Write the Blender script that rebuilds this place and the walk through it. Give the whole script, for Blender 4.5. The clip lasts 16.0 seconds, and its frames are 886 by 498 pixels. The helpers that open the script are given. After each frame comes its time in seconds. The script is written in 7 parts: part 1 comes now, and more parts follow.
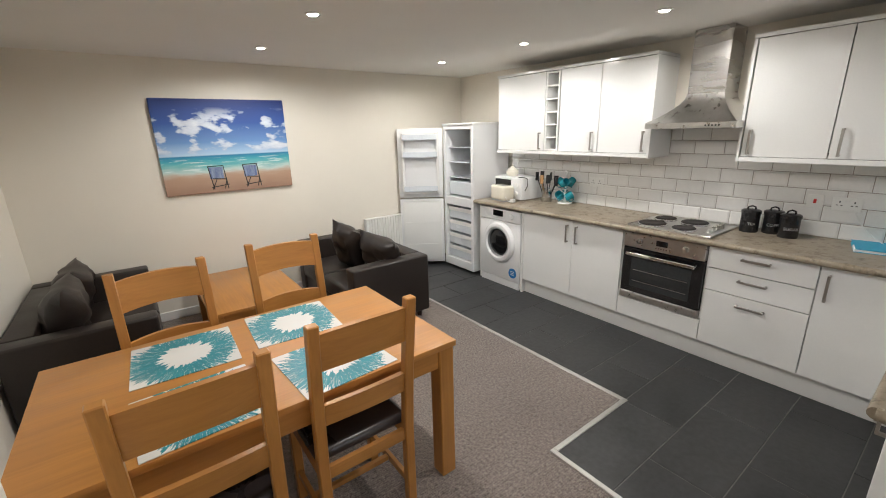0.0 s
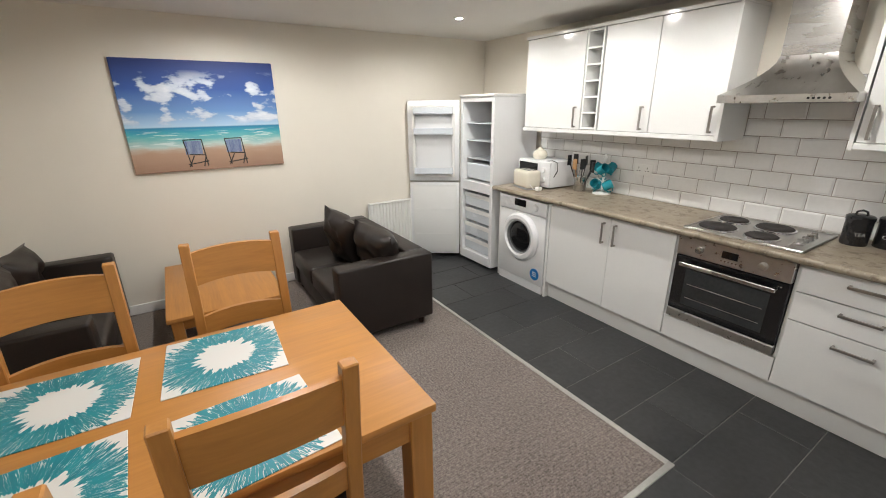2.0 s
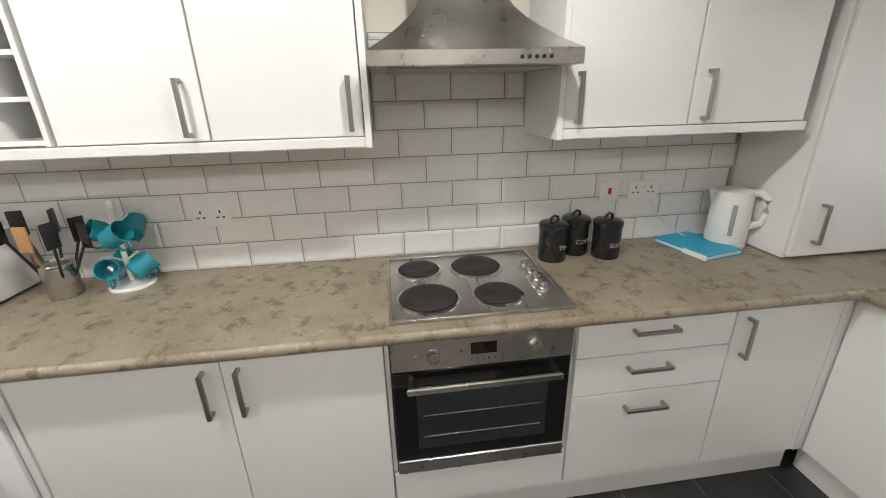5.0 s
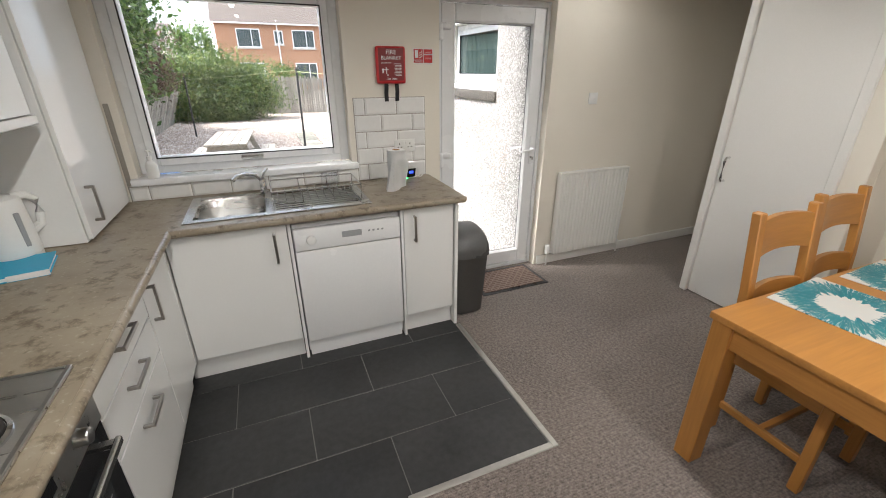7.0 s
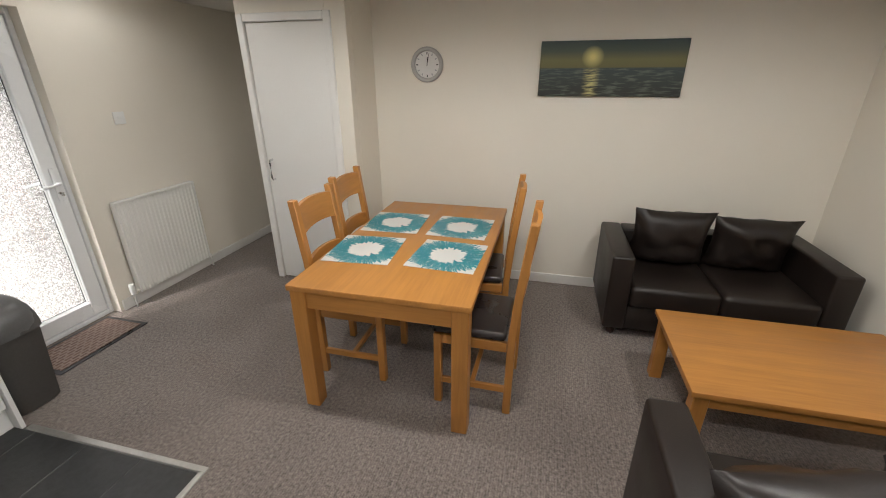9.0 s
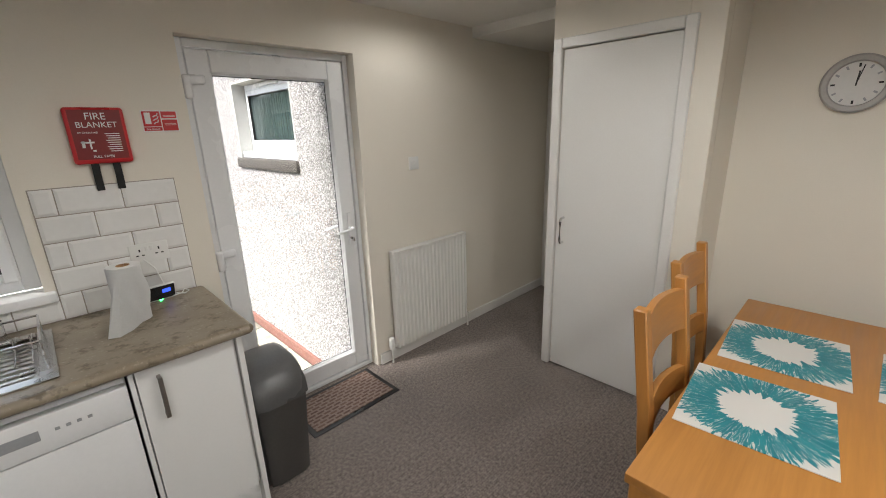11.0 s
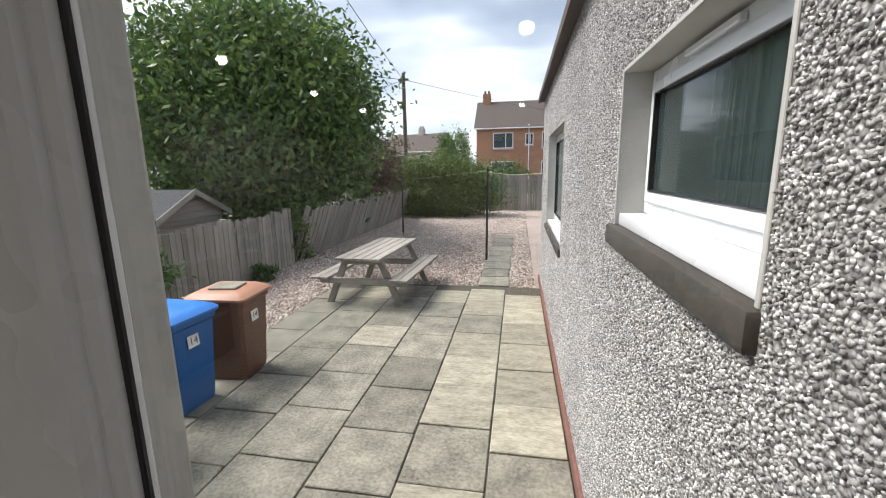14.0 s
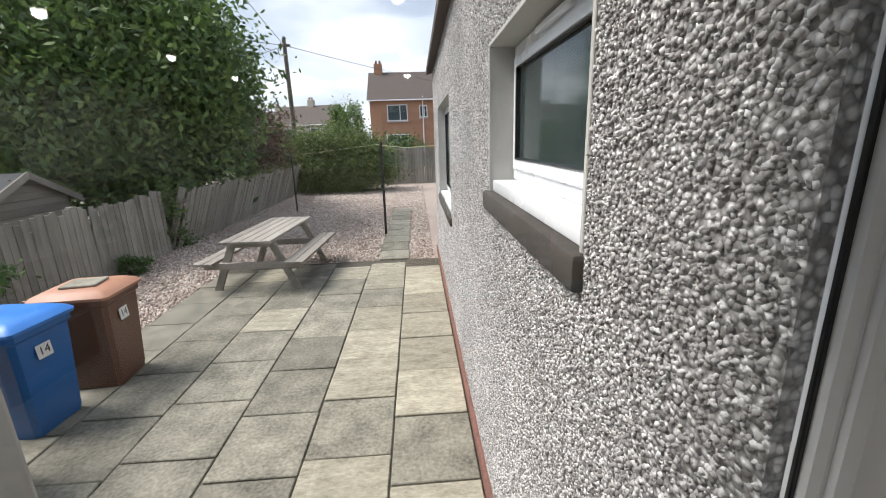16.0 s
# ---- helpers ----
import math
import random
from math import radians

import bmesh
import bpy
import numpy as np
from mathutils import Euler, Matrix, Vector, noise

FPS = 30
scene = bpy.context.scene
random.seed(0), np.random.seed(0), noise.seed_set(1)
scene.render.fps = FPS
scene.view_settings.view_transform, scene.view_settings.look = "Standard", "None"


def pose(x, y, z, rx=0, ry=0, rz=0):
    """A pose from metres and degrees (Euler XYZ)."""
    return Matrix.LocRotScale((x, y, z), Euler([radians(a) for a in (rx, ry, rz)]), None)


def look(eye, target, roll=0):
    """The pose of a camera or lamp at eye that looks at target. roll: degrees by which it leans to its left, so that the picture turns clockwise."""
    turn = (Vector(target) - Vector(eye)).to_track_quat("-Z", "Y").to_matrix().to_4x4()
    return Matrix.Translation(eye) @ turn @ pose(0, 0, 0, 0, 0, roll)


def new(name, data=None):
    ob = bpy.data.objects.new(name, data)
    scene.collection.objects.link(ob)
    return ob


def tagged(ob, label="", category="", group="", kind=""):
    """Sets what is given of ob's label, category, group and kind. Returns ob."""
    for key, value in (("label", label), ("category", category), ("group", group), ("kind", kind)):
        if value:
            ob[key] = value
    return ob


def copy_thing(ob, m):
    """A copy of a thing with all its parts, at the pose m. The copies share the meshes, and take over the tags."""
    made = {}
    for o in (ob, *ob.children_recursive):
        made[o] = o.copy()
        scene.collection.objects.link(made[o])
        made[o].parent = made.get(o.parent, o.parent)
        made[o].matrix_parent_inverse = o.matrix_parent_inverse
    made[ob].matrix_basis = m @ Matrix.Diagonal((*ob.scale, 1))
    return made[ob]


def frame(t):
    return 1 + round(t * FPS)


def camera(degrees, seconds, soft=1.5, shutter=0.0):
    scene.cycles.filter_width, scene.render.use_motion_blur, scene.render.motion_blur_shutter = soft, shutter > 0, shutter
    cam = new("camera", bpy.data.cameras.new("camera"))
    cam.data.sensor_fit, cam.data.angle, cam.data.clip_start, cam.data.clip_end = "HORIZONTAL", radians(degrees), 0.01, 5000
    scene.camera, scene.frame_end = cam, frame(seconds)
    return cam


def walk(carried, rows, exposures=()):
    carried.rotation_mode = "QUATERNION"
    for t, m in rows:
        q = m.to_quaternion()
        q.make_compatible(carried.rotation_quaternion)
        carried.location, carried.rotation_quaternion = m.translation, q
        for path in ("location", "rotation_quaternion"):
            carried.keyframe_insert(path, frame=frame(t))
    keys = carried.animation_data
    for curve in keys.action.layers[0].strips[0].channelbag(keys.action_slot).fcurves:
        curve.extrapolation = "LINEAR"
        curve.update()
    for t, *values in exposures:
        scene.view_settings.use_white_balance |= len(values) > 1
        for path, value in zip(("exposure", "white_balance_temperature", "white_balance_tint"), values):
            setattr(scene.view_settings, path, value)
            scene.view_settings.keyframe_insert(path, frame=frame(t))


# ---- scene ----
cam = camera(94.1, 16.0, soft=1.0)
PATH = [
    (0, (1.478, 1.392, 1.673), (2.626, 2.933, 1.119), -1.5),
    (0.5, (1.499, 1.395, 1.673), (2.453, 3.051, 1.082), -1.7),
    (1, (1.579, 1.465, 1.66), (2.444, 3.155, 1.03), -1.4),
    (1.5, (1.755, 1.628, 1.64), (2.661, 3.294, 1.003), -0.6),
    (2, (1.98, 1.811, 1.639), (3.0, 3.402, 0.985), -0.6),
    (2.5, (2.24, 1.985, 1.631), (3.424, 3.439, 0.937), -0.2),
    (3, (2.489, 2.163, 1.589), (3.862, 3.435, 0.884), -0.2),
    (3.2, (2.57, 2.273, 1.598), (4.006, 3.473, 0.89), -0.2),
    (5.3, (3.635, 3.104, 1.57), (5.384, 2.479, 0.828), -1.4),
    (5.5, (3.738, 3.124, 1.578), (5.355, 2.231, 0.809), -1.2),
    (6, (3.893, 3.222, 1.564), (4.862, 1.663, 0.769), -0.4),
    (6.5, (3.981, 3.416, 1.593), (4.034, 1.589, 0.782), 0.1),
    (7, (4.039, 3.611, 1.597), (3.331, 1.917, 0.804), 0.0),
    (7.5, (4.056, 3.787, 1.62), (2.743, 2.5, 0.832), 0.2),
    (8, (4.109, 3.896, 1.652), (2.39, 3.23, 0.877), 0.1),
    (8.2, (4.134, 3.929, 1.665), (2.34, 3.498, 0.893), -0.1),
    (10.3, (3.717, 3.552, 1.634), (1.96, 2.811, 1.031), -0.6),
    (10.5, (3.637, 3.415, 1.636), (1.974, 2.475, 1.043), -0.7),
    (11, (3.476, 3.041, 1.615), (2.133, 1.668, 1.056), -1.8),
    (11.5, (3.265, 2.658, 1.61), (2.252, 1.026, 1.054), -2.4),
    (12, (2.973, 2.265, 1.647), (2.238, 0.463, 1.186), -2.1),
    (12.5, (2.758, 1.841, 1.67), (2.232, -0.056, 1.315), -1.8),
    (13, (2.56, 1.476, 1.682), (2.326, -0.487, 1.378), -1.2),
    (13.5, (2.466, 1.153, 1.67), (2.584, -0.818, 1.35), -0.9),
    (14, (2.501, 0.933, 1.667), (2.853, -0.999, 1.285), -0.9),
    (14.5, (2.522, 0.835, 1.649), (2.955, -1.063, 1.192), -0.5),
    (15, (2.538, 0.821, 1.645), (2.977, -1.068, 1.154), -0.2),
    (15.5, (2.531, 0.838, 1.649), (2.87, -1.071, 1.158), -0.5),
    (16, (2.426, 0.976, 1.659), (2.315, -0.954, 1.146), -1.8),
]
EXPOSURES = [(0.0, 3.1), (4.0, 3.05), (8.2, 2.9), (11.0, 2.7), (12.0, 2.3), (13.0, 2.0), (13.4, 1.85), (13.8, 1.48), (14.2, 1.34), (16.0, 1.3)]
walk(cam, [(t, look(eye, target, roll)) for t, eye, target, roll in PATH], EXPOSURES)

# ---- world, sun and lamps ----
world = bpy.data.worlds.new("overcast_sky")
scene.world = world
world.use_nodes = True
wn, wl = world.node_tree.nodes, world.node_tree.links
wn.clear()
sky = wn.new("ShaderNodeTexSky")
sky.sky_type, sky.sun_disc = "NISHITA", False
sky.sun_elevation, sky.sun_rotation = radians(53), radians(96)
sky_bg = wn.new("ShaderNodeBackground")
sky_bg.inputs["Strength"].default_value = 0.1
wl.new(sky.outputs[0], sky_bg.inputs["Color"])
wco = wn.new("ShaderNodeTexCoord")
wmap = wn.new("ShaderNodeMapping")
wmap.inputs["Scale"].default_value = (1.0, 1.0, 3.2)
wl.new(wco.outputs["Generated"], wmap.inputs["Vector"])
cloud = wn.new("ShaderNodeTexNoise")
cloud.inputs["Scale"].default_value, cloud.inputs["Detail"].default_value = 2.3, 6.0
wl.new(wmap.outputs[0], cloud.inputs["Vector"])
cramp = wn.new("ShaderNodeValToRGB")
ce = cramp.color_ramp.elements
ce[0].position, ce[0].color = 0.36, (0.30, 0.36, 0.45, 1)
ce[1].position, ce[1].color = 0.66, (0.92, 0.95, 1.0, 1)
mid = ce.new(0.5)
mid.color = (0.46, 0.52, 0.61, 1)
wl.new(cloud.outputs["Fac"], cramp.inputs["Fac"])
cloud_bg = wn.new("ShaderNodeBackground")
cloud_bg.inputs["Strength"].default_value = 0.64
wl.new(cramp.outputs["Color"], cloud_bg.inputs["Color"])
wmix = wn.new("ShaderNodeMixShader")
wmix.inputs["Fac"].default_value = 0.88
wl.new(sky_bg.outputs[0], wmix.inputs[1])
wl.new(cloud_bg.outputs[0], wmix.inputs[2])
wout = wn.new("ShaderNodeOutputWorld")
wl.new(wmix.outputs[0], wout.inputs["Surface"])

sun_data = bpy.data.lights.new("sun", "SUN")
sun_data.energy, sun_data.angle, sun_data.color = 2.4, radians(30), (1.0, 0.965, 0.92)
sun = new("sun", sun_data)
sun.matrix_world = look((9.0, -1.0, 12.0), (0, 0, 0))

CEIL = 2.32
DOWNLIGHTS = [(2.475, 3.9), (2.475, 5.02), (4.18, 3.87), (4.18, 2.77), (4.16, 4.93), (2.475, 2.6), (1.75, 1.35)]
for lx, ly in DOWNLIGHTS:
    ld = bpy.data.lights.new("downlight_lamp", "SPOT")
    ld.energy, ld.spot_size, ld.spot_blend, ld.shadow_soft_size, ld.color = (1.6 if lx < 2 else 5.4 if lx < 4 else 4.6), radians(175), 0.5, 0.03, (1.0, 0.975, 0.94)
    new("downlight_lamp", ld).matrix_world = pose(lx, ly, CEIL - 0.02)


# ---- materials ----
def nodes_of(name):
    m = bpy.data.materials.new(name)
    m.use_nodes = True
    nt = m.node_tree
    return m, nt, nt.nodes["Principled BSDF"]


def math_node(nt, op, a, b=None, clamp=False):
    n = nt.nodes.new("ShaderNodeMath")
    n.operation, n.use_clamp = op, clamp
    for k, v in enumerate((a, b)):
        if v is None:
            continue
        if isinstance(v, (int, float)):
            n.inputs[k].default_value = v
        else:
            nt.links.new(v, n.inputs[k])
    return n.outputs[0]


def mix_colour(nt, fac, a, b, mode="MIX"):
    n = nt.nodes.new("ShaderNodeMix")
    n.data_type, n.blend_type = "RGBA", mode
    for k, v in ((0, fac), (6, a), (7, b)):
        if isinstance(v, (int, float)):
            n.inputs[k].default_value = v
        elif isinstance(v, tuple):
            n.inputs[k].default_value = (*v, 1)
        else:
            nt.links.new(v, n.inputs[k])
    return n.outputs[2]


def place(nt, scale=(1, 1, 1), local=False):
    if local:
        src = nt.nodes.new("ShaderNodeTexCoord").outputs["Object"]
    else:
        src = nt.nodes.new("ShaderNodeNewGeometry").outputs["Position"]
    mp = nt.nodes.new("ShaderNodeMapping")
    mp.inputs["Scale"].default_value = scale
    nt.links.new(src, mp.inputs["Vector"])
    return mp.outputs[0]


def noise_of(nt, vec, scale, detail=4.0, rough=0.55):
    n = nt.nodes.new("ShaderNodeTexNoise")
    n.inputs["Scale"].default_value, n.inputs["Detail"].default_value, n.inputs["Roughness"].default_value = scale, detail, rough
    nt.links.new(vec, n.inputs["Vector"])
    return n.outputs["Fac"]


def spread(nt, v, lo, hi, a=0.0, b=1.0):
    n = nt.nodes.new("ShaderNodeMapRange")
    n.inputs[1].default_value, n.inputs[2].default_value, n.inputs[3].default_value, n.inputs[4].default_value = lo, hi, a, b
    nt.links.new(v, n.inputs[0])
    return n.outputs[0]


def bump_to(nt, bsdf, height, strength, distance):
    n = nt.nodes.new("ShaderNodeBump")
    n.inputs["Strength"].default_value, n.inputs["Distance"].default_value = strength, distance
    nt.links.new(height, n.inputs["Height"])
    nt.links.new(n.outputs[0], bsdf.inputs["Normal"])


def surface(name, dark, light, rough=0.5, metal=0.0, coarse=3.0, fine=60.0, stretch=(1, 1, 1), bump=0.1, depth=0.002,
            rough_var=0.1, vary=0.0, blend=0.5, coat=0.0, lo=0.3, hi=0.7):
    """Two-scale mottled surface between two colours, with fine relief."""
    m, nt, b = nodes_of(name)
    p = place(nt, stretch)
    big, small = noise_of(nt, p, coarse), noise_of(nt, p, fine, 5.0)
    f = math_node(nt, "ADD", math_node(nt, "MULTIPLY", spread(nt, big, lo, hi), blend), math_node(nt, "MULTIPLY", spread(nt, small, lo, hi), 1 - blend), True)
    col = mix_colour(nt, f, dark, light)
    if vary:
        info = nt.nodes.new("ShaderNodeObjectInfo")
        v = spread(nt, info.outputs["Random"], 0, 1, 1 - vary, 1 + vary)
        comb = nt.nodes.new("ShaderNodeCombineColor")
        for k in range(3):
            nt.links.new(v, comb.inputs[k])
        col = mix_colour(nt, 1.0, col, comb.outputs[0], "MULTIPLY")
    nt.links.new(col, b.inputs["Base Color"])
    nt.links.new(spread(nt, big, 0.2, 0.8, max(0.02, rough - rough_var), min(1, rough + rough_var)), b.inputs["Roughness"])
    b.inputs["Metallic"].default_value, b.inputs["Coat Weight"].default_value = metal, coat
    if bump:
        bump_to(nt, b, small, bump, depth)
    return m


PAINT = surface("cream_wall_paint", (0.75, 0.705, 0.62), (0.79, 0.745, 0.66), 0.75, fine=180, bump=0.15, depth=0.001)
CEILPAINT = surface("white_ceiling_paint", (0.74, 0.72, 0.68), (0.78, 0.76, 0.72), 0.8, fine=150, bump=0.12, depth=0.001)
GLOSS = surface("white_gloss_front", (0.80, 0.80, 0.785), (0.83, 0.83, 0.815), 0.13, coarse=1.5, fine=90, bump=0.012, depth=0.0005, rough_var=0.03)
UPVC = surface("white_upvc", (0.76, 0.77, 0.78), (0.80, 0.81, 0.82), 0.28, coarse=2, fine=70, bump=0.02, depth=0.0005)
WHITEWOOD = surface("white_painted_wood", (0.76, 0.75, 0.72), (0.80, 0.79, 0.765), 0.35, coarse=2, fine=120, bump=0.08, depth=0.0008)
ENAMEL = surface("white_enamel", (0.78, 0.785, 0.79), (0.82, 0.825, 0.83), 0.22, coarse=3, fine=80, bump=0.01, depth=0.0004)
PLASTICW = surface("white_plastic", (0.75, 0.75, 0.73), (0.79, 0.79, 0.77), 0.35, fine=100, bump=0.02, depth=0.0004)
GREYPL = surface("grey_plastic", (0.30, 0.31, 0.32), (0.36, 0.37, 0.38), 0.4, fine=100, bump=0.03)
TILEW = surface("white_glazed_tile", (0.74, 0.735, 0.72), (0.80, 0.795, 0.78), 0.09, coarse=6, fine=40, bump=0.02, depth=0.001, rough_var=0.03, vary=0.035)
GROUT = surface("grey_brown_grout", (0.27, 0.245, 0.215), (0.36, 0.33, 0.29), 0.85, fine=150, bump=0.2)
SLATE = surface("dark_slate_tile", (0.017, 0.0175, 0.018), (0.047, 0.048, 0.049), 0.38, coarse=4, fine=30, bump=0.28, depth=0.004, rough_var=0.12, vary=0.16)
FLOORGROUT = surface("floor_tile_grout", (0.17, 0.165, 0.155), (0.25, 0.24, 0.23), 0.9, fine=120, bump=0.2)
STEEL = surface("brushed_steel", (0.50, 0.485, 0.46), (0.64, 0.625, 0.6), 0.3, 1.0, 2.0, 90, (1, 14, 14), 0.05, 0.0006, 0.06)
STEELV = surface("satin_steel", (0.45, 0.44, 0.42), (0.58, 0.57, 0.55), 0.28, 1.0, 2.5, 60, (1, 1, 6), 0.03, 0.0005, 0.06)
NICKEL = surface("brushed_nickel", (0.34, 0.32, 0.29), (0.45, 0.43, 0.40), 0.34, 1.0, 3, 80, (1, 1, 5), 0.03, 0.0004)
CHROME = surface("chrome", (0.65, 0.65, 0.66), (0.75, 0.75, 0.76), 0.08, 1.0, 3, 60, bump=0.0, rough_var=0.04)
BLACKGLASS = surface("black_oven_glass", (0.006, 0.006, 0.007), (0.012, 0.012, 0.013), 0.06, fine=50, bump=0.0, rough_var=0.03)
BLACKPL = surface("black_plastic", (0.012, 0.012, 0.013), (0.022, 0.022, 0.024), 0.32, fine=90, bump=0.03)
BLACKTIN = surface("black_enamelled_tin", (0.010, 0.010, 0.011), (0.018, 0.018, 0.02), 0.24, fine=70, bump=0.02)
IRON = surface("worn_cast_iron", (0.010, 0.008, 0.007), (0.032, 0.026, 0.023), 0.7, 0.0, 8, 60, bump=0.2, depth=0.001)
LEATHER = surface("dark_brown_leather", (0.010, 0.0065, 0.0052), (0.020, 0.0135, 0.0108), 0.42, coarse=3, fine=130, bump=0.3, depth=0.0015)
SEATLEATHER = surface("dark_seat_leather", (0.018, 0.014, 0.014), (0.034, 0.027, 0.027), 0.3, coarse=4, fine=140, bump=0.2, depth=0.001)
TEAL = surface("teal_glazed_ceramic", (0.015, 0.22, 0.28), (0.03, 0.32, 0.38), 0.15, fine=40, bump=0.02)
TURQ = surface("bright_turquoise_card", (0.0, 0.33, 0.55), (0.01, 0.40, 0.62), 0.4, fine=90, bump=0.03)
CREAM = surface("cream_ceramic", (0.70, 0.66, 0.55), (0.76, 0.72, 0.62), 0.2, fine=60, bump=0.02)
PAPER = surface("white_kitchen_paper", (0.80, 0.80, 0.79), (0.86, 0.86, 0.85), 0.9, coarse=20, fine=140, bump=0.3, depth=0.002)
RED = surface("red_plastic", (0.50, 0.016, 0.02), (0.60, 0.025, 0.03), 0.35, fine=70, bump=0.03)
DARKRED = surface("dark_red_label", (0.19, 0.012, 0.014), (0.24, 0.016, 0.018), 0.45, fine=70, bump=0.0)
PRINTW = surface("white_print", (0.78, 0.78, 0.77), (0.84, 0.84, 0.83), 0.5, fine=90, bump=0.0)
INK = surface("black_print", (0.012, 0.012, 0.012), (0.02, 0.02, 0.02), 0.5, fine=90, bump=0.0)
WEB = surface("black_webbing", (0.01, 0.01, 0.01), (0.022, 0.022, 0.022), 0.8, fine=200, bump=0.4)
BLUELABEL = surface("blue_sticker", (0.01, 0.16, 0.45), (0.015, 0.2, 0.52), 0.35, fine=60, bump=0.0)
WOODUT = surface("beech_spoon_wood", (0.35, 0.19, 0.08), (0.48, 0.28, 0.13), 0.5, fine=60, bump=0.1)
STONE = surface("dark_weathered_stone", (0.026, 0.023, 0.02), (0.085, 0.074, 0.064), 0.9, coarse=7, fine=55, bump=0.5, depth=0.006)
RENDER_SMOOTH = surface("smooth_grey_render", (0.38, 0.375, 0.35), (0.50, 0.49, 0.455), 0.9, coarse=5, fine=70, bump=0.3, depth=0.003)
BRICKRED = surface("red_painted_plinth", (0.13, 0.06, 0.048), (0.24, 0.11, 0.085), 0.8, coarse=9, fine=50, bump=0.4, depth=0.004)
OLDWOOD = surface("grey_weathered_timber", (0.15, 0.135, 0.115), (0.32, 0.295, 0.255), 0.9, coarse=2.5, fine=26, stretch=(1, 1, 0.16), bump=0.5, depth=0.004, vary=0.22)
PICNICWOOD = surface("silvered_picnic_timber", (0.17, 0.15, 0.13), (0.36, 0.33, 0.29), 0.9, coarse=3, fine=30, stretch=(1, 0.14, 1), bump=0.5, depth=0.004, vary=0.15)
BARK = surface("brown_bark", (0.035, 0.028, 0.022), (0.10, 0.082, 0.065), 0.95, coarse=6, fine=30, stretch=(1, 1, 0.25), bump=0.8, depth=0.02)
POLEWOOD = surface("tarred_pole_timber", (0.09, 0.075, 0.06), (0.16, 0.135, 0.11), 0.9, coarse=4, fine=40, stretch=(1, 1, 0.1), bump=0.4, depth=0.005)
BINBLACK = surface("dark_grey_bin_plastic", (0.030, 0.034, 0.037), (0.048, 0.052, 0.056), 0.45, fine=120, bump=0.1, depth=0.001)
BINBLUE = surface("blue_bin_plastic", (0.006, 0.10, 0.34), (0.012, 0.135, 0.42), 0.42, fine=120, bump=0.1, depth=0.001)
BINBROWN = surface("brown_bin_plastic", (0.105, 0.042, 0.022), (0.14, 0.058, 0.032), 0.48, fine=120, bump=0.1, depth=0.001)
# bin lids, each in a lighter colour than its body
LIDBROWN = surface("pale_tan_lid_plastic", (0.36, 0.17, 0.105), (0.45, 0.23, 0.145), 0.55, fine=110, bump=0.12, depth=0.001)
LIDBLUE = surface("bright_blue_lid_plastic", (0.025, 0.17, 0.55), (0.05, 0.23, 0.66), 0.4, fine=110, bump=0.1, depth=0.001)
LIDGREY = surface("grey_lid_plastic", (0.07, 0.078, 0.085), (0.11, 0.12, 0.128), 0.3, fine=110, bump=0.1, depth=0.001)
BINTAUPE = surface("taupe_kitchen_bin_plastic", (0.055, 0.052, 0.049), (0.075, 0.071, 0.067), 0.33, fine=100, bump=0.06, depth=0.001)
ROOF = surface("brown_grey_roof_tiles", (0.055, 0.045, 0.04), (0.13, 0.105, 0.092), 0.9, coarse=3, fine=18, bump=0.4, depth=0.02)
HOUSEBRICK = surface("orange_brown_house_render", (0.33, 0.17, 0.10), (0.42, 0.235, 0.145), 0.9, coarse=2, fine=40, bump=0.3, depth=0.01)
HOUSEGREY = surface("pale_house_render", (0.40, 0.37, 0.32), (0.48, 0.45, 0.40), 0.9, coarse=2, fine=30, bump=0.3, depth=0.01)
FELT = surface("dark_roof_felt", (0.035, 0.037, 0.04), (0.065, 0.068, 0.072), 0.9, coarse=4, fine=80, bump=0.4, depth=0.004)
SLAB = surface("weathered_concrete_slab", (0.065, 0.06, 0.047), (0.35, 0.33, 0.265), 0.9, coarse=4, fine=42, bump=0.6, depth=0.005, vary=0.24)
SLABBUFF = surface("buff_riven_slab", (0.15, 0.138, 0.10), (0.46, 0.425, 0.335), 0.85, coarse=5, fine=24, stretch=(1, 2.2, 1), bump=0.8, depth=0.008, vary=0.18)
SOIL = surface("dark_soil_joint", (0.05, 0.045, 0.035), (0.10, 0.09, 0.068), 0.95, coarse=6, fine=90, bump=0.5, depth=0.004)
EARTH = surface("garden_ground", (0.12, 0.10, 0.08), (0.22, 0.19, 0.16), 0.95, coarse=1.2, fine=60, bump=0.5, depth=0.01)
TRIMMETAL = surface("aluminium_threshold", (0.5, 0.49, 0.46), (0.62, 0.61, 0.58), 0.35, 0.8, 6, 60, bump=0.1)


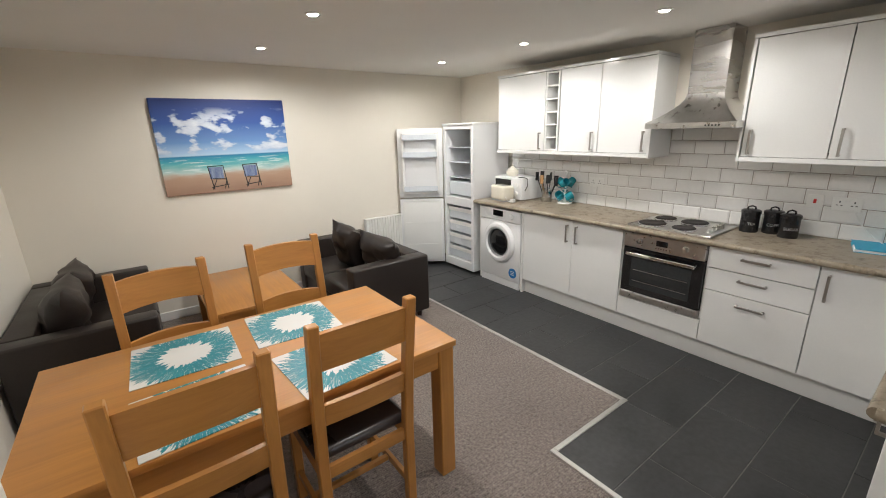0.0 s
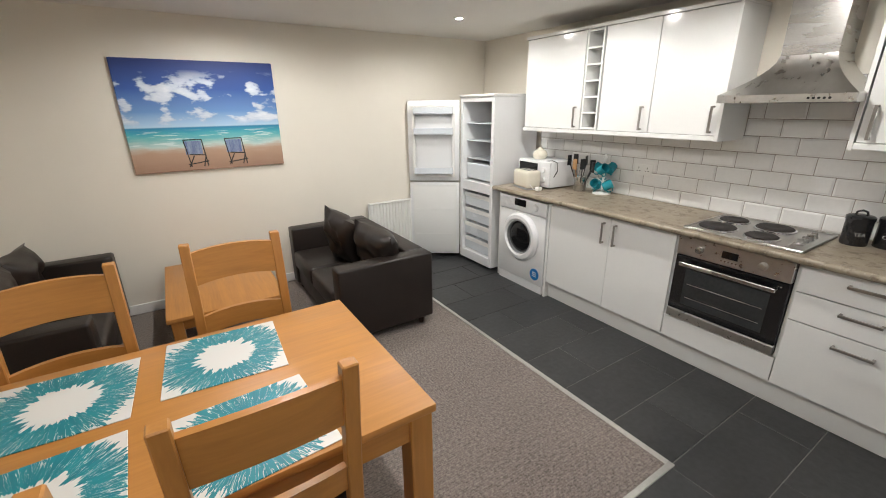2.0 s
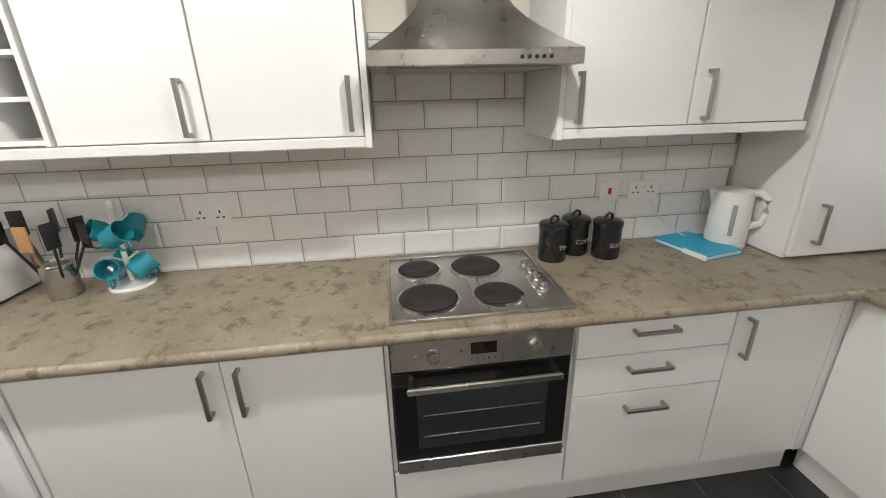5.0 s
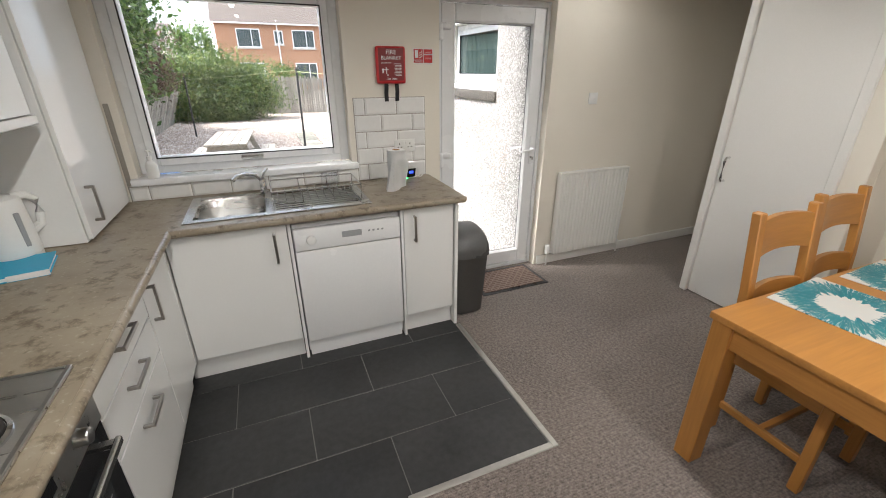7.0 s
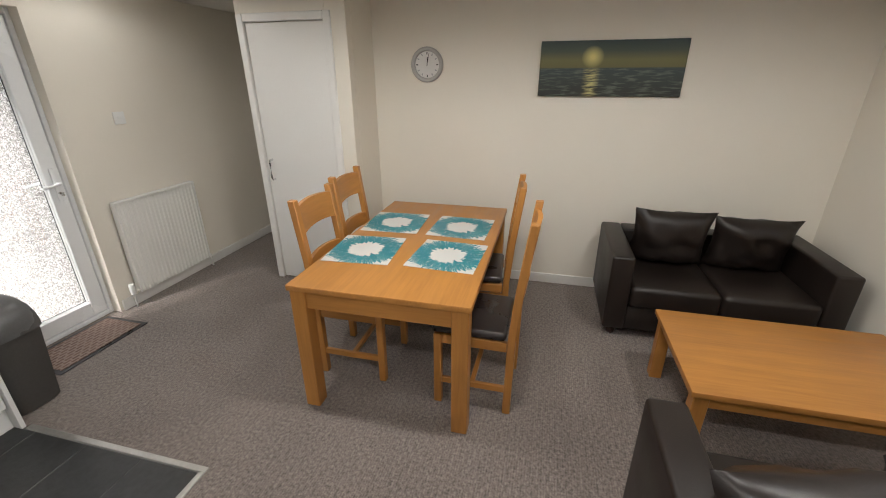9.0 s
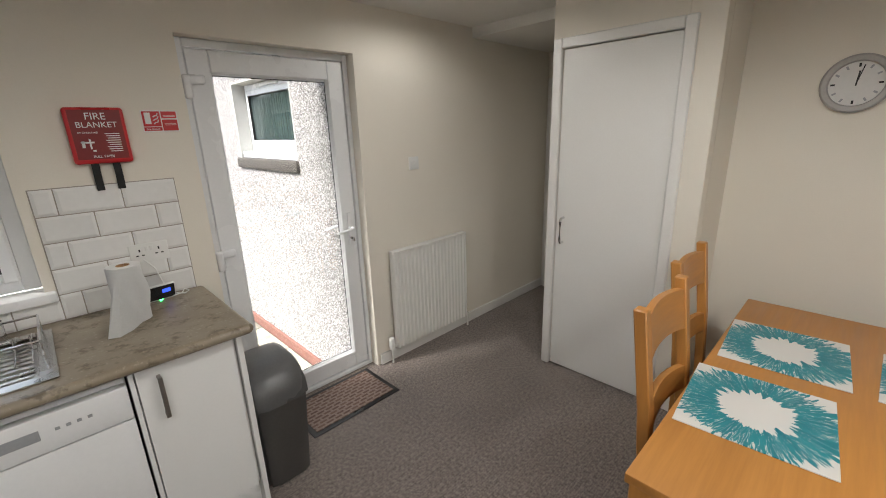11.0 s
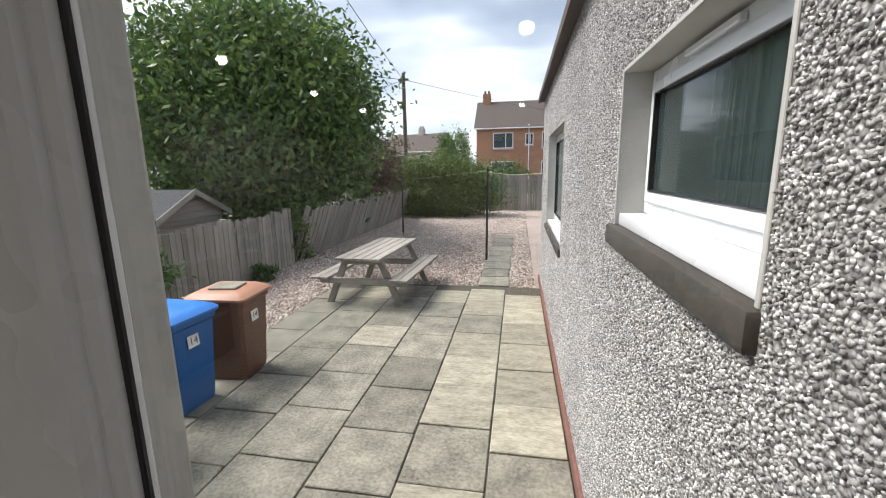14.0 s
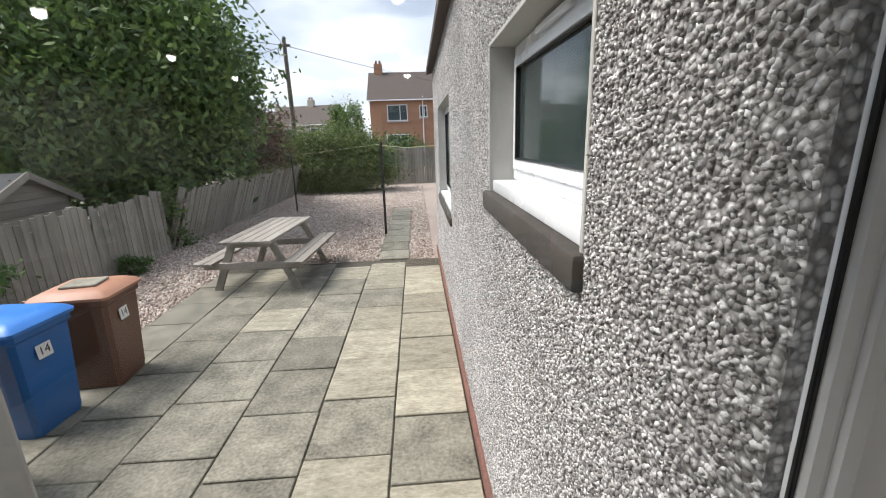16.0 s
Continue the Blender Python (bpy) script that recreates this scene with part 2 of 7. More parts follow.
def oak(name, grain, dark=(0.36, 0.155, 0.038), light=(0.56, 0.255, 0.062)):
    """Honey oak; grain is the axis along which it runs."""
    st = [14.0, 14.0, 14.0]
    st["xyz".index(grain)] = 0.9
    m, nt, b = nodes_of(name)
    p = place(nt, tuple(st))
    g1, g2 = noise_of(nt, p, 1.6, 6.0, 0.6), noise_of(nt, p, 7.0, 4.0)
    soft = noise_of(nt, place(nt), 3.0, 2.0)
    info = nt.nodes.new("ShaderNodeObjectInfo")
    f = math_node(nt, "ADD", math_node(nt, "MULTIPLY", spread(nt, g1, 0.3, 0.7), 0.55), math_node(nt, "MULTIPLY", spread(nt, g2, 0.3, 0.7), 0.25))
    f = math_node(nt, "ADD", f, math_node(nt, "MULTIPLY", spread(nt, soft, 0.3, 0.7), 0.2), True)
    f = math_node(nt, "ADD", f, spread(nt, info.outputs["Random"], 0, 1, -0.12, 0.12), True)
    nt.links.new(mix_colour(nt, f, dark, light), b.inputs["Base Color"])
    nt.links.new(spread(nt, g1, 0.2, 0.8, 0.3, 0.46), b.inputs["Roughness"])
    bump_to(nt, b, g2, 0.08, 0.001)
    return m


OAKX, OAKY, OAKZ = oak("honey_oak_x", "x"), oak("honey_oak_y", "y"), oak("honey_oak_z", "z")


def carpet_material():
    m, nt, b = nodes_of("taupe_loop_carpet")
    p = place(nt)
    big, fleck = noise_of(nt, p, 1.3, 3.0), noise_of(nt, p, 62, 5.0, 0.8)
    rib = nt.nodes.new("ShaderNodeTexWave")
    rib.wave_type, rib.bands_direction = "BANDS", "Y"
    rib.inputs["Scale"].default_value, rib.inputs["Distortion"].default_value, rib.inputs["Detail"].default_value, rib.inputs["Detail Scale"].default_value = 26, 5, 2, 9
    nt.links.new(p, rib.inputs["Vector"])
    f = math_node(nt, "ADD", math_node(nt, "MULTIPLY", spread(nt, fleck, 0.36, 0.64), 0.8), math_node(nt, "MULTIPLY", rib.outputs["Fac"], 0.18))
    f = math_node(nt, "ADD", f, spread(nt, big, 0.3, 0.7, -0.06, 0.12), True)
    nt.links.new(mix_colour(nt, f, (0.06, 0.046, 0.041), (0.36, 0.30, 0.265)), b.inputs["Base Color"])
    b.inputs["Roughness"].default_value = 1.0
    b.inputs["Sheen Weight"].default_value = 0.2
    h = math_node(nt, "ADD", fleck, math_node(nt, "MULTIPLY", rib.outputs["Fac"], 0.5))
    bump_to(nt, b, h, 0.7, 0.006)
    return m


CARPET = carpet_material()


def worktop_material():
    m, nt, b = nodes_of("beige_stone_laminate")
    p = place(nt)
    big, mid_n, small = noise_of(nt, p, 5, 4), noise_of(nt, p, 17, 6, 0.65), noise_of(nt, p, 80, 3)
    col = mix_colour(nt, spread(nt, big, 0.3, 0.7), (0.235, 0.19, 0.135), (0.33, 0.28, 0.21))
    col = mix_colour(nt, spread(nt, mid_n, 0.53, 0.64, 0.0, 0.85), col, (0.125, 0.095, 0.062))
    col = mix_colour(nt, spread(nt, small, 0.6, 0.72, 0.0, 0.45), col, (0.52, 0.47, 0.38))
    nt.links.new(col, b.inputs["Base Color"])
    nt.links.new(spread(nt, mid_n, 0.3, 0.7, 0.3, 0.42), b.inputs["Roughness"])
    bump_to(nt, b, small, 0.05, 0.0006)
    return m


WORKTOP = worktop_material()


def glass_material(name, colour=(1, 1, 1), rough=0.0):
    m, nt, b = nodes_of(name)
    b.inputs["Base Color"].default_value = (*colour, 1)
    b.inputs["Transmission Weight"].default_value, b.inputs["Roughness"].default_value, b.inputs["IOR"].default_value = 1.0, rough, 1.45
    return m


GLASS = glass_material("clear_glass")
FROST = surface("frosted_fridge_plastic", (0.62, 0.66, 0.70), (0.72, 0.76, 0.80), 0.25, fine=60, bump=0.02)
CLEARPL = glass_material("clear_plastic", (0.93, 0.95, 0.96), 0.12)


def dark_pane_material():
    m, nt, b = nodes_of("dark_rippled_glass")
    p = place(nt, (1, 60, 1.2))
    n = noise_of(nt, p, 1.6, 3)
    nt.links.new(mix_colour(nt, spread(nt, n, 0.3, 0.7), (0.022, 0.035, 0.034), (0.05, 0.07, 0.068)), b.inputs["Base Color"])
    b.inputs["Roughness"].default_value = 0.05
    bump_to(nt, b, n, 0.1, 0.002)
    return m


DARKPANE = dark_pane_material()


def glow(name, colour, strength):
    m, nt, b = nodes_of(name)
    b.inputs["Base Color"].default_value = (*colour, 1)
    b.inputs["Emission Color"].default_value = (*colour, 1)
    b.inputs["Emission Strength"].default_value = strength
    return m


BULB = glow("lit_bulb", (1.0, 0.93, 0.82), 5.0)
SCREEN = glow("dim_blue_screen", (0.02, 0.05, 0.5), 0.5)
GREENLED = glow("green_led", (0.05, 0.9, 0.2), 2.0)


def harl_material():
    m, nt, b = nodes_of("grey_white_harling")
    p = place(nt)
    v = nt.nodes.new("ShaderNodeTexVoronoi")
    v.inputs["Scale"].default_value = 95
    nt.links.new(p, v.inputs["Vector"])
    sep = nt.nodes.new("ShaderNodeSeparateColor")
    nt.links.new(v.outputs["Color"], sep.inputs[0])
    grey = mix_colour(nt, sep.outputs[0], (0.16, 0.15, 0.145), (0.82, 0.80, 0.78))
    nt.links.new(mix_colour(nt, spread(nt, v.outputs["Distance"], 0.3, 0.75), grey, (0.20, 0.19, 0.18)), b.inputs["Base Color"])
    b.inputs["Roughness"].default_value = 0.9
    bump_to(nt, b, math_node(nt, "SUBTRACT", 1.0, v.outputs["Distance"]), 0.9, 0.012)
    return m


HARL = harl_material()


def island_material(name, stops, rough=0.85, transl=0.0):
    """Colour picked per loose piece."""
    m, nt, b = nodes_of(name)
    g = nt.nodes.new("ShaderNodeNewGeometry")
    r = nt.nodes.new("ShaderNodeValToRGB")
    els = r.color_ramp.elements
    els[0].position, els[0].color = stops[0][0], (*stops[0][1], 1)
    els[1].position, els[1].color = stops[-1][0], (*stops[-1][1], 1)
    for pos_, c in stops[1:-1]:
        els.new(pos_).color = (*c, 1)
    nt.links.new(g.outputs["Random Per Island"], r.inputs["Fac"])
    soft = noise_of(nt, place(nt), 1.7, 3)
    nt.links.new(mix_colour(nt, spread(nt, soft, 0.3, 0.7, 0.0, 0.35), r.outputs["Color"], stops[0][1]), b.inputs["Base Color"])
    b.inputs["Roughness"].default_value = rough
    if transl:
        b.inputs["Subsurface Weight"].default_value = 0.0
        tr = nt.nodes.new("ShaderNodeBsdfTranslucent")
        nt.links.new(r.outputs["Color"], tr.inputs["Color"])
        mx = nt.nodes.new("ShaderNodeMixShader")
        mx.inputs[0].default_value = transl
        nt.links.new(b.outputs[0], mx.inputs[1])
        nt.links.new(tr.outputs[0], mx.inputs[2])
        nt.links.new(mx.outputs[0], nt.nodes["Material Output"].inputs["Surface"])
    return m


CHIPS = island_material("harling_chips", [(0, (0.12, 0.11, 0.105)), (0.25, (0.30, 0.285, 0.275)), (0.6, (0.54, 0.525, 0.51)), (1, (0.85, 0.84, 0.83))])
PEBBLES = island_material("pink_grey_gravel", [(0, (0.20, 0.155, 0.13)), (0.35, (0.38, 0.295, 0.25)), (0.7, (0.54, 0.455, 0.395)), (1, (0.74, 0.69, 0.63))])
LEAF = island_material("green_leaf", [(0, (0.035, 0.075, 0.02)), (0.5, (0.085, 0.16, 0.038)), (1, (0.20, 0.29, 0.07))], 0.55, 0.3)
LEAFBUSH = island_material("fresh_bush_leaf", [(0, (0.03, 0.075, 0.018)), (0.5, (0.06, 0.135, 0.03)), (1, (0.14, 0.21, 0.05))], 0.55, 0.3)
LEAFHEDGE = island_material("mixed_hedge_leaf", [(0, (0.035, 0.07, 0.018)), (0.5, (0.09, 0.15, 0.035)), (1, (0.24, 0.28, 0.075))], 0.6, 0.3)
LEAFRED = island_material("russet_leaf", [(0, (0.05, 0.025, 0.015)), (0.5, (0.10, 0.055, 0.035)), (1, (0.16, 0.10, 0.06))], 0.6, 0.25)


def beach_material():
    m, nt, b = nodes_of("beach_canvas_print")
    p = place(nt, (1, 1, 1), True)
    s = nt.nodes.new("ShaderNodeSeparateXYZ")
    nt.links.new(p, s.inputs[0])
    z = spread(nt, s.outputs["Z"], 0.0, 0.84)
    r = nt.nodes.new("ShaderNodeValToRGB")
    e = r.color_ramp.elements
    e[0].position, e[0].color = 0.0, (0.33, 0.20, 0.14, 1)
    e[1].position, e[1].color = 1.0, (0.012, 0.03, 0.16, 1)
    for q, c in ((0.17, (0.44, 0.29, 0.20)), (0.215, (0.50, 0.42, 0.34)), (0.24, (0.50, 0.62, 0.58)), (0.30, (0.16, 0.47, 0.48)), (0.36, (0.05, 0.36, 0.45)), (0.405, (0.01, 0.20, 0.38)),
                 (0.415, (0.42, 0.60, 0.75)), (0.55, (0.13, 0.27, 0.55)), (0.75, (0.03, 0.09, 0.33))):
        e.new(q).color = (*c, 1)
    wob = noise_of(nt, place(nt, (3, 3, 14), True), 2.0, 4)
    zz = math_node(nt, "ADD", z, math_node(nt, "MULTIPLY", spread(nt, wob, 0.3, 0.7, -0.02, 0.02), spread(nt, z, 0.34, 0.40, 1.0, 0.0)))
    nt.links.new(zz, r.inputs["Fac"])
    puff = noise_of(nt, place(nt, (3.6, 3.6, 7.2), True), 1.25, 5, 0.5)
    band = math_node(nt, "MULTIPLY", spread(nt, z, 0.42, 0.47), spread(nt, z, 0.80, 0.92, 1, 0), True)
    cl = math_node(nt, "MULTIPLY", spread(nt, puff, 0.51, 0.56), band, True)
    shade = mix_colour(nt, spread(nt, puff, 0.5, 0.72), (0.42, 0.50, 0.62), (0.86, 0.88, 0.9))
    surf = noise_of(nt, place(nt, (4, 4, 40), True), 1.4, 4)
    foam = math_node(nt, "MULTIPLY", spread(nt, surf, 0.56, 0.62, 0, 0.6), math_node(nt, "MULTIPLY", spread(nt, z, 0.2, 0.24), spread(nt, z, 0.36, 0.39, 1, 0), True), True)
    col = mix_colour(nt, foam, mix_colour(nt, cl, r.outputs["Color"], shade), (0.75, 0.82, 0.8))
    nt.links.new(col, b.inputs["Base Color"])
    b.inputs["Roughness"].default_value = 0.55
    bump_to(nt, b, noise_of(nt, p, 400, 2), 0.1, 0.001)
    return m


def sunset_material():
    m, nt, b = nodes_of("sunset_sea_canvas_print")
    p = place(nt, (1, 1, 1), True)
    s = nt.nodes.new("ShaderNodeSeparateXYZ")
    nt.links.new(p, s.inputs[0])
    z = spread(nt, s.outputs["Z"], 0.0, 0.37)
    r = nt.nodes.new("ShaderNodeValToRGB")
    e = r.color_ramp.elements
    e[0].position, e[0].color = 0.0, (0.012, 0.012, 0.008, 1)
    e[1].position, e[1].color = 1.0, (0.02, 0.04, 0.042, 1)
    for q, c in ((0.3, (0.025, 0.035, 0.032)), (0.5, (0.03, 0.05, 0.05)), (0.52, (0.13, 0.12, 0.04)), (0.65, (0.15, 0.14, 0.05)), (0.8, (0.055, 0.075, 0.05))):
        e.new(q).color = (*c, 1)
    nt.links.new(z, r.inputs["Fac"])
    sea = spread(nt, z, 0.5, 0.515, 1, 0)
    wv = noise_of(nt, place(nt, (1, 5, 42), True), 1.8, 5)
    col = mix_colour(nt, math_node(nt, "MULTIPLY", sea, spread(nt, wv, 0.5, 0.66, 0, 0.8)), r.outputs["Color"], (0.13, 0.16, 0.12))
    dy = math_node(nt, "MULTIPLY", math_node(nt, "SUBTRACT", s.outputs["Y"], 0.36), 2.6)
    dz = math_node(nt, "MULTIPLY", math_node(nt, "SUBTRACT", z, 0.70), 1.0)
    d2 = math_node(nt, "SQRT", math_node(nt, "ADD", math_node(nt, "MULTIPLY", dy, dy), math_node(nt, "MULTIPLY", dz, dz)))
    col = mix_colour(nt, spread(nt, d2, 0.03, 0.2, 0.85, 0.0), col, (0.72, 0.62, 0.22))
    pathy = math_node(nt, "MULTIPLY", spread(nt, math_node(nt, "ABSOLUTE", dy), 0.03, 0.16, 0.8, 0), math_node(nt, "MULTIPLY", sea, spread(nt, wv, 0.42, 0.6)), True)
    col = mix_colour(nt, pathy, col, (0.62, 0.55, 0.22))
    nt.links.new(col, b.inputs["Base Color"])
    b.inputs["Roughness"].default_value = 0.5
    bump_to(nt, b, noise_of(nt, p, 400, 2), 0.1, 0.001)
    return m


def placemat_material():
    m, nt, b = nodes_of("teal_burst_placemat")
    p = place(nt, (1, 1, 1), True)
    s = nt.nodes.new("ShaderNodeSeparateXYZ")
    nt.links.new(p, s.inputs[0])
    x, y = math_node(nt, "DIVIDE", s.outputs["X"], 0.195), math_node(nt, "DIVIDE", s.outputs["Y"], 0.205)
    rad = math_node(nt, "SQRT", math_node(nt, "ADD", math_node(nt, "MULTIPLY", x, x), math_node(nt, "MULTIPLY", y, y)))
    ang = math_node(nt, "ARCTAN2", y, x)
    comb = nt.nodes.new("ShaderNodeCombineXYZ")
    nt.links.new(math_node(nt, "MULTIPLY", math_node(nt, "COSINE", ang), 1.0), comb.inputs[0])
    nt.links.new(math_node(nt, "MULTIPLY", math_node(nt, "SINE", ang), 1.0), comb.inputs[1])
    nt.links.new(math_node(nt, "MULTIPLY", rad, 0.12), comb.inputs[2])
    n1, n2 = noise_of(nt, comb.outputs[0], 9, 2), noise_of(nt, comb.outputs[0], 17, 2)
    inner = math_node(nt, "GREATER_THAN", rad, spread(nt, n1, 0.3, 0.7, 0.40, 0.62))
    outer = math_node(nt, "LESS_THAN", rad, spread(nt, n2, 0.35, 0.65, 0.95, 1.2))
    slit = math_node(nt, "LESS_THAN", math_node(nt, "ABSOLUTE", math_node(nt, "SUBTRACT", n2, 0.5)), spread(nt, rad, 0.5, 1.2, 0.0, 0.022))
    ray = math_node(nt, "MULTIPLY", math_node(nt, "MULTIPLY", inner, outer), math_node(nt, "SUBTRACT", 1.0, slit))
    teal = mix_colour(nt, n1, (0.0, 0.13, 0.18), (0.012, 0.30, 0.34))
    nt.links.new(mix_colour(nt, ray, (0.68, 0.67, 0.64), teal), b.inputs["Base Color"])
    b.inputs["Roughness"].default_value = 0.45
    bump_to(nt, b, noise_of(nt, p, 500, 2), 0.15, 0.001)
    return m


def doormat_material():
    m, nt, b = nodes_of("patterned_doormat_pile")
    p = place(nt, (1, 1, 1), True)
    ch = nt.nodes.new("ShaderNodeTexBrick")
    ch.inputs["Color1"].default_value, ch.inputs["Color2"].default_value, ch.inputs["Mortar"].default_value = (0.20, 0.125, 0.095, 1), (0.14, 0.085, 0.065, 1), (0.33, 0.25, 0.21, 1)
    ch.inputs["Scale"].default_value, ch.inputs["Mortar Size"].default_value = 9.0, 0.06
    nt.links.new(p, ch.inputs["Vector"])
    n = noise_of(nt, p, 220, 3)
    nt.links.new(mix_colour(nt, spread(nt, n, 0.3, 0.7, 0, 0.5), ch.outputs["Color"], (0.09, 0.06, 0.05)), b.inputs["Base Color"])
    b.inputs["Roughness"].default_value = 1.0
    bump_to(nt, b, n, 0.6, 0.004)
    return m


BEACH, SUNSET, MATPRINT, MATPILE = beach_material(), sunset_material(), placemat_material(), doormat_material()


# ---- mesh helpers ----
def B():
    return bmesh.new()


def box(bm, x0, x1, y0, y1, z0, z1, bev=0.003, seg=1, m=None):
    g = bmesh.ops.create_cube(bm, size=1.0, matrix=Matrix.Translation(((x0 + x1) / 2, (y0 + y1) / 2, (z0 + z1) / 2)) @ Matrix.Diagonal((x1 - x0, y1 - y0, z1 - z0, 1)))
    vs = g["verts"]
    if bev > 0:
        bev = min(bev, 0.45 * min(abs(x1 - x0), abs(y1 - y0), abs(z1 - z0)))
        es = list({e for v in vs for e in v.link_edges})
        r = bmesh.ops.bevel(bm, geom=es, offset=bev, segments=seg, affect="EDGES", profile=0.5)
        vs = list({v for f in r["faces"] for v in f.verts})
    if m is not None:
        bmesh.ops.transform(bm, matrix=m, verts=vs)
    return bm


def cyl(bm, c, r, h, axis="z", seg=24, r2=None, bev=0.0):
    """A cylinder or cone from its base centre c, h along axis."""
    turn = {"z": Matrix(), "x": Matrix.Rotation(radians(90), 4, "Y"), "y": Matrix.Rotation(radians(-90), 4, "X")}[axis]
    g = bmesh.ops.create_cone(bm, cap_ends=True, segments=seg, radius1=r, radius2=r if r2 is None else r2, depth=h, matrix=Matrix.Translation(c) @ turn @ Matrix.Translation((0, 0, h / 2)))
    if bev:
        es = [e for e in {e for v in g["verts"] for e in v.link_edges} if len(e.link_faces) == 2 and any(len(f.verts) > 4 for f in e.link_faces)]
        bmesh.ops.bevel(bm, geom=es, offset=bev, segments=2, affect="EDGES", profile=0.5)
    return bm


def lathe(bm, c, profile, seg=24):
    """A turned solid round a vertical axis through c; profile of (radius, height)."""
    rings = []
    for r, z in profile:
        rings.append([bm.verts.new((c[0] + r * math.cos(a), c[1] + r * math.sin(a), c[2] + z)) for a in [2 * math.pi * k / seg for k in range(seg)]])
    for a, b_ in zip(rings, rings[1:]):
        for k in range(seg):
            bm.faces.new((a[k], a[(k + 1) % seg], b_[(k + 1) % seg], b_[k]))
    bm.faces.new(rings[0][::-1])
    bm.faces.new(rings[-1])
    return bm


def tube(bm, pts, r, seg=8, r_end=None):
    """A round bar along points."""
    pts = [Vector(p) for p in pts]
    rings, n = [], len(pts)
    up = Vector((0, 0, 1))
    for k, p in enumerate(pts):
        d = (pts[min(k + 1, n - 1)] - pts[max(k - 1, 0)]).normalized()
        a = d.cross(up)
        a = a.normalized() if a.length > 1e-3 else Vector((1, 0, 0))
        c = d.cross(a).normalized()
        rr = r if r_end is None else r + (r_end - r) * k / (n - 1)
        rings.append([bm.verts.new(p + rr * (a * math.cos(2 * math.pi * j / seg) + c * math.sin(2 * math.pi * j / seg))) for j in range(seg)])
    for a, c in zip(rings, rings[1:]):
        for j in range(seg):
            bm.faces.new((a[j], a[(j + 1) % seg], c[(j + 1) % seg], c[j]))
    bm.faces.new(rings[0][::-1])
    bm.faces.new(rings[-1])
    return bm


def prism(bm, poly, axis, a0, a1):
    """A polygon of (u, v) drawn out along an axis; u, v are the other two axes in xyz order."""
    def at(u, v, w):
        return {"x": (w, u, v), "y": (u, w, v), "z": (u, v, w)}[axis]
    lo, hi = [bm.verts.new(at(u, v, a0)) for u, v in poly], [bm.verts.new(at(u, v, a1)) for u, v in poly]
    n = len(poly)
    for k in range(n):
        bm.faces.new((lo[k], lo[(k + 1) % n], hi[(k + 1) % n], hi[k]))
    bm.faces.new(lo[::-1])
    bm.faces.new(hi)
    bmesh.ops.recalc_face_normals(bm, faces=bm.faces)
    return bm


def mesh_of(name, bm, material, smooth=None):
    bmesh.ops.recalc_face_normals(bm, faces=bm.faces)
    me = bpy.data.meshes.new(name)
    bm.to_mesh(me)
    bm.free()
    me.materials.append(material)
    if smooth:
        me.polygons.foreach_set("use_smooth", [True] * len(me.polygons))
        me.set_sharp_from_angle(angle=radians(smooth))
    return me


def part(name, bm, material, parent=None, label="", smooth=35):
    ob = new(name, mesh_of(name, bm, material, smooth))
    if parent is not None:
        ob.parent = parent
    return tagged(ob, label) if label else ob


def thing(name, label, category, m=None, group="", kind=""):
    e = new(name)
    e.empty_display_size = 0.1
    if m is not None:
        e.matrix_world = m
    return tagged(e, label, category, group, kind)


def single(name, bm, material, label, category="", kind="", group="", smooth=35):
    return tagged(part(name, bm, material, None, "", smooth), label, category, group, kind)


def struct(name, bm, material, label, category="", smooth=None):
    return tagged(part(name, bm, material, None, "", smooth), label, category or name.split("_")[0], "", "structure")


def raw(name, verts, faces, material, parent=None):
    me = bpy.data.meshes.new(name)
    me.from_pydata(verts, [], faces)
    me.materials.append(material)
    ob = new(name, me)
    if parent is not None:
        ob.parent = parent
    return ob


def text_part(body, size, material, parent, m, name="lettering"):
    cu = bpy.data.curves.new(name, "FONT")
    cu.body, cu.size, cu.align_x, cu.align_y, cu.extrude = body, size, "CENTER", "CENTER", 0.0006
    tmp = bpy.data.objects.new(name, cu)
    scene.collection.objects.link(tmp)
    me = bpy.data.meshes.new_from_object(tmp.evaluated_get(bpy.context.evaluated_depsgraph_get()))
    bpy.data.objects.remove(tmp)
    me.materials.clear()
    me.materials.append(material)
    ob = new(name, me)
    ob.parent = parent
    ob.matrix_basis = m
    return ob


# ---- the room: floors, walls, ceiling ----
def wall_x(name, y0, y1, x0, x1, z1, holes, label, material=None):
    """A wall along x with rectangular holes (x0, x1, z0, z1)."""
    bm = B()
    cur = x0
    for a, b_, za, zb in sorted(holes):
        box(bm, cur, a, y0, y1, 0, z1, 0)
        if za > 0:
            box(bm, a, b_, y0, y1, 0, za, 0)
        if zb < z1:
            box(bm, a, b_, y0, y1, zb, z1, 0)
        cur = b_
    box(bm, cur, x1, y0, y1, 0, z1, 0)
    bmesh.ops.remove_doubles(bm, verts=bm.verts, dist=1e-5)
    return struct(name, bm, material or PAINT, label, "wall")


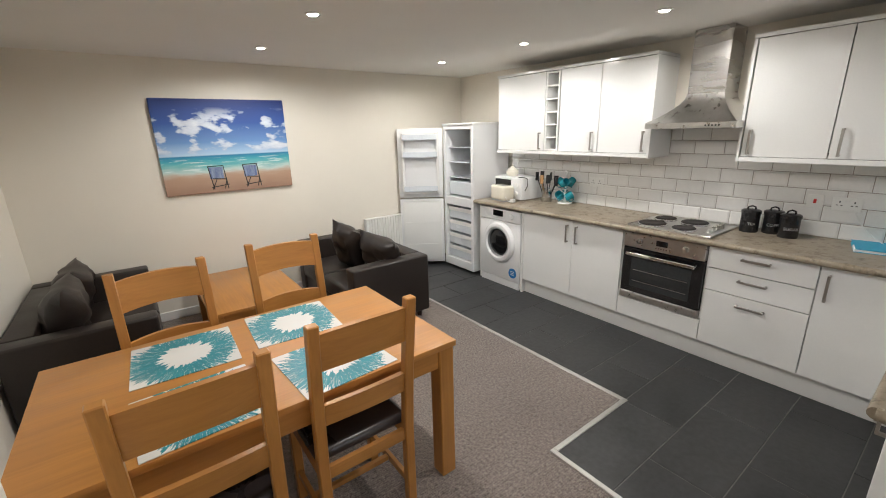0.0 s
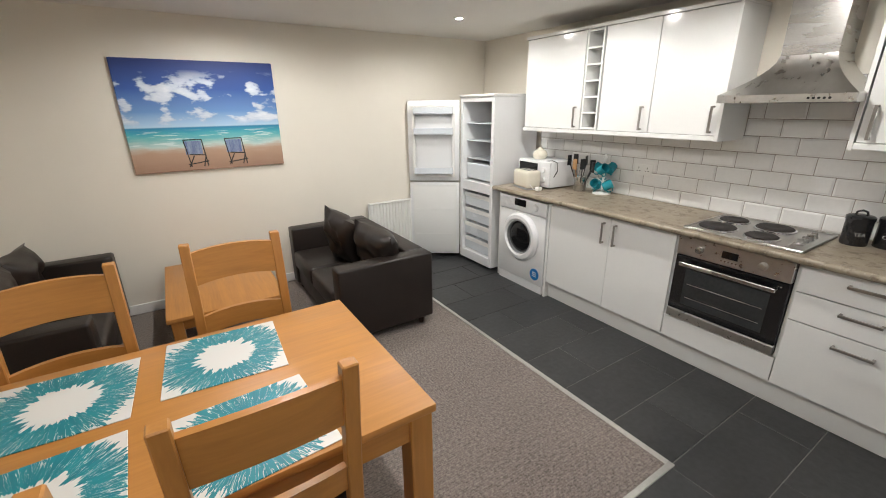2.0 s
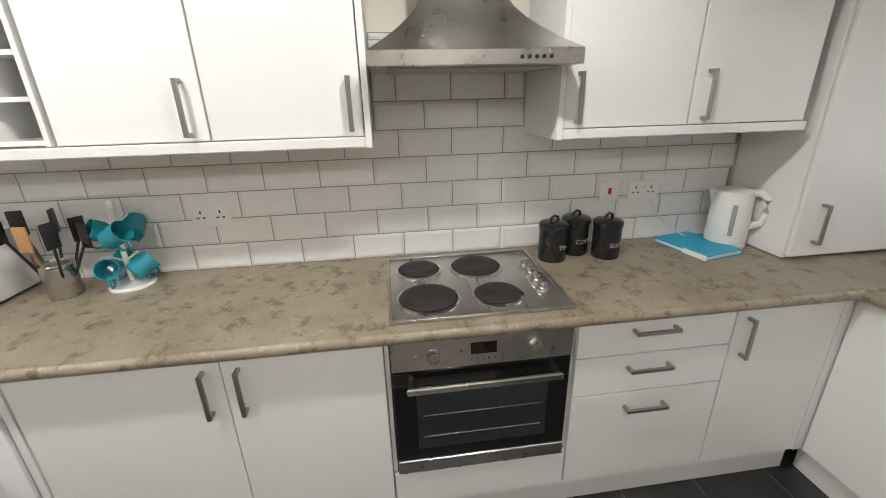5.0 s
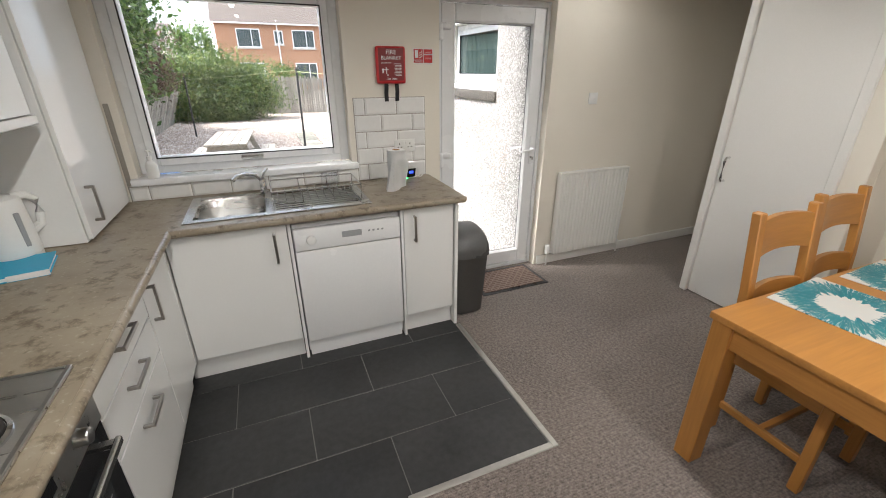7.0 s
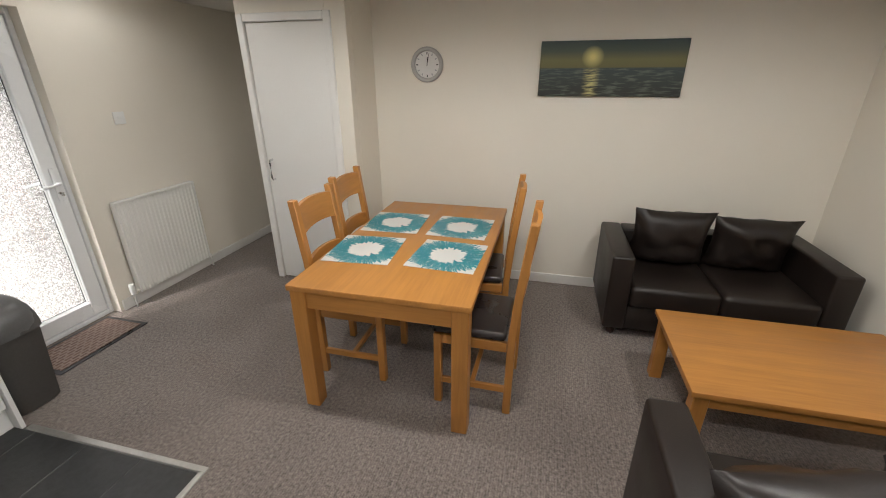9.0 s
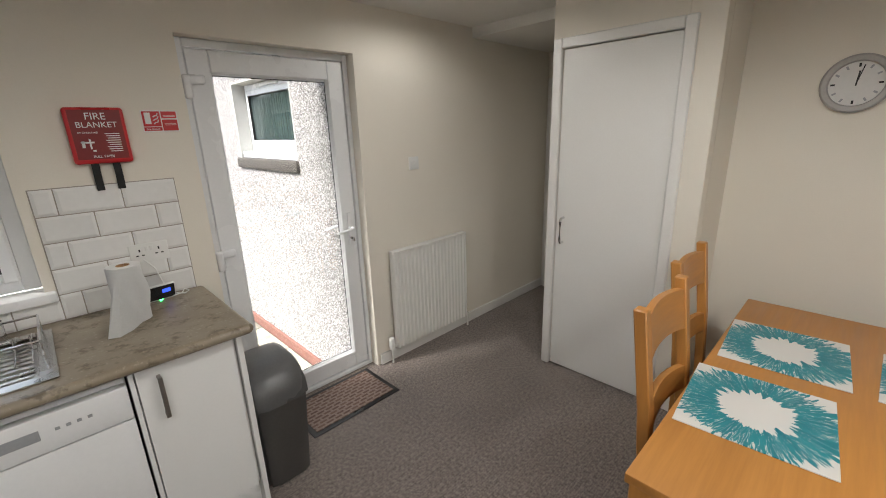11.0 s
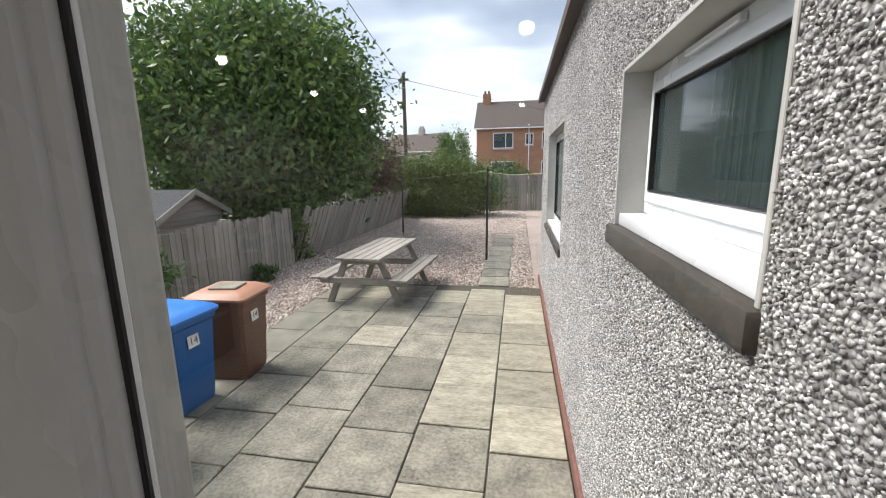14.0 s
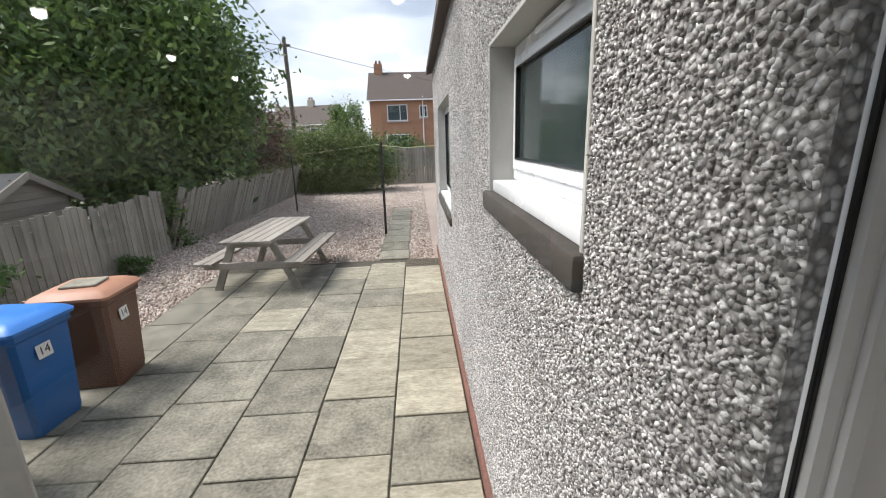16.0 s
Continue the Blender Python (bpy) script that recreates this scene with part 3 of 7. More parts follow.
YS, XE, YN, XW = 0.835, 5.158, 5.85, 0.70
DOOR, WIN = (2.0, 2.905, 0.0, 2.05), (3.535, 4.74, 1.0, 2.05)
wall_x("wall_south", 0.57, YS, -0.11, 5.40, 2.36, [DOOR, WIN], "cream-painted plaster wall around the glazed back door and window")
struct("wall_east", box(B(), XE, 5.40, YS, 6.05, 0, 2.36, 0), PAINT, "cream-painted wall behind the kitchen units", "wall")
struct("wall_north", box(B(), 0.50, XE, YN, 6.05, 0, 2.36, 0), PAINT, "cream-painted wall hung with a beach picture", "wall")
struct("wall_west", box(B(), 0.50, XW, 2.50, YN, 0, 2.36, 0), PAINT, "cream-painted wall with clock and sunset picture", "wall")
bm = B()
box(bm, 1.06, 1.15, 2.345, 2.50, 0, 2.36, 0.004)
box(bm, 1.06, 1.15, 1.64, 2.345, 2.045, 2.36, 0)
box(bm, -0.11, 1.06, 1.62, 1.70, 0, 2.36, 0)
box(bm, 0.50, 1.06, 2.42, 2.50, 0, 2.36, 0)
box(bm, 0.50, 0.60, 1.70, 2.42, 0, 2.36, 0)
struct("wall_cupboard", bm, PAINT, "cream-painted cupboard enclosure beside the dining table", "wall")
bm = B()
box(bm, -0.31, -0.11, 0.57, 1.70, 2.02, 2.36, 0)
box(bm, -0.31, -0.11, 0.57, 0.87, 0, 2.02, 0)
box(bm, -0.31, -0.11, 1.64, 1.70, 0, 2.02, 0)
struct("wall_hall", bm, PAINT, "cream-painted end wall of the small hall", "wall")
bm = B()
box(bm, -0.31, 5.40, 0.57, 6.05, CEIL, 2.50, 0)
box(bm, -0.11, 0.95, YS, 1.62, CEIL - 0.07, CEIL, 0.003)
struct("ceiling", bm, CEILPAINT, "white-painted flat ceiling with recessed downlights", "ceiling")
struct("floor", box(B(), -0.31, 5.40, 0.57, 6.05, -0.10, -0.0035, 0), FLOORGROUT, "grey grouted floor screed under the slate tiles", "floor")
bm = B()
prism(bm, [(-0.31, 0.70), (3.02, 0.70), (3.02, 2.515), (3.715, 2.515), (3.715, YN), (XW, YN), (XW, 2.5), (1.1, 2.5), (1.1, 1.66), (-0.31, 1.66)], "z", -0.012, 0.0)
struct("floor_carpet", bm, CARPET, "taupe flecked loop-pile carpet with ribbed texture", "carpet")
bm = B()
box(bm, 3.005, 3.035, 1.44, 2.53, -0.01, 0.007, 0.003)
box(bm, 3.035, 3.73, 2.50, 2.53, -0.01, 0.007, 0.003)
box(bm, 3.70, 3.73, 2.53, YN, -0.01, 0.007, 0.003)
struct("trim", bm, TRIMMETAL, "worn aluminium threshold strip between carpet and tiles", "trim")
bm = B()
box(bm, XW, 3.73, YN - 0.016, YN, 0, 0.085, 0.004)
box(bm, XW, XW + 0.016, 2.5, YN - 0.016, 0, 0.085, 0.004)
box(bm, -0.11, 1.98, YS, YS + 0.016, 0, 0.085, 0.004)
struct("baseboard", bm, WHITEWOOD, "white-painted low skirting board", "baseboard")


# ---- openings ----
def frame_bars(bm, x0, x1, z0, z1, w, y0, y1, bev=0.006):
    box(bm, x0, x0 + w, y0, y1, z0, z1, bev)
    box(bm, x1 - w, x1, y0, y1, z0, z1, bev)
    box(bm, x0 + w, x1 - w, y0, y1, z1 - w, z1, bev)
    box(bm, x0 + w, x1 - w, y0, y1, z0, z0 + w, bev)


def kitchen_window():
    w = thing("window_1", "white upvc kitchen window over the sink", "window", kind="structure")
    bm = B()
    frame_bars(bm, 3.535, 4.74, 1.04, 2.05, 0.058, 0.67, 0.745)
    part("window_frame", bm, UPVC, w)
    bm = B()
    frame_bars(bm, 3.590, 4.685, 1.085, 1.995, 0.052, 0.682, 0.768, 0.008)
    part("sash", bm, UPVC, w)
    g = part("pane", box(B(), 3.636, 4.64, 0.712, 0.718, 1.13, 1.95, 0), GLASS, w)
    g.visible_shadow = False
    bm = B()
    frame_bars(bm, 3.634, 4.642, 1.128, 1.952, 0.007, 0.765, 0.7702, 0.001)
    part("gasket", bm, BLACKPL, w, "thin black rubber gasket")
    bm = B()
    box(bm, 4.07, 4.20, 0.768, 0.782, 1.098, 1.122, 0.005)
    box(bm, 4.10, 4.20, 0.782, 0.80, 1.103, 1.118, 0.005)
    part("window_handle", bm, CHROME, w, "white and chrome window handle")
    bm = B()
    box(bm, 3.50, 4.775, 0.745, 0.875, 1.0, 1.04, 0.008, 2)
    part("window_sill", bm, UPVC, w)


def back_door():
    d = thing("door_1", "white upvc back door with a full clear pane", "door", pose(0, 0.02, 0), kind="structure")
    bm = B()
    box(bm, 2.0, 2.028, 0.64, 0.745, 0.0, 2.05, 0.004)
    box(bm, 2.862, 2.905, 0.64, 0.745, 0.0, 2.05, 0.004)
    box(bm, 2.028, 2.862, 0.64, 0.745, 2.012, 2.05, 0.004)
    box(bm, 2.028, 2.862, 0.60, 0.745, 0.0, 0.03, 0.004)
    part("door_frame", bm, UPVC, d)
    bm = B()
    box(bm, 2.03, 2.132, 0.692, 0.735, 0.035, 2.008, 0.006)
    box(bm, 2.756, 2.858, 0.692, 0.735, 0.035, 2.008, 0.006)
    box(bm, 2.132, 2.756, 0.692, 0.735, 1.905, 2.008, 0.006)
    box(bm, 2.132, 2.756, 0.692, 0.735, 0.035, 0.145, 0.006)
    part("door_leaf", bm, UPVC, d)
    bm = B()
    frame_bars(bm, 2.126, 2.762, 0.139, 1.911, 0.014, 0.690, 0.722, 0.005)
    part("glazing_bead", bm, UPVC, d)
    bm = B()
    frame_bars(bm, 2.139, 2.749, 0.152, 1.898, 0.005, 0.7045, 0.709, 0.001)
    part("gasket", bm, BLACKPL, d, "thin black rubber gasket")
    g = part("pane", box(B(), 2.139, 2.749, 0.698, 0.704, 0.152, 1.898, 0), GLASS, d)
    g.visible_shadow = False
    for hz in (0.22, 1.02, 1.87):
        bm = B()
        box(bm, 2.79, 2.87, 0.735, 0.765, hz - 0.02, hz + 0.022, 0.012, 3)
        box(bm, 2.853, 2.89, 0.735, 0.768, hz - 0.085, hz + 0.02, 0.012, 3)
        part("hinge", bm, UPVC, d)
    bm = B()
    box(bm, 2.067, 2.094, 0.735, 0.747, 0.90, 1.12, 0.005, 2)
    part("handle_plate", bm, UPVC, d)
    bm = B()
    cyl(bm, (2.08, 0.745, 1.02), 0.011, 0.04, "y", 12)
    tube(bm, [(2.08, 0.785, 1.02), (2.10, 0.79, 1.018), (2.14, 0.788, 1.012), (2.19, 0.782, 1.008)], 0.009, 10)
    part("door_handle", bm, UPVC, d)
    bm = B()
    cyl(bm, (2.08, 0.745, 0.955), 0.009, 0.014, "y", 12)
    box(bm, 2.077, 2.083, 0.757, 0.785, 0.935, 0.962, 0.002)
    part("lock_key", bm, STEELV, d, "steel key in its lock")
    bm = B()
    tube(bm, [(2.08, 0.66, 1.02), (2.08, 0.625, 1.02), (2.11, 0.62, 1.016), (2.19, 0.625, 1.008)], 0.009, 10)
    part("outer_handle", bm, UPVC, d)


def inner_door(name, label, plane, ya, yb, ztop, hinges):
    """A flat white door in a wall facing +x with its architrave."""
    d = thing(name, label, "door", kind="structure")
    part("door_leaf", box(B(), plane - 0.045, plane - 0.006, ya + 0.005, yb - 0.005, 0.01, ztop - 0.005, 0.003), WHITEWOOD, d)
    bm = B()
    w = 0.055
    box(bm, plane - 0.02, plane + 0.016, ya - w, ya, 0, ztop + w, 0.006)
    box(bm, plane - 0.02, plane + 0.016, yb, yb + w, 0, ztop + w, 0.006)
    box(bm, plane - 0.02, plane + 0.016, ya, yb, ztop, ztop + w, 0.006)
    part("architrave", bm, WHITEWOOD, d)
    for hz in hinges:
        part("hinge", box(B(), plane - 0.006, plane + 0.003, ya + 0.003, ya + 0.022, hz - 0.05, hz + 0.05, 0.002), NICKEL, d)
    return d


kitchen_window()
back_door()
cup = inner_door("door_2", "plain white painted cupboard door with a bow handle", 1.15, 1.70, 2.335, 2.035, [])
bm = B()
tube(bm, [(1.144, 1.755, 0.895), (1.175, 1.755, 0.897), (1.185, 1.755, 0.915), (1.185, 1.755, 1.035), (1.175, 1.755, 1.053), (1.144, 1.755, 1.055)], 0.008, 10)
part("handle", bm, CHROME, cup, "satin chrome bow handle")
hall = inner_door("door_3", "flush white hall door with a glass fanlight", -0.11, 0.90, 1.58, 1.98, [0.35, 1.05, 1.75])
part("fanlight", box(B(), -0.13, -0.10, 0.98, 1.5, 2.08, 2.17, 0.004), PLASTICW, hall)


# ---- tiles and slabs: pieces ----
def tile_mesh(w, h, d, bev):
    """A glazed tile, w along y, h along z, d out along -x, with a wide bevelled rim."""
    v = [(0, 0, 0), (0, w, 0), (0, w, h), (0, 0, h), (-d * 0.4, 0, 0), (-d * 0.4, w, 0), (-d * 0.4, w, h), (-d * 0.4, 0, h),
         (-d, bev, bev), (-d, w - bev, bev), (-d, w - bev, h - bev), (-d, bev, h - bev)]
    f = [(4, 5, 1, 0), (5, 6, 2, 1), (6, 7, 3, 2), (7, 4, 0, 3), (8, 9, 5, 4), (9, 10, 6, 5), (10, 11, 7, 6), (11, 8, 4, 7), (11, 10, 9, 8)]
    me = bpy.data.meshes.new("tile")
    me.from_pydata(v, [], f)
    me.materials.append(TILEW)
    return me


TILE_CACHE = {}


def lay_tiles(parent, a0, a1, z0, z1, first, m, pw=0.2125, ph=0.1055, gap=0.004, bev=0.011, row=0):
    """Half-bond courses between a0 and a1 along the wall; m takes tile space to the wall."""
    z = z0
    while z < z1 - 0.02:
        h = min(ph, z1 - z) - gap
        s = first + (0.5 * pw if row % 2 else 0.0)
        s -= math.ceil((s - a0) / pw) * pw
        while s < a1 - 0.012:
            lo, hi = max(s, a0), min(s + pw, a1)
            w = hi - lo - gap
            if w > 0.012:
                key = (round(w, 3), round(h, 3))
                if key not in TILE_CACHE:
                    TILE_CACHE[key] = tile_mesh(w, h, 0.008, min(bev, w * 0.3))
                ob = new("tile", TILE_CACHE[key])
                ob.parent = parent
                ob.matrix_basis = m @ Matrix.Translation((0, lo, z))
            s += pw
        row += 1
        z += ph


# ---- kitchen units ----
FX = 4.572      # front plane of the base doors
def bar_handle(parent, p, along, out, length=0.16):
    """A square bar handle centred at p; along and out are axis letters with sign for out."""
    ax = {"x": 0, "y": 1, "z": 2}
    o, sgn = ax[out[1]], (1 if out[0] == "+" else -1)
    a = ax[along]
    bm = B()
    def bx(lo, hi, olo, ohi, half):
        r = [[p[k] - half, p[k] + half] for k in range(3)]
        r[a] = [p[a] + lo, p[a] + hi]
        r[o] = sorted((p[o] + sgn * olo, p[o] + sgn * ohi))
        box(bm, r[0][0], r[0][1], r[1][0], r[1][1], r[2][0], r[2][1], 0.0015)
    L = length / 2
    bx(-L, L, 0.026, 0.036, 0.007)
    bx(-L, -L + 0.012, 0.0, 0.028, 0.006)
    bx(L - 0.012, L, 0.0, 0.028, 0.006)
    return part("handle", bm, NICKEL, parent, "brushed nickel bar handle")


def front(parent, name, x, y0, y1, z0, z1, hp=None, along="z", th=0.018):
    d = part(name, box(B(), x, x + th, y0 + 0.0015, y1 - 0.0015, z0 + 0.0015, z1 - 0.0015, 0.0015, 1), GLOSS, parent)
    if hp:
        bar_handle(d, (x, hp[0], hp[1]), along, "-x")
    return d


def carcass(parent, x0, x1, y0, y1, z0, z1):
    bm = B()
    t = 0.018
    box(bm, x0, x1, y0, y0 + t, z0, z1, 0.001)
    box(bm, x0, x1, y1 - t, y1, z0, z1, 0.001)
    box(bm, x0, x1, y0 + t, y1 - t, z0, z0 + t, 0.001)
    box(bm, x0, x1, y0 + t, y1 - t, z1 - t, z1, 0.001)
    box(bm, x1 - 0.008, x1, y0 + t, y1 - t, z0 + t, z1 - t, 0)
    return part("body", bm, GLOSS, parent)


def base_units():
    c = thing("base_cabinet", "white gloss base cabinet with two doors", "cabinet")
    carcass(c, FX + 0.019, 5.14, 3.105, 4.17, 0.145, 0.868)
    front(c, "door", FX, 3.105, 3.585, 0.15, 0.862, (3.535, 0.74))
    front(c, "door", FX, 3.585, 4.165, 0.15, 0.862, (3.635, 0.74))
    c = thing("drawer_cabinet", "white gloss cabinet with three drawers", "cabinet")
    carcass(c, FX + 0.019, 5.14, 1.89, 2.465, 0.145, 0.868)
    front(c, "drawer", FX, 1.89, 2.465, 0.715, 0.862, (2.195, 0.812), "y")
    front(c, "drawer", FX, 1.89, 2.465, 0.555, 0.712, (2.195, 0.662), "y")
    front(c, "drawer", FX, 1.89, 2.465, 0.15, 0.552, (2.185, 0.49), "y")
    c = thing("corner_cabinet", "white gloss narrow corner cabinet with one door", "cabinet")
    carcass(c, FX + 0.019, 5.14, 1.43, 1.885, 0.145, 0.868)
    front(c, "door", FX, 1.46, 1.887, 0.15, 0.862, (1.84, 0.74))
    part("corner_post", box(B(), FX, FX + 0.02, 1.40, 1.459, 0.145, 0.866, 0.001), GLOSS, c)
    c = thing("oven_housing", "white gloss housing panels under the oven", "cabinet")
    front(c, "bottom_panel", FX, 2.468, 3.10, 0.15, 0.305)
    part("side_panel", box(B(), FX + 0.02, 5.14, 3.088, 3.103, 0.145, 0.868, 0.001), GLOSS, c)
    part("side_panel", box(B(), FX + 0.02, 5.14, 2.467, 2.482, 0.145, 0.868, 0.001), GLOSS, c)
    bm = B()
    box(bm, FX + 0.045, FX + 0.06, 1.43, 4.17, 0, 0.145, 0.002)
    single("plinth", bm, GLOSS, "white gloss plinth board under the long run", "plinth")
    bm = B()
    box(bm, FX - 0.005, 5.14, 4.168, 4.19, 0, 0.868, 0.002)
    single("worktop_support", bm, GLOSS, "white gloss upright panel beside the washing machine", "panel")
    bm = B()
    box(bm, FX + 0.02, 5.14, 4.825, 4.845, 0, 0.868, 0.002)
    single("worktop_support", bm, GLOSS, "white gloss upright panel beside the washing machine", "panel")


def sink_units():
    def doorf(parent, x0, x1, hx, z1=0.862):
        d = part("door", box(B(), x0 + 0.002, x1 - 0.002, 1.405, 1.423, 0.15, z1, 0.0015), GLOSS, parent)
        bar_handle(d, (hx, 1.423, 0.74), "z", "+y")
    c = thing("sink_cabinet", "white gloss sink base cabinet with one door", "cabinet")
    part("body", box(B(), 4.02, 4.56, 0.86, 1.40, 0.145, 0.70, 0.002), GLOSS, c)
    doorf(c, 4.015, 4.568, 4.08)
    c = thing("end_cabinet", "narrow white gloss end cabinet beside the bin", "cabinet")
    part("body", box(B(), 3.045, 3.375, 0.86, 1.40, 0.145, 0.868, 0.002), GLOSS, c)
    doorf(c, 3.055, 3.375, 3.31)
    part("end_panel", box(B(), 3.022, 3.043, 0.845, 1.425, 0, 0.868, 0.002), GLOSS, c)
    part("side_panel", box(B(), 3.377, 3.392, 0.86, 1.425, 0, 0.868, 0.002), GLOSS, c)
    bm = B()
    box(bm, 3.995, 4.012, 0.86, 1.42, 0, 0.868, 0.002)
    single("worktop_support", bm, GLOSS, "white gloss upright panel beside the dishwasher", "panel")
    for a, b_ in ((4.015, FX + 0.044), (3.043, 3.376)):
        bm = B()
        box(bm, a, b_, 1.355, 1.37, 0, 0.145, 0.002)
        single("plinth", bm, GLOSS, "white gloss plinth board under the sink run", "plinth")
    d = thing("dishwasher", "white freestanding dishwasher under the worktop", "dishwasher")
    part("body", box(B(), 3.398, 3.99, 0.88, 1.395, 0.03, 0.845, 0.006), ENAMEL, d)
    part("door", box(B(), 3.40, 3.988, 1.395, 1.43, 0.115, 0.695, 0.006, 2), ENAMEL, d)
    part("control_panel", box(B(), 3.40, 3.988, 1.395, 1.436, 0.70, 0.825, 0.008, 2), ENAMEL, d)
    part("kick_plate", box(B(), 3.405, 3.983, 1.38, 1.40, 0.0, 0.11, 0.003), ENAMEL, d)
    bm = B()
    cyl(bm, (3.90, 1.436, 0.76), 0.026, 0.012, "y", 24, bev=0.003)
    part("knob", bm, PLASTICW, d)
    part("handle_recess", box(B(), 3.625, 3.735, 1.436, 1.4385, 0.75, 0.785, 0.001), GREYPL, d, "grey recessed door grip")
    for k in range(4):
        part("button", box(B(), 3.50 + 0.026 * k, 3.512 + 0.026 * k, 1.436, 1.4395, 0.765, 0.775, 0.001), GREYPL, d)


def worktops():
    w = thing("worktop", "beige mottled stone-effect laminate worktop, l-shaped", "worktop")
    bm = B()
    zt, zb = 0.91, 0.870
    xs = [(4.535, XE, 1.455, 2.50), (4.535, 4.63, 2.50, 3.06), (5.10, XE, 2.50, 3.06), (4.535, XE, 3.06, 4.88), (4.535, XE, YS, 1.455)]
    for a, b_, c, d in xs:
        box(bm, a, b_, c, d, zb, zt, 0)
    box(bm, 4.46, 4.535, YS, 1.455, zb, zt, 0)
    box(bm, 3.0, 3.56, YS, 1.455, zb, zt, 0)
    box(bm, 3.56, 4.46, 1.37, 1.455, zb, zt, 0)
    box(bm, 3.56, 4.46, YS, 0.93, zb, zt, 0)
    bmesh.ops.remove_doubles(bm, verts=bm.verts, dist=1e-5)
    part("top", bm, WORKTOP, w, smooth=None)
    bm = B()
    tube(bm, [(4.537, 1.457, 0.89), (4.537, 4.88, 0.89)], 0.0195, 12)
    tube(bm, [(3.0, 1.455, 0.89), (4.537, 1.457, 0.89)], 0.0195, 12)
    tube(bm, [(3.0, YS, 0.89), (3.0, 1.455, 0.89)], 0.0195, 12)
    part("rolled_edge", bm, WORKTOP, w)


def wall_units():
    u = thing("wall_cabinet", "white gloss wall cabinets with a wine rack", "wall cabinet")
    zb, zt, fx = 1.45, 2.18, 4.822
    carcass(u, fx + 0.019, 5.15, 3.115, 3.98, zb, zt)
    carcass(u, fx + 0.019, 5.15, 4.165, 4.80, zb, zt)
    for y0, y1, hy in ((3.115, 3.565, 3.15), (3.568, 3.985, 3.62), (4.165, 4.80, 4.21)):
        front(u, "door", fx, y0, y1, zb, zt, (hy, 1.545))
    bm = B()
    box(bm, fx, 5.15, 4.0, 4.014, zb, zt, 0.001)
    box(bm, fx, 5.15, 4.14, 4.154, zb, zt, 0.001)
    box(bm, 5.12, 5.145, 4.014, 4.14, zb, zt, 0)
    rack = part("wine_rack", bm, GLOSS, u)
    for k in range(7):
        z = zb + 0.004 + k * (zt - zb - 0.022) / 6
        part("rack_shelf", box(B(), fx, 5.12, 4.0145, 4.1395, z, z + 0.014, 0.001), GLOSS, rack)
    part("light_rail", box(B(), fx - 0.012, fx + 0.03, 3.1125, 4.81, zb - 0.034, zb - 0.002, 0.003), GLOSS, u)
    part("cornice", box(B(), fx - 0.014, 5.15, 3.095, 4.81, zt + 0.002, zt + 0.026, 0.003), GLOSS, u)
    part("end_panel", box(B(), fx - 0.012, 5.15, 3.093, 3.112, zb - 0.036, zt, 0.001), GLOSS, u)
    u = thing("wall_cabinet", "white gloss double wall cabinet next to the hood", "wall cabinet")
    carcass(u, fx + 0.019, 5.15, 1.56, 2.465, zb, zt)
    front(u, "door", fx, 2.02, 2.468, zb, zt, (2.425, 1.545))
    front(u, "door", fx, 1.565, 2.017, zb, zt, (1.97, 1.545))
    part("light_rail", box(B(), fx - 0.012, fx + 0.03, 1.56, 2.4715, zb - 0.034, zb - 0.002, 0.003), GLOSS, u)
    part("cornice", box(B(), fx - 0.014, 5.15, 1.56, 2.49, zt + 0.002, zt + 0.026, 0.003), GLOSS, u)
    part("end_panel", box(B(), fx - 0.012, 5.15, 2.472, 2.49, zb - 0.036, zt, 0.001), GLOSS, u)
    u = thing("tall_cabinet", "tall white gloss boiler cabinet on the worktop", "cabinet")
    part("body", box(B(), 4.82, 5.15, 0.86, 1.495, 0.913, 2.31, 0.002), GLOSS, u)
    d = part("door", box(B(), 4.80, 4.818, 0.875, 1.485, 0.925, 2.30, 0.002), GLOSS, u)
    bar_handle(d, (4.80, 1.40, 1.06), "z", "-x")


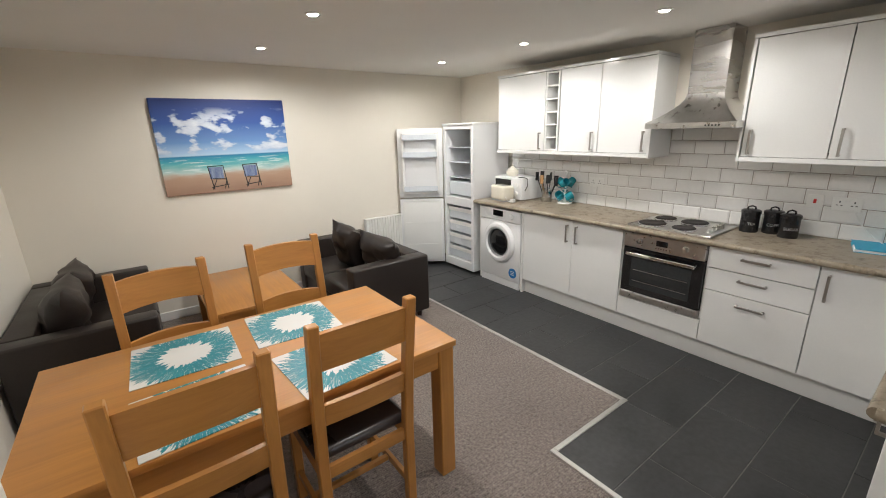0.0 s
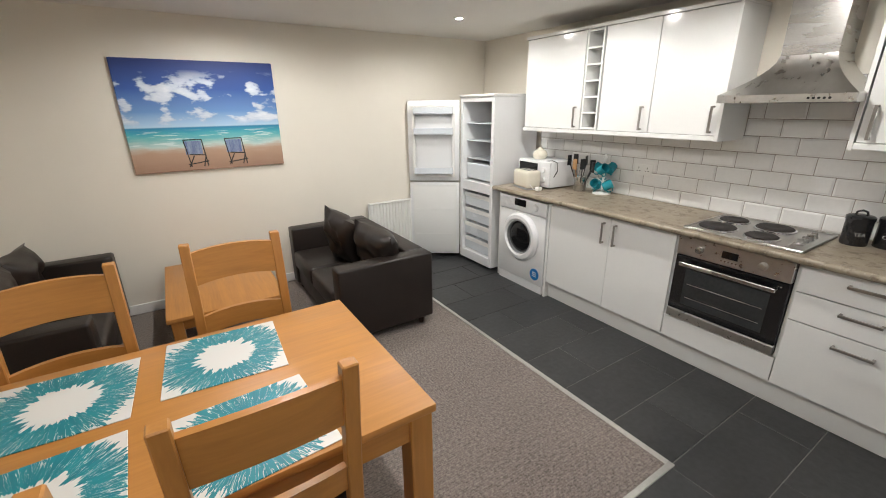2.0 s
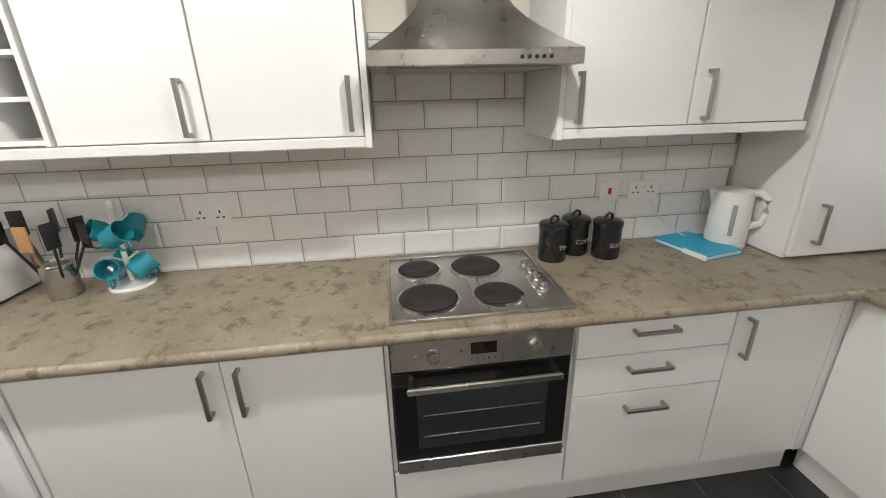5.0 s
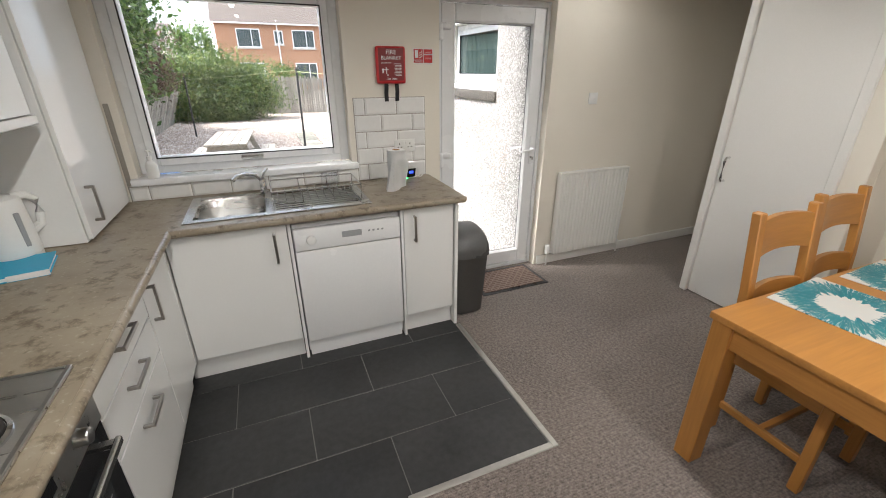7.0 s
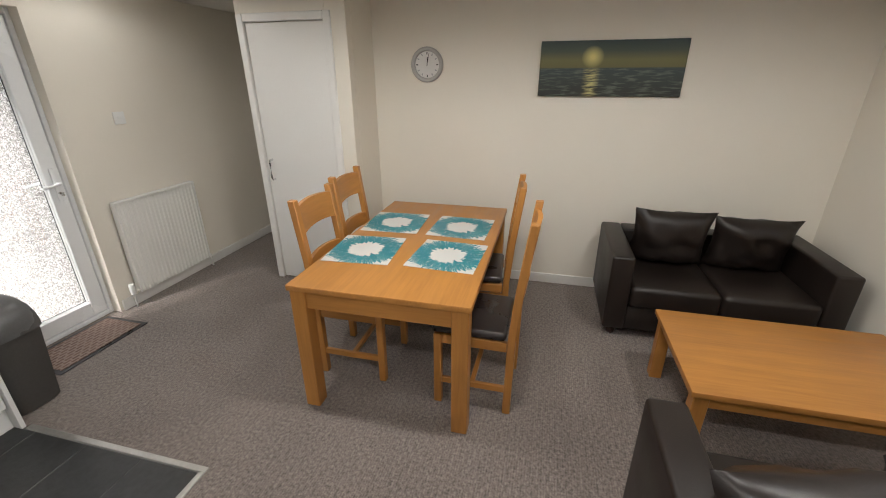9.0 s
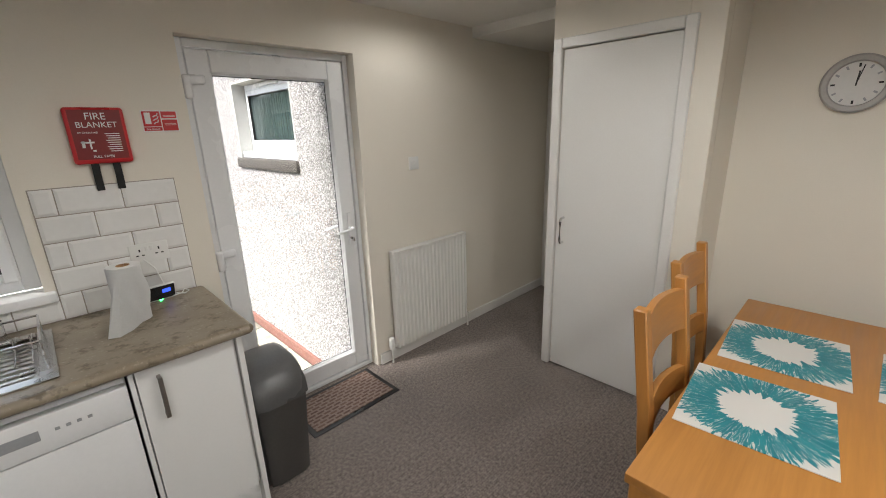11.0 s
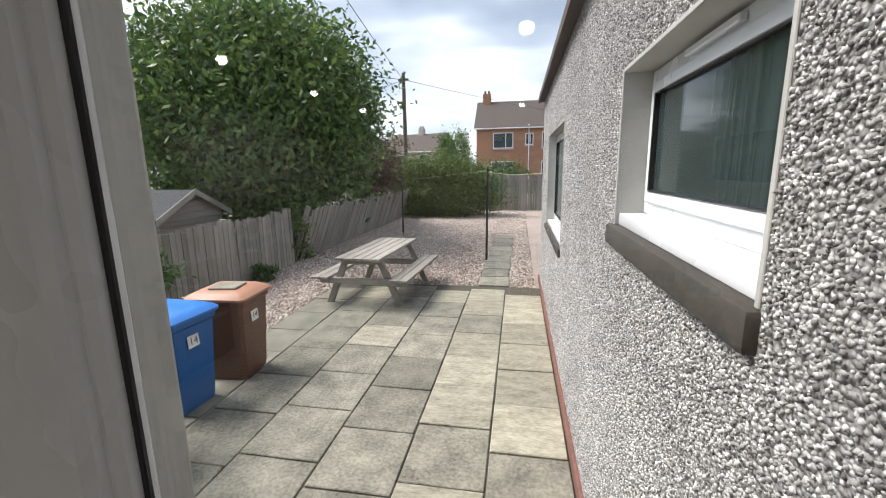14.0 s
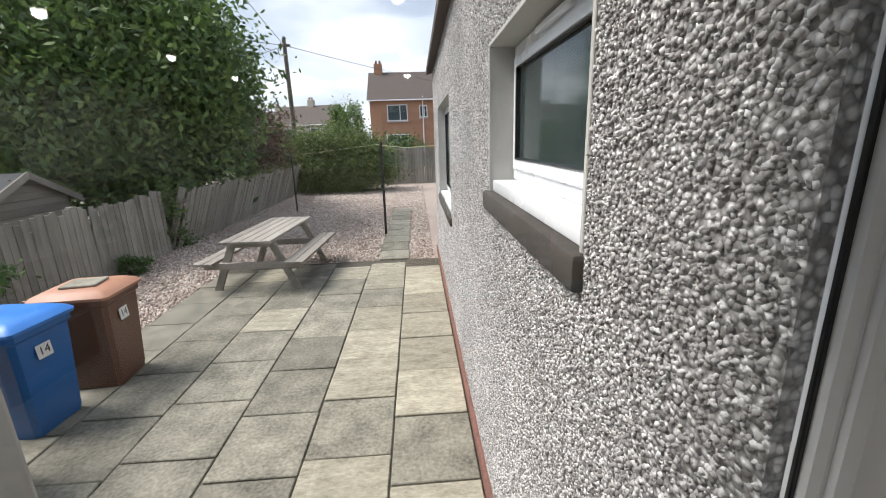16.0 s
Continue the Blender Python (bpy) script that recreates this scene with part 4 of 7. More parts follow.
def oven():
    o = thing("oven", "built-in stainless steel electric oven with black glass door", "oven")
    part("body", box(B(), 4.60, 5.10, 2.486, 3.084, 0.315, 0.862, 0.002), BLACKPL, o)
    part("control_panel", box(B(), 4.560, 4.60, 2.486, 3.084, 0.745, 0.862, 0.003), STEEL, o)
    d = part("door", box(B(), 4.564, 4.60, 2.486, 3.084, 0.372, 0.741, 0.004), BLACKGLASS, o)
    part("trim_strip", box(B(), 4.562, 4.60, 2.486, 3.084, 0.312, 0.369, 0.003), STEEL, o)
    part("window", box(B(), 4.5625, 4.564, 2.56, 3.01, 0.42, 0.66, 0.0005), surface("oven_window_glass", (0.02, 0.024, 0.026), (0.035, 0.04, 0.042), 0.04, bump=0), d)
    for z in (0.47, 0.56):
        part("shelf_wire", box(B(), 4.561, 4.5625, 2.58, 2.99, z, z + 0.004, 0.0005), NICKEL, d)
    bm = B()
    box(bm, 4.515, 4.53, 2.53, 3.04, 0.685, 0.71, 0.004)
    box(bm, 4.525, 4.566, 2.535, 2.555, 0.688, 0.706, 0.002)
    box(bm, 4.525, 4.566, 3.015, 3.035, 0.688, 0.706, 0.002)
    part("handle", bm, STEELV, d, "flat steel bar handle")
    for y in (2.62, 2.95):
        bm = B()
        cyl(bm, (4.53, y, 0.803), 0.019, 0.03, "x", 20, 0.023, bev=0.002)
        part("knob", bm, STEELV, o, "round steel knob")
    s = part("display", box(B(), 4.557, 4.561, 2.745, 2.83, 0.79, 0.832, 0.001), BLACKGLASS, o)
    for k in range(5):
        bm = B()
        cyl(bm, (4.555, 2.75 + 0.019 * k, 0.772), 0.0045, 0.006, "x", 10)
        part("button", bm, STEELV, o)


def hob():
    h = thing("hob", "stainless steel electric hob with four solid plates", "hob")
    bm = B()
    box(bm, 4.575, 5.10, 2.48, 3.08, 0.911, 0.919, 0.004, 2)
    part("plate", bm, STEEL, h)
    bm = B()
    frame_bars_flat(bm, 4.575, 5.10, 2.48, 3.08, 0.919, 0.923, 0.012)
    part("rim", bm, STEELV, h)
    for x, y, r in ((4.705, 2.945, 0.097), (4.95, 2.958, 0.078), (4.942, 2.733, 0.094), (4.697, 2.708, 0.078)):
        bm = B()
        lathe(bm, (x, y, 0.919), [(r + 0.012, 0), (r + 0.011, 0.006), (r + 0.003, 0.009), (r + 0.001, 0.004)], 36)
        p = part("plate_ring", bm, CHROME, h, "bright chrome ring")
        bm = B()
        lathe(bm, (x, y, 0.92), [(r, 0), (r, 0.012), (r - 0.006, 0.016), (r * 0.45, 0.016), (r * 0.42, 0.0145), (0.012, 0.0145)], 36)
        part("hotplate", bm, IRON, h, "worn dark cast-iron hotplate")
    for k in range(4):
        bm = B()
        lathe(bm, (4.92 - 0.067 * k, 2.54, 0.919), [(0.020, 0), (0.020, 0.008), (0.016, 0.012), (0.015, 0.03), (0.012, 0.032)], 20)
        part("knob", bm, STEELV, h, "steel and black control knob")


def frame_bars_flat(bm, x0, x1, y0, y1, z0, z1, w):
    box(bm, x0, x0 + w, y0, y1, z0, z1, 0.002)
    box(bm, x1 - w, x1, y0, y1, z0, z1, 0.002)
    box(bm, x0 + w, x1 - w, y0, y0 + w, z0, z1, 0.002)
    box(bm, x0 + w, x1 - w, y1 - w, y1, z0, z1, 0.002)


def hood():
    h = thing("cooker_hood", "stainless steel chimney cooker hood on the wall", "cooker hood")
    y0, y1, x0, z0 = 2.475, 3.085, 4.69, 1.64
    part("skirt", box(B(), x0, 5.155, y0, y1, z0, z0 + 0.042, 0.002), STEEL, h)
    bm = B()
    lo, n = [], 6
    rings = []
    for k in range(n + 1):
        f = k / n
        g = 1 - (1 - f) ** 1.7
        xa, ya, yb = x0 + (4.92 - x0) * g, y0 + (2.655 - y0) * g, y1 - (y1 - 2.905) * g
        z = z0 + 0.042 + 0.20 * f
        rings.append([bm.verts.new(p) for p in ((xa, ya, z), (5.155, ya, z), (5.155, yb, z), (xa, yb, z))])
    for a, b_ in zip(rings, rings[1:]):
        for j in range(4):
            bm.faces.new((a[j], a[(j + 1) % 4], b_[(j + 1) % 4], b_[j]))
    bm.faces.new(rings[0][::-1])
    bm.faces.new(rings[-1])
    part("canopy", bm, STEEL, h, smooth=30)
    part("chimney", box(B(), 4.92, 5.155, 2.655, 2.905, z0 + 0.24, CEIL - 0.002, 0.002), STEELV, h)
    part("filter", box(B(), x0 + 0.06, 5.12, y0 + 0.05, y1 - 0.05, z0 - 0.004, z0 + 0.001, 0.001), GREYPL, h, "grey mesh grease filter")
    for k in range(5):
        bm = B()
        cyl(bm, (x0 - 0.005, 2.575 + 0.021 * k, z0 + 0.02), 0.006, 0.007, "x", 10)
        part("button", bm, BLACKPL, h)


def washing_machine():
    w = thing("washing_machine", "white front-loading washing machine under the worktop", "washing machine")
    x, y0, y1 = 4.565, 4.205, 4.805
    part("body", box(B(), x + 0.02, 5.12, y0, y1, 0.012, 0.85, 0.008), ENAMEL, w)
    bm = B()
    box(bm, x, x + 0.025, y0, y1, 0.08, 0.72, 0.01, 2)
    part("front_panel", bm, ENAMEL, w)
    part("control_panel", box(B(), x - 0.004, x + 0.025, y0, y1, 0.725, 0.85, 0.012, 2), ENAMEL, w)
    part("kick_plate", box(B(), x + 0.006, x + 0.03, y0 + 0.01, y1 - 0.01, 0.0, 0.078, 0.003), ENAMEL, w)
    cy, cz = 4.50, 0.49
    def ring(prof, name, mat_, label=""):
        bm = B()
        lathe(bm, (0, 0, 0), prof, 40)
        bmesh.ops.transform(bm, matrix=Matrix.Translation((x, cy, cz)) @ Matrix.Rotation(radians(-90), 4, "Y"), verts=bm.verts)
        return part(name, bm, mat_, w, label)
    ring([(0.225, 0), (0.225, 0.02), (0.205, 0.042), (0.175, 0.045), (0.16, 0.03), (0.155, 0.0)], "door_ring", ENAMEL)
    ring([(0.16, 0.002), (0.158, 0.03), (0.15, 0.034), (0.148, 0.006)], "seal_ring", GREYPL, "grey inner door ring")
    ring([(0.15, 0.004), (0.13, 0.022), (0.09, 0.036), (0.03, 0.042), (0.005, 0.043)], "door_glass", BLACKGLASS, "dark domed door glass")
    part("detergent_drawer", box(B(), x - 0.008, x, 4.66, 4.785, 0.758, 0.832, 0.004), ENAMEL, w)
    part("display", box(B(), x - 0.007, x, 4.45, 4.60, 0.772, 0.835, 0.003), BLACKGLASS, w)
    bm = B()
    cyl(bm, (x - 0.03, 4.33, 0.79), 0.03, 0.03, "x", 24, 0.034, bev=0.003)
    part("knob", bm, ENAMEL, w)
    bm = B()
    cyl(bm, (x - 0.0035, 4.30, 0.175), 0.055, 0.0035, "x", 32)
    s = part("sticker", bm, BLUELABEL, w, "round blue energy sticker")
    for k in range(3):
        part("print_bar", box(B(), x - 0.0045, x - 0.0035, 4.275, 4.325, 0.155 + 0.018 * k, 0.162 + 0.018 * k, 0), PRINTW, s)


def fridge_freezer():
    f = thing("fridge_freezer", "tall white fridge freezer standing with both doors open", "fridge freezer", pose(4.55, 4.915, 0, 0, 0, 0))
    W, D, H, t = 0.545, 0.56, 1.72, 0.045
    bm = B()
    box(bm, 0, D, 0, t, 0.03, H, 0.004)
    box(bm, 0, D, W - t, W, 0.03, H, 0.004)
    box(bm, 0, D, t, W - t, H - t, H, 0.004)
    box(bm, 0, D, t, W - t, 0.03, 0.13, 0.004)
    box(bm, 0, D, t, W - t, 0.80, 0.90, 0.004)
    box(bm, D - t, D, t, W - t, 0.13, H - t, 0.0)
    part("body", bm, ENAMEL, f)
    for z in (1.12, 1.30, 1.47):
        part("shelf", box(B(), 0.05, D - t, t, W - t, z, z + 0.008, 0.002), FROST, f, "clear shelf")
    part("crisper_drawer", box(B(), 0.04, D - t - 0.02, t + 0.015, W - t - 0.015, 0.92, 1.08, 0.01), FROST, f, "clear crisper drawer")
    for k in range(4):
        z = 0.14 + 0.163 * k
        d = part("freezer_drawer", box(B(), 0.03, D - t - 0.03, t + 0.01, W - t - 0.01, z, z + 0.135, 0.008), FROST, f, "translucent freezer drawer")
        part("drawer_front", box(B(), 0.022, 0.03, t + 0.012, W - t - 0.012, z + 0.095, z + 0.14, 0.003), PLASTICW, d)
    part("top_cap", box(B(), -0.012, D, -0.004, W + 0.004, H, H + 0.025, 0.006), PLASTICW, f)
    for z0, z1, nm in ((0.875, 1.70, "fridge_door"), (0.04, 0.86, "freezer_door")):
        m = Matrix.Translation((-0.008, W, 0)) @ Matrix.Rotation(radians(-127), 4, "Z")
        bm = B()
        box(bm, -0.055, 0.0, -W, 0.0, z0, z1, 0.012, 2, m)
        d = part(nm, bm, ENAMEL, f, "opened white door")
        bm = B()
        if nm == "fridge_door":
            frame_y(bm, 0.0, 0.05, -W + 0.05, -0.05, z0 + 0.05, z1 - 0.05, 0.03)
        else:
            box(bm, 0.0, 0.016, -W + 0.035, -0.035, z0 + 0.03, z1 - 0.03, 0.008, 2)
        bmesh.ops.transform(bm, matrix=m, verts=bm.verts)
        part("door_liner", bm, PLASTICW, d)
        if nm == "fridge_door":
            for z in (z0 + 0.09, z1 - 0.33, z1 - 0.13):
                bm = B()
                box(bm, 0.07, 0.08, -W + 0.07, -0.07, z, z + 0.06, 0.004)
                box(bm, 0.002, 0.08, -W + 0.07, -0.07, z - 0.006, z, 0.003)
                bmesh.ops.transform(bm, matrix=m, verts=bm.verts)
                part("door_rack", bm, FROST, d, "clear door rack")
        else:
            for z in (0.28, 0.56):
                bm = B()
                box(bm, 0.016, 0.02, -W + 0.06, -0.06, z, z + 0.006, 0.001)
                bmesh.ops.transform(bm, matrix=m, verts=bm.verts)
                part("liner_rib", bm, PLASTICW, d)


def frame_y(bm, x0, x1, y0, y1, z0, z1, w):
    box(bm, x0, x1, y0, y0 + w, z0, z1, 0.006)
    box(bm, x0, x1, y1 - w, y1, z0, z1, 0.006)
    box(bm, x0, x1, y0 + w, y1 - w, z1 - w, z1, 0.006)
    box(bm, x0, x1, y0 + w, y1 - w, z0, z0 + w, 0.006)


def sink():
    s = thing("sink", "stainless steel inset sink with drainer", "sink")
    bm = B()
    z = 0.914
    frame_bars_flat(bm, 3.545, 4.485, 0.92, 1.395, 0.911, 0.917, 0.045)
    box(bm, 4.06, 4.10, 0.965, 1.35, 0.908, 0.916, 0.002)
    box(bm, 3.59, 4.06, 0.965, 1.35, 0.900, 0.905, 0.001)
    part("drainer", bm, STEELV, s)
    for k in range(9):
        part("drainer_rib", box(B(), 3.60, 4.05, 0.99 + 0.04 * k, 1.003 + 0.04 * k, 0.905, 0.911, 0.003), STEELV, s)
    bm = B()
    rings = []
    for f, dz in ((1.0, 0.0), (0.97, -0.012), (0.93, -0.11), (0.84, -0.145), (0.1, -0.15)):
        ring_ = []
        for k in range(28):
            a = 2 * math.pi * k / 28
            ca, sa = math.cos(a), math.sin(a)
            q = (abs(ca) ** 5 + abs(sa) ** 5) ** (-1 / 5)
            ring_.append(bm.verts.new((4.272 + 0.174 * f * ca * q, 1.1575 + 0.195 * f * sa * q, 0.9165 + dz)))
        rings.append(ring_)
    for a, b_ in zip(rings, rings[1:]):
        for k in range(28):
            bm.faces.new((a[k], b_[k], b_[(k + 1) % 28], a[(k + 1) % 28]))
    bm.faces.new(rings[-1])
    part("bowl", bm, STEELV, s)
    t = thing("tap", "chrome monobloc kitchen tap behind the sink", "tap")
    bm = B()
    lathe(bm, (4.10, 0.935, 0.914), [(0.024, 0), (0.024, 0.012), (0.019, 0.016), (0.019, 0.085), (0.014, 0.095)], 20)
    part("body", bm, CHROME, t)
    bm = B()
    tube(bm, [(4.10, 0.935, 0.99), (4.13, 0.96, 1.03), (4.18, 1.0, 1.05), (4.23, 1.04, 1.045), (4.25, 1.055, 1.03)], 0.011, 12)
    part("spout", bm, CHROME, t)
    bm = B()
    tube(bm, [(4.10, 0.935, 1.005), (4.085, 0.915, 1.035), (4.065, 0.89, 1.05)], 0.008, 10)
    part("lever", bm, CHROME, t)
    r = thing("dish_rack", "clear plastic and wire dish rack on the drainer", "dish rack")
    bm = B()
    for x in (3.57, 4.06):
        tube(bm, [(x, 0.95, 0.99), (x, 1.24, 0.99)], 0.004, 6)
    for y in (0.95, 1.24):
        tube(bm, [(3.57, y, 0.99), (4.06, y, 0.99)], 0.004, 6)
        for x in (3.57, 3.73, 3.90, 4.06):
            tube(bm, [(x, y, 0.912), (x, y, 0.99)], 0.003, 6)
    part("frame", bm, CHROME, r)
    for k in range(11):
        x = 3.60 + 0.043 * k
        bm = B()
        tube(bm, [(x, 0.95, 0.925), (x, 1.05, 0.925), (x, 1.08, 0.965), (x, 1.11, 0.925), (x, 1.24, 0.925)], 0.0025, 6)
        part("wire", bm, CHROME, r)
    part("cutlery_holder", box(B(), 3.66, 3.76, 0.955, 0.985, 0.92, 1.01, 0.004), CLEARPL, r)


for build in (base_units, sink_units, worktops, wall_units, oven, hob, hood, washing_machine, fridge_freezer, sink):
    build()


# ---- dining table, chairs, sofas ----
def dining_table():
    t = thing("dining_table", "honey oak dining table with square legs", "table")
    x0, x1, y0, y1, zt = 1.02, 2.545, 2.74, 3.65, 0.74
    part("tabletop", box(B(), x0, x1, y0, y1, zt - 0.03, zt, 0.004, 2), OAKX, t)
    bm = B()
    for a, b_, c, d in ((x0 + 0.08, x1 - 0.08, y0 + 0.025, y0 + 0.047), (x0 + 0.08, x1 - 0.08, y1 - 0.047, y1 - 0.025)):
        part("apron", box(B(), a, b_, c, d, zt - 0.13, zt - 0.03, 0.002), OAKX, t)
    for a, b_ in ((x0 + 0.025, x0 + 0.047), (x1 - 0.047, x1 - 0.025)):
        part("apron", box(B(), a, b_, y0 + 0.08, y1 - 0.08, zt - 0.13, zt - 0.03, 0.002), OAKY, t)
    bm.free()
    for a in (x0 + 0.01, x1 - 0.09):
        for b_ in (y0 + 0.01, y1 - 0.09):
            part("leg", box(B(), a, a + 0.08, b_, b_ + 0.08, 0, zt - 0.03, 0.004), OAKZ, t)


def chair():
    """Faces +y in its own space; origin on the floor under the seat's middle."""
    c = thing("dining_chair", "honey oak ladder-back dining chair with dark leather seat", "chair", group="chairs round the table")
    hw = 0.21
    def post(x):
        bm = B()
        pts = [(-0.19, 0.0), (-0.195, 0.45), (-0.218, 0.73), (-0.262, 1.07)]
        lo = [(y - 0.02, z) for y, z in pts]
        hi = [(y + 0.02, z) for y, z in pts][::-1]
        prism(bm, lo + hi, "x", x - 0.021, x + 0.021)
        bmesh.ops.bevel(bm, geom=[e for e in bm.edges], offset=0.004, segments=1, affect="EDGES")
        return part("back_post", bm, OAKZ, c)
    post(-hw + 0.02), post(hw - 0.02)
    def rail(z0, z1, yc, slope):
        bm = B()
        n = 8
        vs = []
        for k in range(n + 1):
            f = -1 + 2 * k / n
            x = f * (hw - 0.04)
            y = yc - 0.022 * (1 - f * f)
            arch = 0.012 * (1 - f * f)
            vs.append([bm.verts.new(p) for p in ((x, y - 0.011, z0 + arch), (x, y + 0.011, z0 + arch), (x, y + 0.011 - slope, z1 + arch), (x, y - 0.011 - slope, z1 + arch))])
        for a, b_ in zip(vs, vs[1:]):
            for j in range(4):
                bm.faces.new((a[j], a[(j + 1) % 4], b_[(j + 1) % 4], b_[j]))
        bm.faces.new(vs[0][::-1]), bm.faces.new(vs[-1])
        part("back_rail", bm, OAKX, c)
    rail(0.88, 1.03, -0.234, 0.02)
    rail(0.64, 0.73, -0.206, 0.011)
    for x in (-hw + 0.02, hw - 0.02):
        part("front_leg", box(B(), x - 0.02, x + 0.02, 0.165, 0.205, 0, 0.44, 0.003), OAKZ, c)
        part("seat_rail", box(B(), x - 0.011, x + 0.011, -0.172, 0.166, 0.385, 0.44, 0.002), OAKY, c)
        part("stretcher", box(B(), x - 0.01, x + 0.01, -0.172, 0.166, 0.13, 0.165, 0.002), OAKY, c)
    part("seat_rail", box(B(), -hw + 0.04, hw - 0.04, 0.175, 0.197, 0.385, 0.44, 0.002), OAKX, c)
    part("seat_rail", box(B(), -hw + 0.04, hw - 0.04, -0.2, -0.178, 0.385, 0.44, 0.002), OAKX, c)
    part("cross_stretcher", box(B(), -hw + 0.03, hw - 0.03, -0.012, 0.012, 0.135, 0.16, 0.002), OAKX, c)
    bm = B()
    box(bm, -hw + 0.005, hw - 0.005, -0.168, 0.215, 0.442, 0.492, 0.022, 4)
    part("seat", bm, SEATLEATHER, c, "dark brown padded leather seat")
    return c


def cushion(bm, m, w, h, d, seed, puff=1.0):
    """A slumped square cushion, w by h, d thick, in its own xz plane."""
    n = 12
    rnd = random.Random(seed)
    grid = {}
    for side in (1, -1):
        for i in range(n + 1):
            for j in range(n + 1):
                u, v = -1 + 2 * i / n, -1 + 2 * j / n
                if side == -1 and (i in (0, n) or j in (0, n)):
                    grid[side, i, j] = grid[1, i, j]
                    continue
                e = (1 - abs(u) ** 3.0) * (1 - abs(v) ** 3.0)
                pinch = 1 - 0.09 * (u * u * (1 - v * v) + v * v * (1 - u * u)) 
                wr = noise.noise(Vector((u * 2.3 + seed, v * 2.3, side * 1.7))) * 0.035 + noise.noise(Vector((u * 6 + seed, v * 4, side * 3.1))) * 0.014
                y = side * (0.5 * d * math.sqrt(max(e, 0)) * puff) + wr * (0.3 + e)
                grid[side, i, j] = bm.verts.new(m @ Vector((u * w / 2 * pinch, y, v * h / 2 * pinch)))
    for side in (1, -1):
        for i in range(n):
            for j in range(n):
                q = [grid[side, i, j], grid[side, i + 1, j], grid[side, i + 1, j + 1], grid[side, i, j + 1]]
                try:
                    bm.faces.new(q if side == 1 else q[::-1])
                except ValueError:
                    pass
    return bm


def sofa(m, label, length):
    """Two-seat sofa; faces +x in its own space, back along y."""
    s = thing("sofa", label, "sofa", m)
    D, L, H, aw = 0.74, length, 0.60, 0.14
    for y0, y1 in ((0, aw), (L - aw, L)):
        part("arm", box(B(), 0.0, D, y0, y1, 0.07, H, 0.018, 3), LEATHER, s)
    part("back", box(B(), 0.0, 0.16, aw, L - aw, 0.07, H, 0.018, 3), LEATHER, s)
    part("base", box(B(), 0.10, D - 0.02, aw, L - aw, 0.07, 0.24, 0.012, 2), LEATHER, s)
    mid_y = L / 2
    for y0, y1 in ((aw + 0.004, mid_y - 0.002), (mid_y + 0.002, L - aw - 0.004)):
        part("seat_cushion", box(B(), 0.16, D + 0.01, y0, y1, 0.242, 0.40, 0.035, 4), LEATHER, s)
    for x in (0.07, D - 0.07):
        for y in (0.07, L - 0.07):
            bm = B()
            cyl(bm, (x, y, 0), 0.022, 0.072, "z", 4, 0.034)
            part("foot", bm, surface("dark_sofa_foot_wood", (0.03, 0.012, 0.008), (0.05, 0.02, 0.013), 0.4), s, "dark stained tapered foot")
    return s


def soft_cushion(label, m, w, h, d, seed):
    bm = B()
    cushion(bm, m, w, h, d, seed)
    single("cushion", bm, LEATHER, label, "cushion", smooth=60)


dining_table()
first = chair()
first.matrix_world = pose(2.05, 2.90, 0, 0, 0, 0)
copy_thing(first, pose(1.495, 2.83, 0, 0, 0, 1))
copy_thing(first, pose(2.134, 3.63, 0, 0, 0, 179))
copy_thing(first, pose(1.52, 3.52, 0, 0, 0, 184))
sofa(pose(0.72, 4.38, 0), "dark brown leather two-seat sofa below the sunset picture", 1.36)
sofa(pose(3.50, 5.70, 0, 0, 0, 180), "dark brown leather two-seat sofa beside the fridge", 1.37)
soft_cushion("crumpled dark brown back cushion on the sofa", pose(0.99, 4.81, 0.60, -12, 0, -90) , 0.52, 0.44, 0.22, 3)
soft_cushion("crumpled dark brown back cushion on the sofa", pose(0.99, 5.32, 0.59, -13, 0, -90), 0.52, 0.42, 0.22, 8)
soft_cushion("crumpled dark brown back cushion slumped on the sofa", pose(3.20, 4.66, 0.58, 16, 6, -82), 0.52, 0.40, 0.22, 12)
soft_cushion("crumpled dark brown back cushion standing on the sofa", pose(3.06, 5.05, 0.61, 14, 14, -75), 0.40, 0.46, 0.20, 21)


def coffee_table():
    t = thing("coffee_table", "honey oak rectangular coffee table with stout legs", "coffee table")
    x0, x1, y0, y1, zt = 1.76, 2.47, 4.60, 5.69, 0.42
    part("tabletop", box(B(), x0, x1, y0, y1, zt - 0.03, zt, 0.004, 2), OAKY, t)
    for a in (x0 + 0.02, x1 - 0.085):
        for b_ in (y0 + 0.02, y1 - 0.085):
            part("leg", box(B(), a, a + 0.065, b_, b_ + 0.065, 0, zt - 0.03, 0.004), OAKZ, t)
    for a in (x0 + 0.035, x1 - 0.055):
        part("apron", box(B(), a, a + 0.02, y0 + 0.085, y1 - 0.085, zt - 0.10, zt - 0.03, 0.002), OAKY, t)
    for b_ in (y0 + 0.035, y1 - 0.055):
        part("apron", box(B(), x0 + 0.085, x1 - 0.085, b_, b_ + 0.02, zt - 0.10, zt - 0.03, 0.002), OAKX, t)


